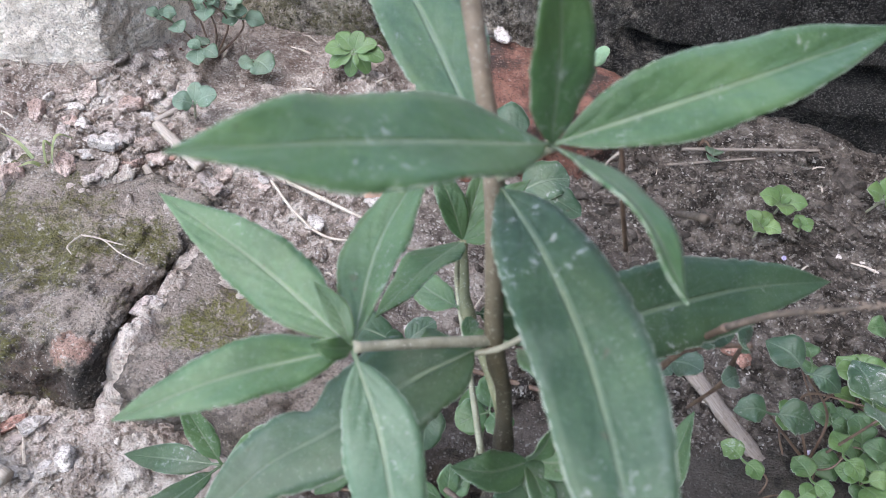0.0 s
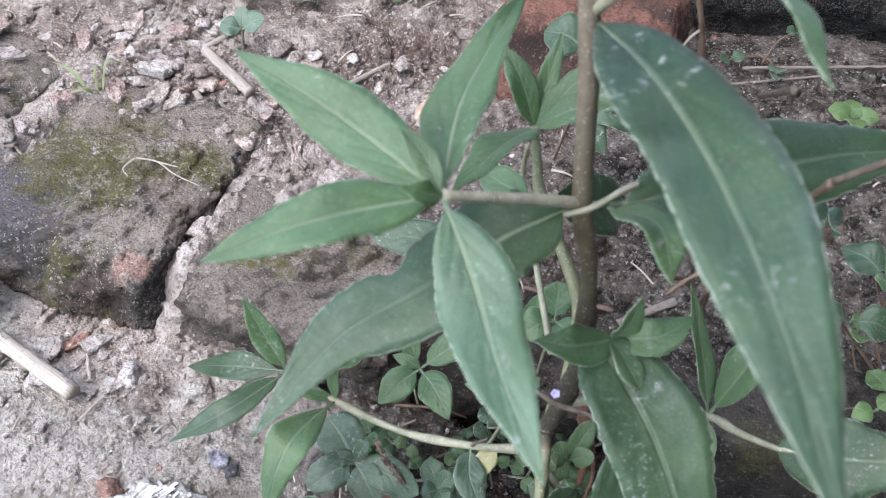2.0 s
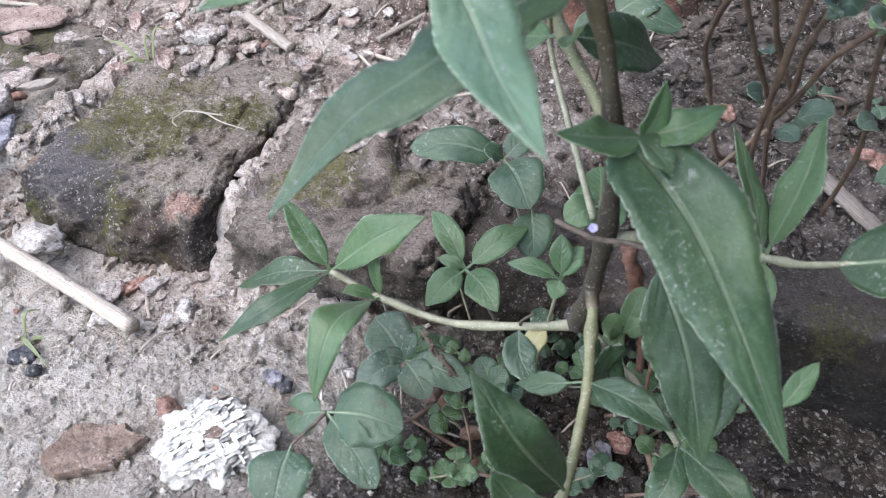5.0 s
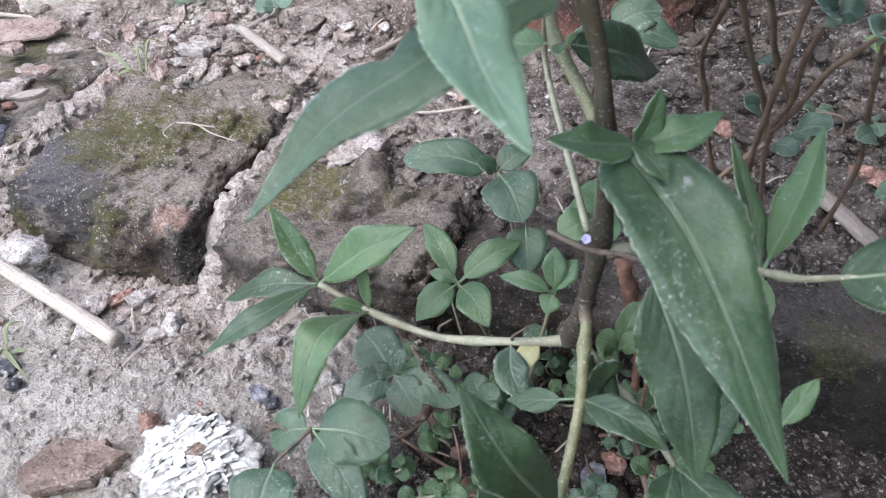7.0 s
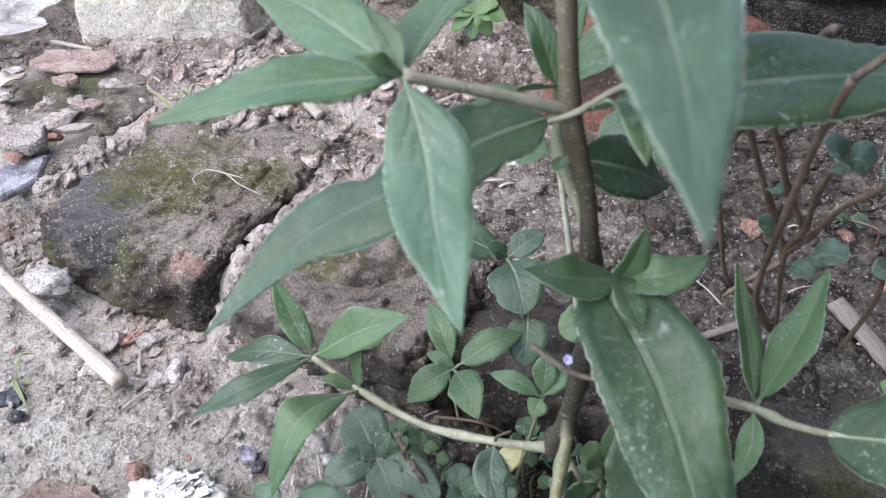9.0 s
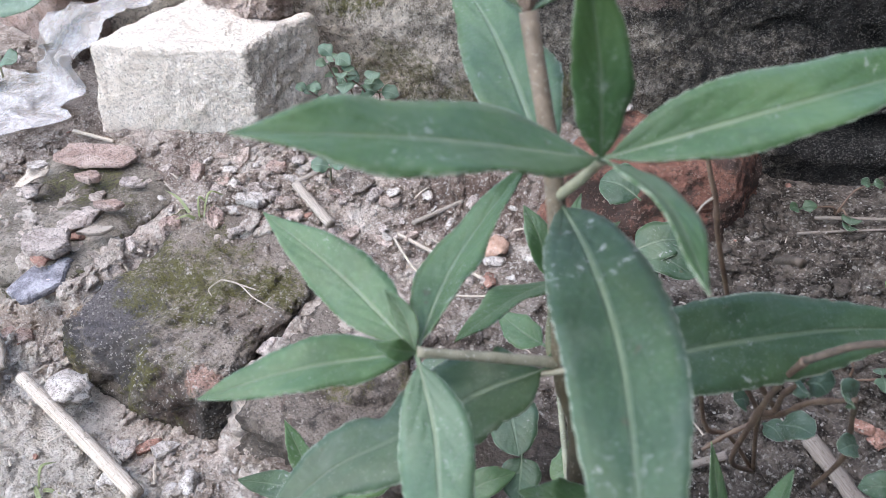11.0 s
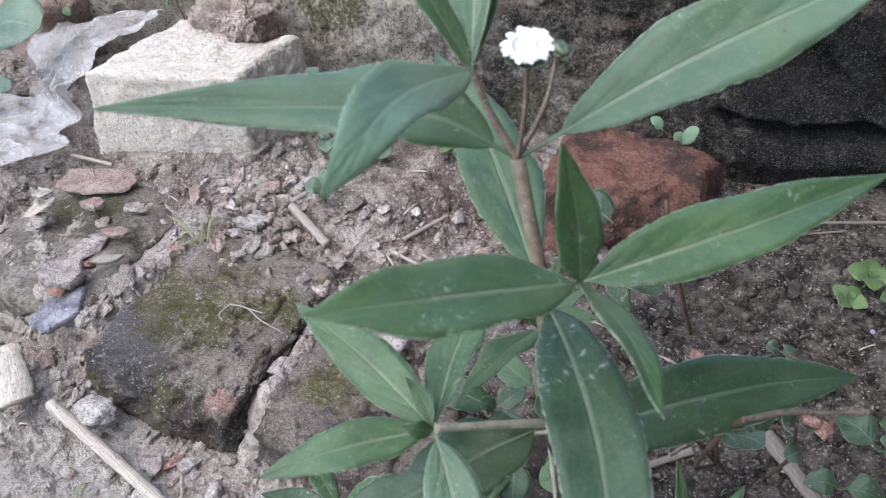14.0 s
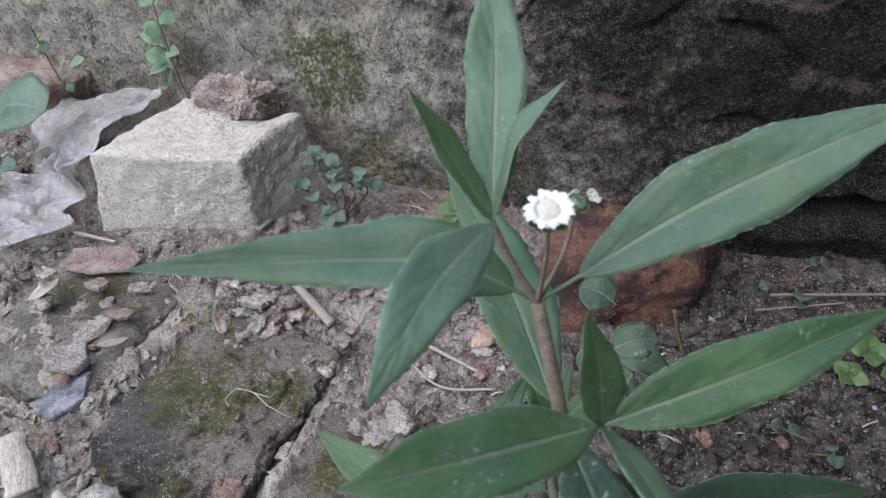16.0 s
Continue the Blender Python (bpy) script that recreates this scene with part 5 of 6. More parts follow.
        leaf(parent, [c + d * radius * 0.1, c + d * radius * 0.6 + z * radius * 0.2, c + d * radius + z * radius * 0.15], radius * 0.8, LILAC, tuple(z), 0.1, 0, 0, 0.0, "oval", False, n, 8).name = "petal"


# ---- weeds ----
def weed(name, label, base, node_at, leaves, mat, stem_mat=GREENSTEM, shape="oval", radius=0.0009, seed=0, group="", stem_points=()):
    """A small weed: a stem from its foot to a node, and leaves from the node: (tip, width) or (start, tip, width)."""
    w = thing(name, label, "weed", group)
    foot = on_ground(*base, -0.004)
    stalk("stem", w, [foot, *stem_points, node_at], radius, radius * 0.8, stem_mat, seed=seed)
    rng = random.Random(seed)
    for n, row in enumerate(leaves):
        start, tip, width = (Vector(node_at), Vector(row[0]), row[1]) if len(row) == 2 else (Vector(row[0]), Vector(row[1]), row[2])
        m = start.lerp(tip, 0.5) + Vector((0, 0, 0.12 * (tip - start).length))
        d = tip - start
        way = Vector((-d.x * 0.25, -0.45 - d.y * 0.2, 0.9))
        leaf(w, [start, m, tip], width, mat, tuple(way), 0.15, 0.02, 0.04, 0.12, shape, width > 0.008, seed * 10 + n, 18)
        if not stem_points and row is not leaves[0] and len(row) == 3 and (start - Vector(node_at)).length > 0.004:
            stalk("stem", w, [node_at, start], radius * 0.8, radius * 0.6, stem_mat)
    return w


def sprawl(name, label, base, tips, length, width, mat, stem_mat=GREENSTEM, shape="oval", pairs=3, seed=0, group="", radius=0.0008, height=0.006, teeth=0.04):
    """A weed of several thin stems, each with opposite pairs of leaves along it and a pair at its tip."""
    w = thing(name, label, "weed", group)
    rng = random.Random(seed)
    foot = on_ground(*base, -0.003)
    for tip in tips:
        tip = Vector(tip)
        bend = foot.lerp(tip, 0.5) + Vector((rng.uniform(-0.3, 0.3) * (tip - foot).length, rng.uniform(-0.2, 0.2) * (tip - foot).length, height))
        line = spline([foot, bend, tip], 14)
        stalk("stem", w, [foot, bend, tip], radius, radius * 0.6, stem_mat, seed=seed)
        turn = rng.uniform(0, 3)
        for n in range(pairs):
            f = 0.45 + 0.55 * (n + 1) / pairs
            p = line[min(13, int(f * 13))]
            turn += 1.4
            for s in (0, math.pi):
                a = turn + s + rng.uniform(-0.4, 0.4)
                size = rng.uniform(0.7, 1.15) * (0.75 if n == pairs - 1 else 1)
                d = Vector((math.cos(a), math.sin(a) * 0.8, rng.uniform(-0.25, 0.45))) * length * size
                way = Vector((-d.x * 12, -0.4 - d.y * 8, 0.9))
                leaf(w, [p, p + d * 0.5 + Vector((0, 0, 0.1 * length)), p + d], width * size, mat, tuple(way), 0.15, teeth, 0.06, 0.16, shape, False, rng.randrange(999), 26)
    return w


weed("creeping_weed", "low weed with oval green leaves under the lowest branch", (-0.045, 0.190), (-0.0612, 0.1776, 0.0560), [((-0.0825, 0.1984, 0.0660), 0.0105), ((-0.0394, 0.1970, 0.0680), 0.0125), ((-0.0422, 0.1587, 0.0560), 0.0135), ((-0.0735, 0.1600, 0.0480), 0.0135), ((-0.0740, 0.1790, 0.0580), 0.0060)], YOUNG, seed=3)
weed("creeping_weed", "weed with rounded dark green leaves behind the stem", (-0.050, 0.240), (-0.0580, 0.2270, 0.0780), [((-0.1010, 0.2230, 0.0790), 0.0180), ((-0.0400, 0.2000, 0.0760), 0.0230), ((-0.0470, 0.2400, 0.0850), 0.0120), ((-0.0400, 0.2050, 0.0720), (-0.0350, 0.1900, 0.0580), 0.0170), ((-0.0660, 0.2230, 0.0850), 0.0080)], WEED, seed=4, shape="round")
weed("creeping_weed", "low weed with rounded bluish green leaves", (-0.070, 0.150), (-0.0735, 0.1335, 0.0450), [((-0.0600, 0.1220, 0.0400), 0.0140), ((-0.0880, 0.1190, 0.0400), 0.0145), ((-0.0900, 0.1450, 0.0520), 0.0195), ((-0.0820, 0.1320, 0.0470), 0.0065), ((-0.0700, 0.1390, 0.0560), 0.0060), ((-0.0450, 0.1300, 0.0430), 0.0130)], DULL, seed=5, shape="round")
weed("creeping_weed", "weed with broad rounded leaves lying on the sand", (-0.093, 0.098), (-0.0905, 0.0985, 0.0520), [((-0.0600, 0.0975, 0.0560), 0.0225), ((-0.0640, 0.0790, 0.0450), 0.0160), ((-0.1080, 0.0960, 0.0400), 0.0150), ((-0.0990, 0.0850, 0.0470), (-0.0960, 0.0620, 0.0420), 0.0230)], WEED, DRY, seed=6, shape="round")
weed("small_weed", "tiny weed with oval leaves beside the root", (-0.030, 0.170), (-0.0185, 0.1580, 0.0830), [((-0.0390, 0.1590, 0.0850), 0.0062), ((-0.0210, 0.1660, 0.0980), 0.0080), ((-0.0125, 0.1660, 0.0940), 0.0075), ((-0.0200, 0.1530, 0.0770), 0.0075)], LEAF, seed=7)
weed("small_weed", "tiny weed with round leaves by the root", (0.012, 0.160), (0.0070, 0.1500, 0.0700), [((-0.0010, 0.1490, 0.0740), 0.0095), ((0.0010, 0.1420, 0.0650), 0.0080), ((0.0110, 0.1600, 0.0860), 0.0075), ((0.0150, 0.1500, 0.0780), 0.0070)], LEAF, seed=8, shape="round")
weed("small_weed", "tiny weed with round leaves in the shade of the branch", (-0.048, 0.150), (-0.0390, 0.1390, 0.0330), [((-0.0340, 0.1330, 0.0350), 0.0085), ((-0.0440, 0.1340, 0.0330), 0.0090), ((-0.0350, 0.1450, 0.0390), 0.0090), ((-0.0470, 0.1480, 0.0380), 0.0100)], WEED, seed=9, shape="round")
weed("small_weed", "small round-leaved weed behind the stem", (-0.012, 0.215), (-0.0120, 0.2050, 0.0800), [((-0.0240, 0.1960, 0.0760), 0.0150), ((-0.0020, 0.1960, 0.0800), 0.0120), ((-0.0150, 0.2180, 0.0900), 0.0130), ((-0.0260, 0.2120, 0.0700), 0.0150)], YOUNG, seed=10, shape="round")
weed("small_weed", "weed with broad leaves against the red brick", (-0.035, 0.340), (-0.0300, 0.3340, 0.0950), [((-0.0320, 0.3480, 0.1200), (-0.0560, 0.3520, 0.1230), 0.0240), ((-0.0050, 0.3450, 0.1050), 0.0230), ((-0.0450, 0.3200, 0.0900), 0.0150), ((0.0060, 0.3300, 0.0950), 0.0180), ((-0.0100, 0.3150, 0.0850), 0.0130)], WEED, REDSTEM, seed=11, shape="round")
weed("clover", "bright green clover-like weed with small round leaflets", (-0.152, 0.438), (-0.1640, 0.4400, 0.0850), [((-0.1850, 0.4400, 0.0820), 0.0130), ((-0.1790, 0.4340, 0.0730), 0.0130), ((-0.1640, 0.4330, 0.0700), 0.0110), ((-0.1520, 0.4370, 0.0740), 0.0110), ((-0.1430, 0.4410, 0.0850), 0.0130), ((-0.1500, 0.4450, 0.0930), 0.0105), ((-0.1640, 0.4500, 0.0960), 0.0110), ((-0.1790, 0.4460, 0.0920), 0.0115)], BRIGHT, seed=12, shape="round")
weed("small_weed", "seedling with three round grey-green leaves", (-0.240, 0.362), (-0.2370, 0.3590, 0.0720), [((-0.2240, 0.3640, 0.0800), 0.0140), ((-0.2480, 0.3520, 0.0740), 0.0130), ((-0.2400, 0.3680, 0.0820), 0.0090)], DUSTY, seed=13, shape="round")
for n, (x, y, r) in enumerate(((0.1211, 0.4079, 0.0145), (0.1103, 0.3868, 0.0115), (0.1335, 0.3950, 0.0075))):
    c = on_ground(x, y, 0.012)
    ring = [(tuple(c + Vector((math.cos(a) * r, math.sin(a) * r, 0.25 * r))), r * 0.82) for a in (0.1 + n, 1.6 + n, 3.2 + n, 4.8 + n)]
    weed("rosette_weed", "small bright green rosette with oval leaves on damp soil", (x, y + 0.002), tuple(c), ring + [(tuple(c + Vector((0.2 * r, 0.1 * r, 0.5 * r))), r * 0.35)], BRIGHT, seed=14 + 50 * n, group="rosettes on damp soil", shape="oval")
weed("small_weed", "small weed with round leaves by the damp soil", (0.180, 0.440), (0.1830, 0.4350, 0.0850), [((0.1700, 0.4330, 0.0900), 0.0130), ((0.1920, 0.4300, 0.0860), 0.0140), ((0.1850, 0.4450, 0.0960), 0.0120)], BRIGHT, seed=15)
weed("round_leaved_weed", "weed with large round green leaves on long stalks", (-0.540, 0.350), (-0.5500, 0.3620, 0.1000), [((-0.5420, 0.3640, 0.1200), (-0.4720, 0.3640, 0.1440), 0.0560), ((-0.5300, 0.3500, 0.0880), (-0.5130, 0.3500, 0.0900), 0.0160), ((-0.5450, 0.3450, 0.0800), (-0.5330, 0.3280, 0.0760), 0.0240), ((-0.5550, 0.3700, 0.1150), (-0.5900, 0.3850, 0.1350), 0.0400)], DUSTY, GREENSTEM, seed=19, shape="round")

sprawl("small_weed", "dusty grey-green weed beside the pale block", (-0.262, 0.428), ((-0.288, 0.412, 0.092), (-0.262, 0.420, 0.108), (-0.247, 0.430, 0.100), (-0.284, 0.434, 0.104), (-0.258, 0.408, 0.078), (-0.272, 0.424, 0.116)), 0.0175, 0.0150, DUSTY, REDSTEM, "oval", 2, 16)
weed("small_weed", "single dusty round-leaved seedling by the block", (-0.226, 0.424), (-0.2280, 0.4200, 0.0720), [((-0.2130, 0.4150, 0.0700), 0.0190), ((-0.2330, 0.4120, 0.0690), 0.0120)], DUSTY, REDSTEM, shape="round", seed=21)
weed("wall_weed", "weed with pale oval leaves growing at the wall's foot", (-0.402, 0.466), (-0.4363, 0.4620, 0.1964), [((-0.4347, 0.4620, 0.1438), (-0.4566, 0.4620, 0.1512), 0.017), ((-0.4347, 0.4620, 0.1438), (-0.4612, 0.4620, 0.1281), 0.011), ((-0.4339, 0.4620, 0.1424), (-0.4563, 0.4620, 0.1328), 0.016), ((-0.4331, 0.4620, 0.1389), (-0.4400, 0.4620, 0.1245), 0.013), ((-0.4355, 0.4620, 0.1611), (-0.4575, 0.4620, 0.1669), 0.013), ((-0.4365, 0.4620, 0.1535), (-0.4213, 0.4620, 0.1559), 0.012), ((-0.4370, 0.4620, 0.1657), (-0.4502, 0.4620, 0.1778), 0.013), ((-0.4341, 0.4620, 0.1853), (-0.4184, 0.4620, 0.1833), 0.016), ((-0.4359, 0.4620, 0.1942), (-0.4503, 0.4620, 0.1956), 0.012), ((-0.4356, 0.4620, 0.1952), (-0.4205, 0.4620, 0.2048), 0.013), ((-0.4332, 0.4620, 0.1491), (-0.4354, 0.4620, 0.1411), 0.016)], PALE, REDSTEM, "oval", 0.0006, 17, "", ((-0.4233, 0.4620, 0.1174), (-0.4307, 0.4620, 0.1521)))
weed("wall_weed", "thin weed with small pale leaves by the brick fragment", (-0.512, 0.440), (-0.5599, 0.4450, 0.1633), [((-0.5578, 0.4450, 0.1485), (-0.5490, 0.4450, 0.1413), 0.0095), ((-0.5584, 0.4450, 0.1499), (-0.5506, 0.4450, 0.1564), 0.007), ((-0.5411, 0.4450, 0.1227), (-0.5355, 0.4450, 0.1334), 0.009), ((-0.5401, 0.4450, 0.1175), (-0.5088, 0.4450, 0.1422), 0.012), ((-0.5434, 0.4450, 0.1141), (-0.5514, 0.4450, 0.1069), 0.0075), ((-0.5404, 0.4450, 0.1120), (-0.5352, 0.4450, 0.1059), 0.007)], PALE, REDSTEM, "round", 0.0007, 18, "", ((-0.5446, 0.4450, 0.1111),))
sprawl("small_weed", "sprawling weed with sparse leaves on damp soil", (0.074, 0.468), ((0.052, 0.452, 0.074), (0.082, 0.450, 0.072), (0.088, 0.478, 0.088)), 0.015, 0.013, WEED, REDSTEM, "oval", 1, 20)
sprawl("small_weed", "small dull-leaved weed by the red stalks", (0.095, 0.342), ((0.106, 0.335, 0.064), (0.080, 0.345, 0.060)), 0.014, 0.012, DULL, REDSTEM, "oval", 1, 22)

weed("wall_weed", "tiny pale-leaved weed in the joint above the red brick", (0.012, 0.484), (-0.0096, 0.4870, 0.0923), [((-0.0018, 0.4870, 0.1087), 0.0105), ((-0.0173, 0.4870, 0.1000), 0.0085), ((-0.0256, 0.4870, 0.1007), (-0.0361, 0.4870, 0.1085), 0.0080), ((-0.0098, 0.4870, 0.0932), (-0.0056, 0.4870, 0.1011), 0.0075)], PALE, REDSTEM, "round", 0.0006, 23)

# low weeds on the damp side
for n, (bx, by, dx) in enumerate(((0.150, 0.292, 0.014), (0.172, 0.302, -0.014), (0.138, 0.258, 0.014), (0.160, 0.264, 0.014), (0.120, 0.232, 0.012), (0.176, 0.250, -0.014), (0.192, 0.330, 0.012))):
    g = on_ground(bx, by)
    sprawl("low_weed", "low bright green weed with crowded oval leaves", (bx, by), ((g.x + dx, g.y - 0.006, g.z + 0.026), (g.x - dx * 0.9, g.y + 0.008, g.z + 0.022), (g.x + 0.3 * dx, g.y - 0.016, g.z + 0.014)), 0.0185, 0.0145, BRIGHT if n % 3 else YOUNG, REDSTEM, "oval", 1 + n % 2, 40 + n, "low weeds on damp soil", 0.0006, teeth=0.13)
sprawl("small_weed", "dark bluish weed with crumpled leaves", (0.148, 0.262), ((0.142, 0.246, 0.108), (0.118, 0.262, 0.100), (0.105, 0.240, 0.092), (0.160, 0.258, 0.112)), 0.030, 0.022, WEED, REDSTEM, "oval", 1, 55)
# small seedlings round the root
for n, (bx, by, h) in enumerate(((-0.040, 0.162, 0.030), (-0.026, 0.176, 0.040), (-0.062, 0.158, 0.024), (0.010, 0.170, 0.034), (0.022, 0.160, 0.030), (-0.018, 0.120, 0.022), (-0.046, 0.108, 0.020), (0.020, 0.205, 0.028), (-0.080, 0.160, 0.020), (-0.052, 0.136, 0.022), (-0.030, 0.152, 0.034), (-0.004, 0.176, 0.036), (0.030, 0.176, 0.034), (0.006, 0.130, 0.026), (-0.034, 0.120, 0.018), (0.040, 0.150, 0.030), (-0.014, 0.196, 0.034), (0.052, 0.172, 0.026), (-0.066, 0.112, 0.018))):
    g = on_ground(bx, by)
    sprawl("seedling", "small green seedling with rounded leaves by the root", (bx, by), ((g.x + 0.004, g.y - 0.004, g.z + h), (g.x - 0.008, g.y - 0.006, g.z + h * 0.6)), 0.010, 0.0085, (YOUNG, WEED, LEAF)[n % 3], GREENSTEM, "round", 2, 70 + n, "seedlings round the root")

def seed_spike(name, parent, points, size, seed):
    """A dry spike crowded with small rough seed cases, one mesh."""
    rng = random.Random(seed)
    verts, faces, _ = tube(points, size * 0.4, size * 0.3, 7, 30, 0.2, seed)
    line = spline(points, 60)
    length = sum((b - a).length for a, b in zip(line, line[1:]))
    for n in range(int(length / size * 3.2)):
        c = line[int(rng.random() * 59)]
        d = Vector((rng.gauss(0, 1), rng.gauss(0, 1), rng.gauss(0, 1))).normalized()
        v, f = SHAPES[rng.randrange(len(SHAPES))]
        s, start = size * rng.uniform(0.3, 0.62), len(verts)
        verts += [c + d * size * 0.55 + Vector(p) * s for p in v * (1, 1, 1.5)]
        faces += [tuple(i + start for i in g) for g in f]
    return part(name, verts, faces, DRY, parent, "knobbly dry seed spike")


# dead-looking shrub of reddish stalks
shrub = thing("stalky_weed", "half-dry weed of branching reddish stalks with few dark leaves", "weed")
root = on_ground(0.0587, 0.2678, -0.004)
for n, pts in enumerate((
    [root, *[(0.0404, 0.2500, 0.0782), (0.0297, 0.2400, 0.0897), (0.0198, 0.2280, 0.1264), (0.0153, 0.2140, 0.1519), (0.0171, 0.1940, 0.1805), (0.0220, 0.1780, 0.2020)]],
    [root, *[(0.0484, 0.2460, 0.0953), (0.0414, 0.2300, 0.1226), (0.0313, 0.2120, 0.1526), (0.0208, 0.1920, 0.1818), (0.0140, 0.1760, 0.2040)]],
    [(0.0463, 0.2200, 0.1356), (0.0370, 0.2060, 0.1592), (0.0272, 0.1860, 0.1852), (0.0200, 0.1700, 0.2050)],
    [root, *[(0.0464, 0.2380, 0.1074), (0.0462, 0.2180, 0.1359), (0.0450, 0.2050, 0.1584), (0.0438, 0.1900, 0.1797)]],
    [(0.0461, 0.2320, 0.1158), (0.0490, 0.2200, 0.1341), (0.0537, 0.2080, 0.1555), (0.0608, 0.1950, 0.1759)],
    [on_ground(0.0848, 0.2700, -0.003), *[(0.0808, 0.2450, 0.0967), (0.0728, 0.2250, 0.1370), (0.0613, 0.2000, 0.1720)]],
    [(0.0466, 0.2400, 0.1050), (0.0352, 0.2320, 0.0966), (0.0302, 0.2260, 0.0916)],
)):
    pts = [Vector(p) + Vector((0.001 * math.sin(3 * k + n), 0, 0)) * (0 < k) for k, p in enumerate(pts)]
    stalk("branch", shrub, pts, 0.00105, 0.0008, REDSTEM, "", (0.3, 0.55, 0.8), 8, 0.08, n)
stalk("branch", shrub, [root, (0.040, 0.215, 0.105), (0.0365, 0.185, 0.165), (0.0358, 0.168, 0.1985), (0.0368, 0.157, 0.2190)], 0.0011, 0.0009, REDSTEM, "", (0.5, 1.0), 7, 0.08, 8)
stalk("branch", shrub, [(0.0368, 0.157, 0.2190), (0.0435, 0.155, 0.2290), (0.0495, 0.155, 0.2330)], 0.0010, 0.0009, DRY)
seed_spike("dry_spike", shrub, [(0.0495, 0.155, 0.2330), (0.0535, 0.153, 0.2375), (0.0605, 0.150, 0.2460)], 0.0016, 4)
stalk("cut_stub", shrub, [(0.030, 0.232, 0.190), (0.033, 0.2148, 0.2046), (0.0350, 0.212, 0.2062)], 0.0011, 0.0016, DRY, "dry cut stub")
stalk("branch", shrub, [(0.021, 0.246, 0.155), (0.0100, 0.236, 0.190), (0.0058, 0.235, 0.2048), (0.0010, 0.235, 0.2160), (-0.004, 0.238, 0.228)], 0.0010, 0.0008, REDSTEM, "", (0.4,), 7)
stalk("tendril", shrub, [(0.0050, 0.235, 0.2068), (0.0020, 0.233, 0.2030), (0.0012, 0.232, 0.1985), (0.0035, 0.233, 0.1960)], 0.0005, 0.0003, STRAW, "pale curled tendril")
for n, (a, b, w) in enumerate((((0.0452, 0.1900, 0.1792), (0.0417, 0.1860, 0.1841), 0.011), ((0.0460, 0.1900, 0.1807), (0.0517, 0.1880, 0.1813), 0.01), ((0.0322, 0.2120, 0.1518), (0.0349, 0.2050, 0.1565), 0.006), ((0.0393, 0.2280, 0.1245), (0.0332, 0.2220, 0.1302), 0.009), ((0.0519, 0.2320, 0.1147), (0.0630, 0.2220, 0.1265), 0.012), ((0.0485, 0.2400, 0.1042), (0.0566, 0.2320, 0.1068), 0.009), ((0.0796, 0.2300, 0.1202), (0.0722, 0.2220, 0.1231), 0.009), ((0.0623, 0.2000, 0.1698), (0.0572, 0.1960, 0.1756), 0.009))):
    leaf(shrub, [a, Vector(a).lerp(Vector(b), 0.5) + Vector((0, 0, 0.002)), b], w, DULL, (0, -0.5, 0.9), 0.15, shape="round", rib=False, seed=80 + n, count=14, stalk=0.15)
for n, pts in enumerate(([(-0.1120, 0.0990, 0.044), (-0.100, 0.0985, 0.048), (-0.0889, 0.099, 0.050)], [(-0.0659, 0.1364, 0.062), (-0.0586, 0.1324, 0.055), (-0.0512, 0.1314, 0.045), (-0.050, 0.1330, 0.022)], [(-0.0272, 0.1060, 0.058), (-0.0265, 0.1030, 0.050), (-0.025, 0.100, 0.030), (-0.024, 0.098, 0.008)])):
    sp = thing("dry_spike", "dry brown seed spike among the low weeds", "seed spike", "dry spikes")
    stalk("spike_stalk", sp, pts, 0.0007, 0.0006, DRY)
    seed_spike("spike", sp, pts[:3], 0.0020, 30 + n)


def grass(x, y, blades, label):
    g = thing("grass_tuft", label, "grass")
    for n, (dx, dy, h) in enumerate(blades):
        b = on_ground(x + 0.002 * n, y, -0.002)
        leaf(g, [b, b + Vector((dx * 0.45, dy * 0.45, h)), b + Vector((dx, dy, h * 0.8))], 0.0015, GRASS, (-dy * 10, dx * 10 - 0.4, 1), 0.3, 0, 0, 0.0, "lance", False, n, 14).name = "blade"


grass(-0.297, 0.290, ((-0.036, 0.012, 0.012), (0.006, 0.004, 0.022), (-0.012, -0.010, 0.008), (0.010, 0.012, 0.020)), "sparse thin grass blades in dry soil")
grass(-0.268, 0.118, ((0.030, -0.014, 0.006), (0.004, 0.012, 0.014), (0.016, 0.002, 0.004)), "thin withered grass blades on the sand")

# thin dark twigs tangled under the plant
rng = random.Random(77)
for n in range(16):
    x, y, a = rng.uniform(-0.075, 0.045), rng.uniform(0.105, 0.185), rng.uniform(-0.4, 2.4)
    l, up = rng.uniform(0.022, 0.048), rng.uniform(0.004, 0.022)
    p, q = on_ground(x, y, 0.003), on_ground(x + l * math.cos(a), y + 0.7 * l * math.sin(a), up)
    twiglet = thing("thin_twig", "thin dark twig tangled under the plant", "twig", "twigs under the plant")
    stalk("shaft", twiglet, [p, p.lerp(q, 0.5) + Vector((rng.uniform(-0.004, 0.004), 0, rng.uniform(0.002, 0.006))), q], rng.uniform(0.0006, 0.0012), 0.0004, (REDSTEM, DRY, GREENSTEM)[n % 3], "", (0.5,), 6, 0.1, n)

# tiny fallen lilac flowers
for x, y, z, support in ((-0.0078, 0.1372, 0.1305, "caught on the stem"), (0.1290, 0.3800, None, "on the damp soil"), (0.1450, 0.2640, None, "among the low weeds")):
    bloom = thing("lilac_flower", "tiny pale lilac flower fallen " + support, "flower", "fallen flowers")
    at = Vector((x, y, z)) if z else on_ground(x, y, 0.003)
    small_flower(bloom, at, 0.0015)
root_bit = thing("old_root", "reddish fibrous dead root beside the stem", "root")
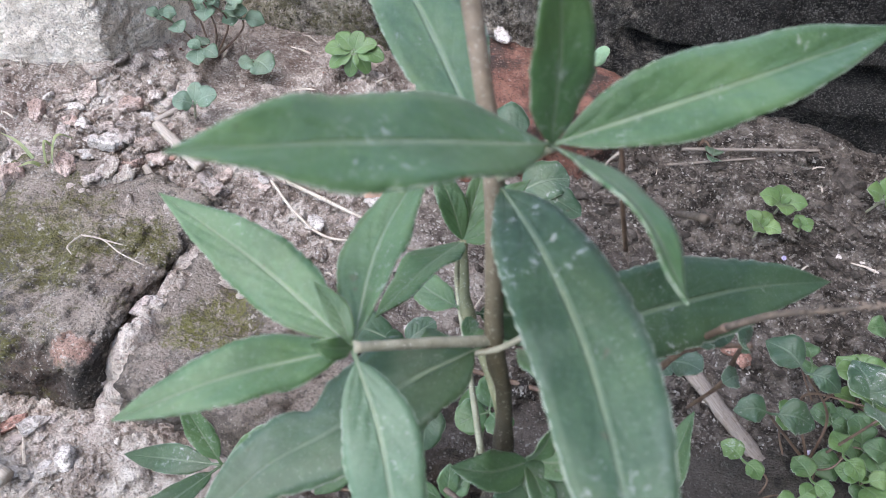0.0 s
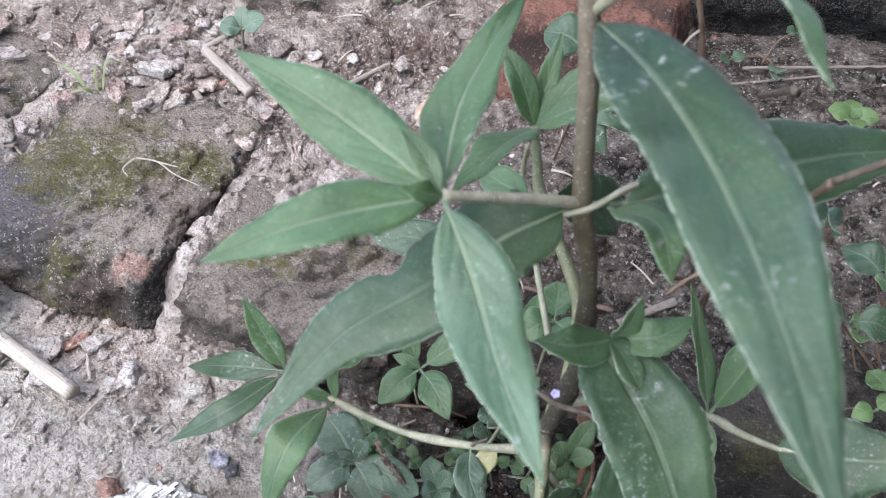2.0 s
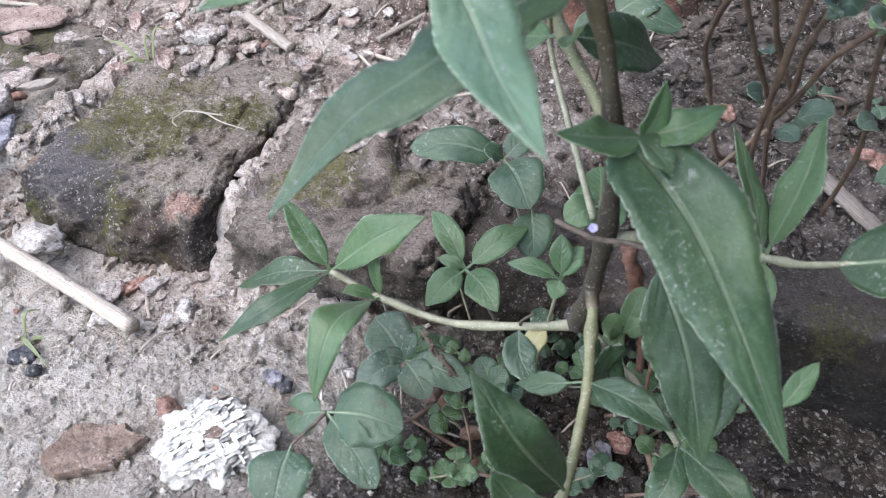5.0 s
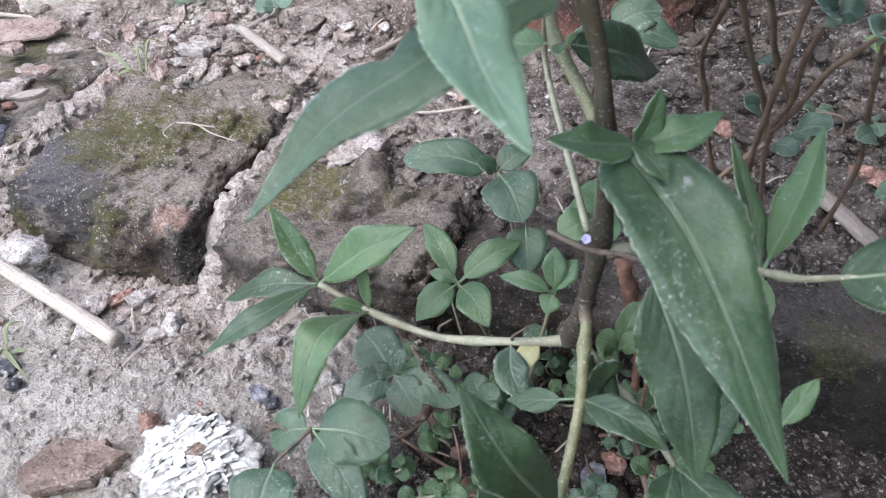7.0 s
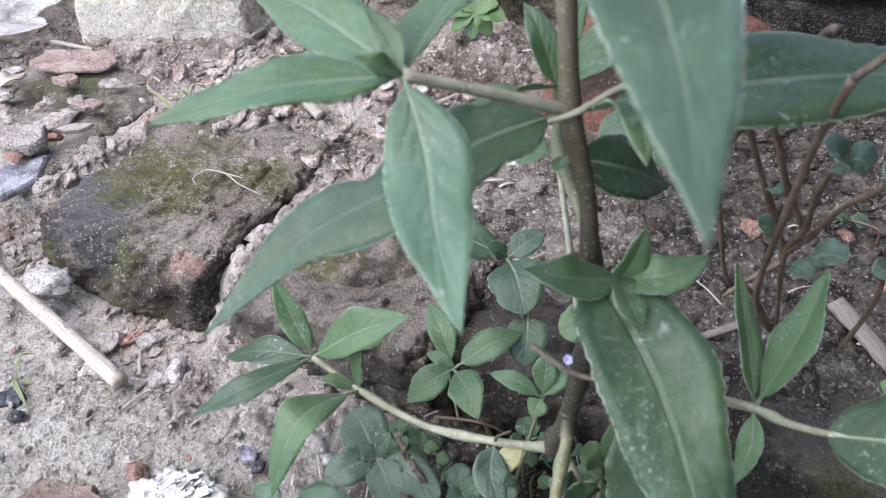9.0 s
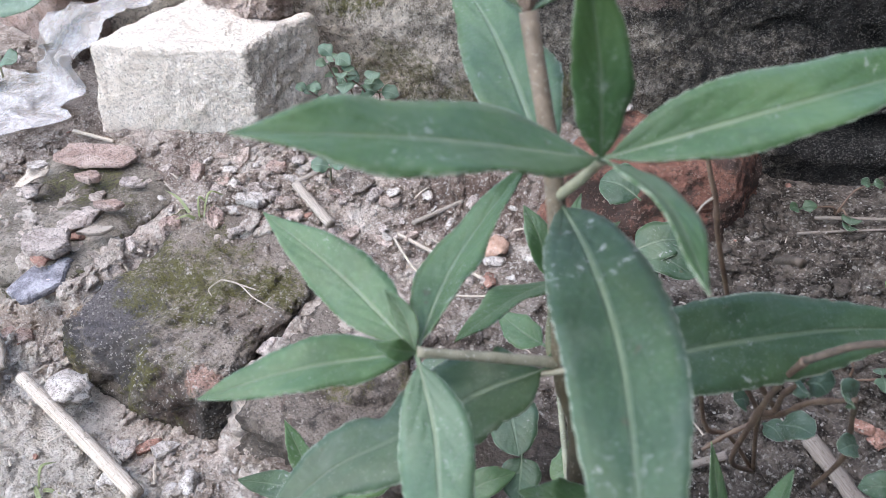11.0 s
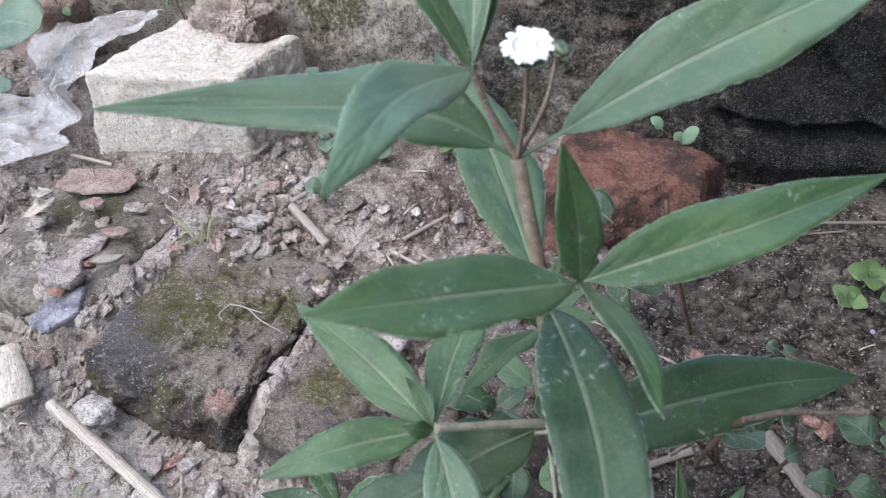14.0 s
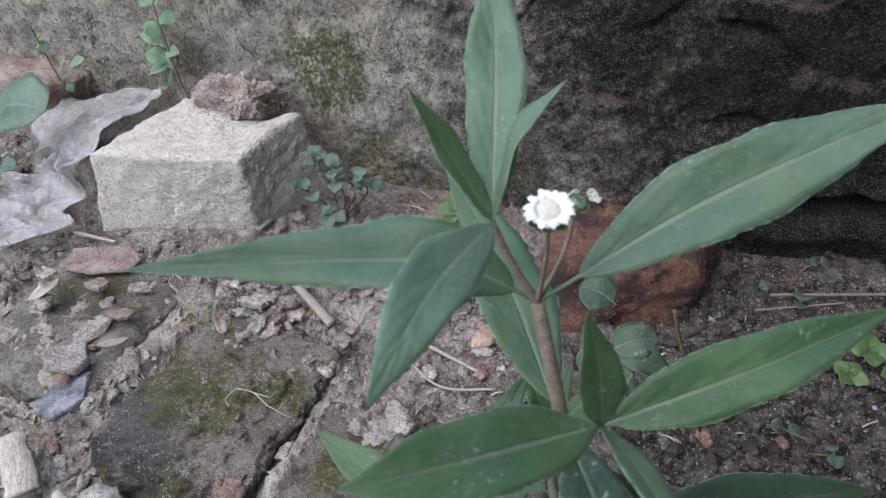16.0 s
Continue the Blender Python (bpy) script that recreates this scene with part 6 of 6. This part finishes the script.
stalk("fibre", root_bit, [(0.0035, 0.166, 0.098), (0.0085, 0.163, 0.080), (0.0135, 0.160, 0.064), (0.016, 0.158, 0.040)], 0.0028, 0.0016, REDROOT, "", (), 8, 0.4, 2, 24)
stalk("fibre", root_bit, [(0.0060, 0.164, 0.088), (0.0120, 0.160, 0.076), (0.0185, 0.156, 0.056), (0.020, 0.154, 0.036)], 0.0012, 0.0007, REDROOT, "", (), 7, 0.4, 3, 24)


# ---- sticks, straw, paper, film ----
def stick(name, points, r0, r1, mat, label, category, flatten=1.0, seed=0, wobble=0.12):
    v, f, u = tube(points, r0, r1, 9, 26, wobble, seed)
    if flatten != 1.0:
        line = spline(points, 26)
        v = [line[i // 9] + Vector(((p - line[i // 9]).x, (p - line[i // 9]).y, (p - line[i // 9]).z * flatten)) for i, p in enumerate(v)]
    return tagged(part(name, v, f, mat, uvs=u), label, category)


def straight(x0, y0, x1, y1, lift=0.002):
    a, b = on_ground(x0, y0, lift), on_ground(x1, y1, lift)
    return [a, a.lerp(b, 0.5), b]


stick("dry_stalk", [(-0.314, 0.1575, 0.0285), (-0.2600, 0.1455, 0.022), (-0.2129, 0.1345, 0.0165)], 0.0036, 0.0042, STRAW, "pale dry plant stalk lying on the soil", "stalk", seed=2, wobble=0.06)
stick("wood_chip", [(-0.365, 0.176, 0.036), (-0.350, 0.1650, 0.034), (-0.331, 0.150, 0.030)], 0.0085, 0.0105, STRAW, "flat split piece of pale wood", "wood chip", 0.35, 5)
stick("wood_piece", [(-0.252, 0.3392, 0.066), (-0.232, 0.329, 0.063), (-0.2124, 0.319, 0.060)], 0.0032, 0.0038, WOOD, "short weathered stick on the soil", "stick", 0.8, 6)
stick("wood_piece", straight(-0.245, 0.312, -0.228, 0.300), 0.0022, 0.0026, WOOD, "small weathered wood bit on the soil", "stick", 0.7, 7)
stick("wood_piece", straight(-0.262, 0.352, -0.250, 0.378), 0.0022, 0.0020, WOOD, "small grey stick on the soil", "stick", 0.8, 8)
stick("straw", straight(-0.175, 0.338, -0.107, 0.3255, 0.003), 0.0014, 0.0012, STRAW, "pale straw on the soil", "straw", 1, 9)
stick("straw", [on_ground(-0.175, 0.333, 0.004), on_ground(-0.150, 0.315, 0.004), on_ground(-0.125, 0.306, 0.004), on_ground(-0.092, 0.313, 0.004)], 0.0009, 0.0008, STRAW, "thin curved straw on the soil", "straw", 1, 10)
stick("straw", straight(-0.170, 0.350, -0.150, 0.385, 0.003), 0.0017, 0.0014, WOOD, "short straw bit on the soil", "straw", 1, 11)
stick("straw", straight(-0.455, 0.300, -0.435, 0.294, 0.003), 0.0018, 0.0016, STRAW, "short pale straw bit", "straw", 1, 12)
stick("straw", straight(-0.452, 0.335, -0.415, 0.338, 0.004), 0.0017, 0.0014, STRAW, "short straw against the block", "straw", 1, 13)
stick("twig", straight(0.062, 0.452, 0.150, 0.480, 0.004), 0.0013, 0.0010, GREYWOOD, "thin grey twig on damp soil", "twig", 1, 14)
stick("twig", straight(0.055, 0.440, 0.110, 0.462, 0.003), 0.0010, 0.0008, GREYWOOD, "thin dark twig lying on damp soil", "twig", 1, 15)
stick("wood_strip", straight(0.078, 0.288, 0.130, 0.248, 0.004), 0.0052, 0.0046, GREYWOOD, "grey weathered strip of wood", "wood strip", 0.5, 16)
stick("wood_strip", straight(0.045, 0.268, 0.020, 0.250, 0.003), 0.0022, 0.0020, GREYWOOD, "grey weathered bit of wood on the soil", "wood strip", 0.7, 17)
stick("wood_strip", straight(0.016, 0.255, -0.030, 0.255, 0.004), 0.0015, 0.0014, REDSTEM, "reddish dry stem bit on the soil", "stem", 0.7, 18)
stick("twig", straight(-0.088, 0.1010, -0.0590, 0.1480, 0.005), 0.0014, 0.0010, REDSTEM, "thin reddish fallen twig under the weeds", "twig", 1, 31)
stick("twig", straight(-0.0565, 0.1558, -0.0304, 0.2025, 0.006), 0.0011, 0.0009, GREYWOOD, "thin dark twig leaning over the ledge", "twig", 1, 32)
stick("twig", straight(-0.072, 0.128, -0.038, 0.121, 0.004), 0.0010, 0.0008, REDSTEM, "thin reddish twig lying across the litter", "twig", 1, 33)
stick("wood_chip", straight(-0.0620, 0.1222, -0.0645, 0.1110, 0.004), 0.0016, 0.0018, WOOD, "small split wood bit among the weeds", "wood chip", 0.5, 34)
dead = thing("dead_leaves", "reddish-brown dead leaves under the weeds", "leaves")
for n, (x, y, a) in enumerate(((-0.0704, 0.1401, 0.4), (-0.0616, 0.1350, 1.2), (-0.0552, 0.1394, 2.6), (-0.0500, 0.1290, 0.1), (-0.0330, 0.1250, 1.9), (-0.0410, 0.1120, 0.9))):
    b = on_ground(x, y, 0.004)
    d = Vector((math.cos(a), math.sin(a), 0.1)) * 0.010
    leaf(dead, [b, b + d * 0.5 + Vector((0, 0, 0.003)), b + d], 0.006, DEADLEAF, (0.1, -0.3, 0.95), 0.4, 0.1, 0.2, 0.05, "oval", False, 200 + n, 14)
stick("twig", straight(-0.080, 0.070, -0.020, 0.115, 0.004), 0.0016, 0.0012, REDSTEM, "thin reddish fallen twig among the weeds", "twig", 1, 19)
stick("twig", straight(0.016, 0.170, 0.030, 0.140, 0.012), 0.0022, 0.0014, REDSTEM, "reddish root-like twig beside the stem", "twig", 1, 20)
stick("wood_strip", straight(-0.045, 0.068, -0.015, 0.058, 0.003), 0.0030, 0.0026, WOOD, "small split wood bit", "wood chip", 0.5, 21)
twig = thing("dry_twig", "pale dry forked rootlet on the mossy brick", "twig")
for n, pts in enumerate(([(-0.2429, 0.2485, 0.0570), (-0.2316, 0.2499, 0.0570), (-0.2182, 0.2449, 0.0570), (-0.2024, 0.2420, 0.0570)], [(-0.2306, 0.2499, 0.0570), (-0.2198, 0.2504, 0.0570)], [(-0.2429, 0.2485, 0.0570), (-0.2443, 0.2391, 0.0570), (-0.2391, 0.2348, 0.0570)])):
    stalk("rootlet", twig, pts, 0.00055, 0.0003, STRAW)

stem_bits = thing("dry_leaf", "small curled dry leaf on soil", "leaf")
for n, (x, y) in enumerate(((-0.424, 0.258),)):
    b = Vector((x, y, 0.058))
    leaf(stem_bits, [b, b + Vector((0.010, 0.010, 0.006)), b + Vector((0.006, 0.026, 0.002))], 0.010, STRAW, (0.2, -0.4, 0.9), 0.4, 0.1, 0.2, 0.1, "oval", False, 3, 16)

# crumpled burnt paper, a lump with flaky strips
paper = thing("burnt_paper", "crumpled lump of white ashy paper flakes", "paper")
heap = on_ground(-0.1436, 0.0915, 0.0)
v, f = cube_grid(30)
v = np.array([Vector(p).normalized() for p in v])
k = np.array([1 + 0.35 * noise.fractal(Vector(p) * 2.2, 1, 2, 4) + 0.05 * noise.noise(Vector(p) * 14) for p in v])[:, None]
v = v * k * np.array((0.0225, 0.0190, 0.0085))
part("lump", v + np.array(heap), f, GREYASH, paper, "grey ashy core")
rng = random.Random(8)
for n in range(230):
    a, r = rng.uniform(0, 2 * math.pi), math.sqrt(rng.random()) * 0.96
    x, y = heap.x + 0.0215 * r * math.cos(a), heap.y + 0.0180 * r * math.sin(a)
    z = heap.z + 0.0105 * math.sqrt(max(0.08, 1 - r * r)) + rng.uniform(-0.0010, 0.0004)
    w, l = rng.uniform(0.0006, 0.0024) * (1.5 if n % 9 == 0 else 1), rng.uniform(0.003, 0.0115) * (1.1 - 0.4 * r)
    way = 0.95 if rng.random() < 0.7 else -0.6
    slope = 0.35 * r
    m = Matrix.Translation((x, y, z)) @ Euler((-slope * math.sin(a) + rng.gauss(0, 0.10), slope * math.cos(a) + rng.gauss(0, 0.10), rng.gauss(way, 0.16))).to_matrix().to_4x4()
    skew = rng.uniform(-0.3, 0.3) * w
    vs = [m @ Vector(((i / 3 - 0.5) * l + s * skew, s * w / 2 * (1 - 0.12 * (i % 2)), 0.0003 * math.sin(i * 1.3 + n) + t)) for t in (-0.00018, 0.00018) for i in range(4) for s in (-1, 1)]
    fs = [(2 * i, 2 * i + 1, 2 * i + 3, 2 * i + 2) for i in range(3)] + [(8 + 2 * i, 10 + 2 * i, 11 + 2 * i, 9 + 2 * i) for i in range(3)]
    fs += [(2 * i, 2 * i + 2, 10 + 2 * i, 8 + 2 * i) for i in range(3)] + [(2 * i + 3, 2 * i + 1, 9 + 2 * i, 11 + 2 * i) for i in range(3)] + [(0, 8, 9, 1), (6, 7, 15, 14)]
    part("flake", vs, fs, ASH if n % 4 else GREYASH, paper, flat=True)
flake("brown_flake", -0.1405, 0.0900, 0.010, 0.006, 0.0016, 40, BROWNSTONE, "brown charred flake on the ashy paper", "flake", 41, (8, 0), 7.4)



def plastic_film():
    """A crumpled torn film that leans on the block's side, narrows, and spreads out over the soil."""
    nu, nv = 190, 120
    rows = [
        ((-0.566, 0.444, 0.086), (-0.432, 0.456, 0.122)),
        ((-0.556, 0.420, 0.090), (-0.420, 0.418, 0.130)),
        ((-0.530, 0.392, 0.084), (-0.438, 0.378, 0.122)),
        ((-0.500, 0.374, 0.082), (-0.449, 0.359, 0.094)),
        ((-0.512, 0.366, 0.070), (-0.450, 0.350, 0.072)),
        ((-0.590, 0.356, 0.066), (-0.450, 0.336, 0.066)),
        ((-0.612, 0.325, 0.066), (-0.456, 0.312, 0.064)),
        ((-0.600, 0.296, 0.064), (-0.472, 0.292, 0.063)),
    ]
    a, b = spline([r[0] for r in rows], nu), spline([r[1] for r in rows], nu)

    def crease(p, freq, seed):
        """Sharp ridges with flat facets between them."""
        q = p * freq + Vector((seed, 2 * seed, 0))
        return 1 - min(1.0, 3.2 * abs(noise.noise(q + 0.5 * noise.noise_vector(q * 0.6))))

    verts = []
    for j in range(nv):
        for i in range(nu):
            u, w = i / (nu - 1), j / (nv - 1)
            p = a[i].lerp(b[i], w)
            rim = min(1.0, 6 * min(w, 1 - w), 8 * min(u, 1 - u))
            lift = 0.010 * abs(noise.noise(p * 17 + Vector((3, 0, 0)))) + 0.0042 * crease(p, 24, 1) + 0.0022 * crease(p, 55, 4) + 0.0010 * crease(p, 120, 7)
            pinch = math.exp(-(((u - 0.45) / 0.08) ** 2)) * 0.008 * abs(math.sin(w * 11 + 2 * u))
            edge = 0.016 * noise.noise(Vector((u * 7, w * 3, 1))) * (1 - rim)
            verts.append(p + Vector((edge + 0.002 * crease(p, 40, 9), edge - 0.3 * lift - pinch, lift + pinch)))
    ob = part("plastic_film", verts, sheet_faces(nu, nv), FILM)
    solid = ob.modifiers.new("thickness", "SOLIDIFY")
    solid.thickness = 0.0002
    return tagged(ob, "crumpled dirty translucent plastic film beside the block", "plastic film")


plastic_film()

# ---- stones that stand out ----
for n, (x, y, s, mat, name, label, stretch, lift) in enumerate((
    (-0.2885, 0.1640, 0.031, PEBBLE, "clod", "grey crumbly clod in front of the mossy brick", (1, 1, 1), 0.35),
    (-0.2880, 0.2590, 0.015, PEBBLE, "pebble", "whitish pebble on the mossy brick", (1.1, 1, 0.8), 0.4),
    (-0.1717, 0.0998, 0.013, REDPEB, "brick_chip", "small reddish brick chip on the soil", (1, 1, 1), 0.3),
    (0.0365, 0.3266, 0.015, REDPEB, "brick_chip", "reddish brick chip on damp soil", (1, 0.7, 0.8), 0.3),
    (-0.1146, 0.3490, 0.020, PINKPEB, "pebble", "smooth pinkish pebble on the soil", (1, 1, 0.85), 0.35),
    (-0.1050, 0.3260, 0.013, REDPEB, "brick_chip", "small red brick chip on the soil", (1.2, 0.8, 0.7), 0.3),
    (-0.1470, 0.2480, 0.0105, BLACKPEB, "pebble", "small black pebble on the soil", (1, 1, 1), 0.4),
    (-0.1390, 0.2690, 0.024, CLOD, "clod", "rounded grey clod on the ledge", (1.2, 0.9, 0.8), 0.3),
    (-0.4120, 0.2620, 0.018, CLOD, "clod", "crumbly clod by the sunken brick", (1.2, 0.8, 0.8), 0.3),
    (-0.3560, 0.2180, 0.022, REDPEB, "brick_chip", "reddish chip between sunken bricks", (1, 0.7, 0.5), 0.3),
    (-0.3670, 0.2560, 0.030, CLOD, "clod", "large crumbly clod between sunken bricks", (1.4, 0.8, 0.8), 0.3),
    (-0.0630, 0.2380, 0.010, PEBBLE, "pebble", "white pebble behind the weed", (1, 1, 0.8), 0.4),
    (-0.1280, 0.1250, 0.0075, BLACKPEB, "pebble", "small blue-grey pebble on the soil", (1, 1, 0.9), 0.4),
    (-0.2440, 0.1010, 0.0080, BLACKPEB, "pebble", "small blue-grey pebble on sand", (1, 1, 0.9), 0.4),
)):
    pebble(name, x, y, s, mat, label, name.split("_")[-1], lift, n, "loose stones", stretch)

for x, y, size, seed in ((-0.0860, 0.4600, 0.0085, 4), (-0.0705, 0.4600, 0.0140, 7)):
    pebble("pebble", x, y, size, PEBBLE, "pale pebble lying on the red brick", "pebble", 0.3, seed, "loose stones", (1.2, 0.8, 0.8), None, 0.1120)
for name, x, y, l, w, h, yaw, mat, label, category, seed, tilt in (
    ("slate_chip", -0.3470, 0.2080, 0.040, 0.034, 0.006, 70, SLATE, "flat bluish-grey slate chip between sunken bricks", "stone chip", 3, (6, -8)),
    ("brick_flake", -0.4050, 0.3130, 0.062, 0.032, 0.0032, 22, GREYBRICK, "flat pinkish flake of brick", "brick flake", 6, (3, 2)),
    ("flat_stone", -0.1915, 0.0745, 0.044, 0.024, 0.008, 28, BROWNSTONE, "flat brown stone on the soil", "stone", 9, (4, 0)),
    ("brick_chip", -0.3508, 0.1866, 0.014, 0.012, 0.006, 10, GREYBRICK, "pinkish stone chip below the slate", "stone chip", 12, (10, 0)),
    ("brick_chip", -0.3616, 0.1835, 0.017, 0.010, 0.005, 40, GREYBRICK, "flat pinkish stone chip beside the slate", "stone chip", 13, (0, 8)),
    ("pebble", -0.2318, 0.1617, 0.016, 0.008, 0.006, 62, REDPEB, "dark reddish flat pebble by the brick", "pebble", 14, (20, 0)),
    ("pebble", -0.2227, 0.1638, 0.018, 0.009, 0.007, 58, PEBBLE, "whitish angular pebble by the brick", "pebble", 15, (16, 0)),
    ("brick_chip", 0.0150, 0.1540, 0.012, 0.010, 0.006, 0, REDPEB, "dark red rounded brick chip", "chip", 16, (8, 0)),
    ("brick_chip", 0.0310, 0.1580, 0.014, 0.007, 0.004, -20, BROWNSTONE, "brown chip near the front branch", "chip", 17, (0, 6)),
    ("slate_chip", 0.0080, 0.1430, 0.024, 0.012, 0.006, 110, SLATE, "grey-blue chip near the front branch", "stone chip", 18, (0, 10)),
    ("stone_chip", 0.0400, 0.1400, 0.024, 0.011, 0.005, 40, BROWNSTONE, "flat brown-grey chip under the large leaf", "stone chip", 19, (6, 0)),
    ("slate_chip", -0.1358, 0.1277, 0.010, 0.009, 0.004, 20, SLATE, "small square blue-grey chip on sand", "stone chip", 20, (0, 0)),
    ("slate_chip", -0.2570, 0.1070, 0.018, 0.010, 0.005, 30, BLACKPEB, "dark chip lying on the sand", "stone chip", 21, (0, 6)),
    ("bark_flake", -0.3606, 0.2989, 0.020, 0.011, 0.003, 20, CLOD, "pale thin flake on the soil", "flake", 22, (10, 6)),
    ("bark_flake", -0.3403, 0.2490, 0.026, 0.008, 0.003, 38, WOOD, "thin pale bark flake between bricks", "flake", 23, (8, 0)),
    ("bark_flake", -0.4337, 0.2851, 0.014, 0.010, 0.002, 50, PEBBLE, "thin grey flake on the sunken brick", "flake", 24, (6, 0)),
    ("bark_flake", -0.3899, 0.2902, 0.018, 0.013, 0.005, 15, GREYBRICK, "pinkish crumb of brick on the soil", "flake", 25, (0, 0)),
    ("bark_flake", -0.3544, 0.2725, 0.022, 0.009, 0.004, 25, GREYBRICK, "pinkish curled flake beside the crack", "flake", 26, (12, 0)),
    ("stone_chip", -0.3099, 0.3228, 0.018, 0.010, 0.006, 8, PEBBLE, "pale oblong stone chip on the soil", "stone chip", 27, (0, 0)),
    ("stone_chip", -0.2733, 0.3170, 0.024, 0.013, 0.007, 30, PEBBLE, "pale grey stone chip in brown soil", "stone chip", 28, (6, 4)),
    ("clod", -0.3563, 0.2246, 0.036, 0.022, 0.008, 30, CLOD, "ragged pale clod in the crack between bricks", "clod", 29, (6, 0)),
    ("clod", -0.3084, 0.2787, 0.016, 0.014, 0.012, 60, GREYBRICK, "small pinkish clod behind the mossy brick", "clod", 30, (0, 0)),
):
    flake(name, x, y, l, w, h, yaw, mat, label, category, seed, tilt)

rng = random.Random(77)
for n in range(34):
    x, y = rng.uniform(-0.335, -0.165), rng.uniform(0.286, 0.362)
    long = rng.uniform(0.008, 0.021)
    mat, label = ((CLAY, "ragged brown flake of dried clay"), (GREYBRICK, "small pinkish crumb of broken brick"), (CLAY, "curled brown clay flake on crumbly soil"), (CLOD, "pale ragged flake of dry soil"))[n % 4]
    flake("clay_flake", x, y, long, long * rng.uniform(0.35, 0.75), long * rng.uniform(0.14, 0.3), rng.uniform(0, 180), mat, label, "flake", 100 + n, (rng.uniform(-22, 22), rng.uniform(-22, 22)), 0.5, "clay flakes in front of the block")

rng = random.Random(21)
spots = [(-0.30, 0.33, 0.075, 22), (-0.22, 0.36, 0.06, 14), (-0.37, 0.30, 0.05, 12), (-0.17, 0.22, 0.03, 10), (-0.23, 0.16, 0.03, 10), (-0.13, 0.34, 0.05, 10), (0.06, 0.35, 0.07, 12)]
for cx, cy, spreadr, count in spots:
    for n in range(count):
        x, y = rng.gauss(cx, spreadr * 0.6), rng.gauss(cy, spreadr * 0.5)
        if y > 0.47 or y < 0.05:
            continue
        damp = x > 0.0
        mat = rng.choice([WETCLOD, WETCLOD, WETCLOD, REDPEB] if damp else [CLOD, CLOD, CLOD, CLOD, CLOD, PEBBLE, PEBBLE, PEBBLE, REDPEB])
        name = {CLOD: "clod", WETCLOD: "clod", PEBBLE: "pebble", REDPEB: "brick_chip"}[mat]
        label = {CLOD: "grey-brown crumb of dry soil", WETCLOD: "dark damp crumb of soil", PEBBLE: "small pale grey pebble", REDPEB: "small reddish brick chip on the soil"}[mat]
        pebble(name, x, y, rng.uniform(0.006, 0.015), mat, label, name.split("_")[-1], rng.uniform(0.15, 0.4), rng.randrange(99), "loose crumbs and pebbles", (rng.uniform(0.8, 1.4), rng.uniform(0.7, 1), rng.uniform(0.6, 1)))


# ---- crumbs and litter that nobody could count ----
def crumbs(name, count, mat, label, seed, size, where, shapes=SHAPES, flat=True):
    rng = random.Random(seed)
    pieces = []
    while len(pieces) < count:
        x, y = rng.uniform(-0.60, 0.24), rng.uniform(0.03, 0.50)
        if rng.random() > where(x, y):
            continue
        s = size * rng.lognormvariate(0, 0.52)
        verts, faces = shapes[rng.randrange(len(shapes))]
        r = np.array(Euler((rng.uniform(-0.5, 0.5), rng.uniform(-0.5, 0.5), rng.uniform(0, 6.3))).to_matrix())
        z = height_at(x, y) + s * (0.12 if flat else 0.03)
        pieces.append(((verts * (s / 2)) @ r.T + (x, y, z), faces))
    joined(name, pieces, mat, label, "soil crumbs", flat)


clump = lambda x, y: float(smooth(-0.12, 0.25, fbm(x, y, 14, 3, 131)))
bare = lambda x, y: 0.25 if (-0.31 < x < -0.2 and 0.185 < y < 0.30) or (x > 0.05 and y < 0.31) or (-0.185 < x < 0.02 and 0.185 < y < 0.245) else 1.0
crumbs("soil_clods", 1100, SOIL, "larger lumps of crumbly soil", 6, 0.0085, lambda x, y: (0.12 + clump(x, y)) * bare(x, y) * (0.25 if y < 0.15 and x < -0.1 else 1.0), SHAPES_CLOD, False)
crumbs("soil_crumbs", 4200, SOIL, "loose crumbs of grey-brown soil", 1, 0.0048, lambda x, y: (0.1 + clump(x, y)) * bare(x, y) * (0.5 if y < 0.15 and x < -0.1 else 1.0), SHAPES, False)
crumbs("damp_crumbs", 900, WETCLOD, "loose crumbs of dark damp soil", 2, 0.0044, lambda x, y: float(smooth(-0.10, 0.02, x)) * (0.2 + clump(x, y)) * bare(x, y))
crumbs("fine_gravel", 700, PEBBLE, "fine pale grit on the soil", 3, 0.0028, lambda x, y: (0.8 - 0.6 * float(smooth(-0.1, 0.05, x))) * bare(x, y), CHIPS)
crumbs("soil_grains", 26000, SOIL, "fine loose grains of soil", 5, 0.0021, lambda x, y: (0.3 + clump(x, y)) * (0.3 + 0.7 * bare(x, y)), CHIPS)
crumbs("brick_grit", 120, REDPEB, "fine reddish brick grit on the soil", 4, 0.0036, lambda x, y: 0.7 * bare(x, y))
rng = random.Random(9)
bits = []
for n in range(170):
    x, y, a, l = rng.uniform(-0.46, 0.2), rng.uniform(0.05, 0.48), rng.uniform(0, 3.14), rng.uniform(0.004, 0.016)
    if (-0.31 < x < -0.2 and 0.185 < y < 0.29):
        continue
    p, q = on_ground(x, y, 0.002), on_ground(x + l * math.cos(a), y + l * math.sin(a), 0.002)
    bits.append(tube([p, p.lerp(q, 0.5) + Vector((0, 0, 0.001)), q], rng.uniform(0.0004, 0.0010), 0.0004, 5, 5)[:2])
joined("plant_litter", bits, STRAW, "scattered bits of dry straw and root", "litter")
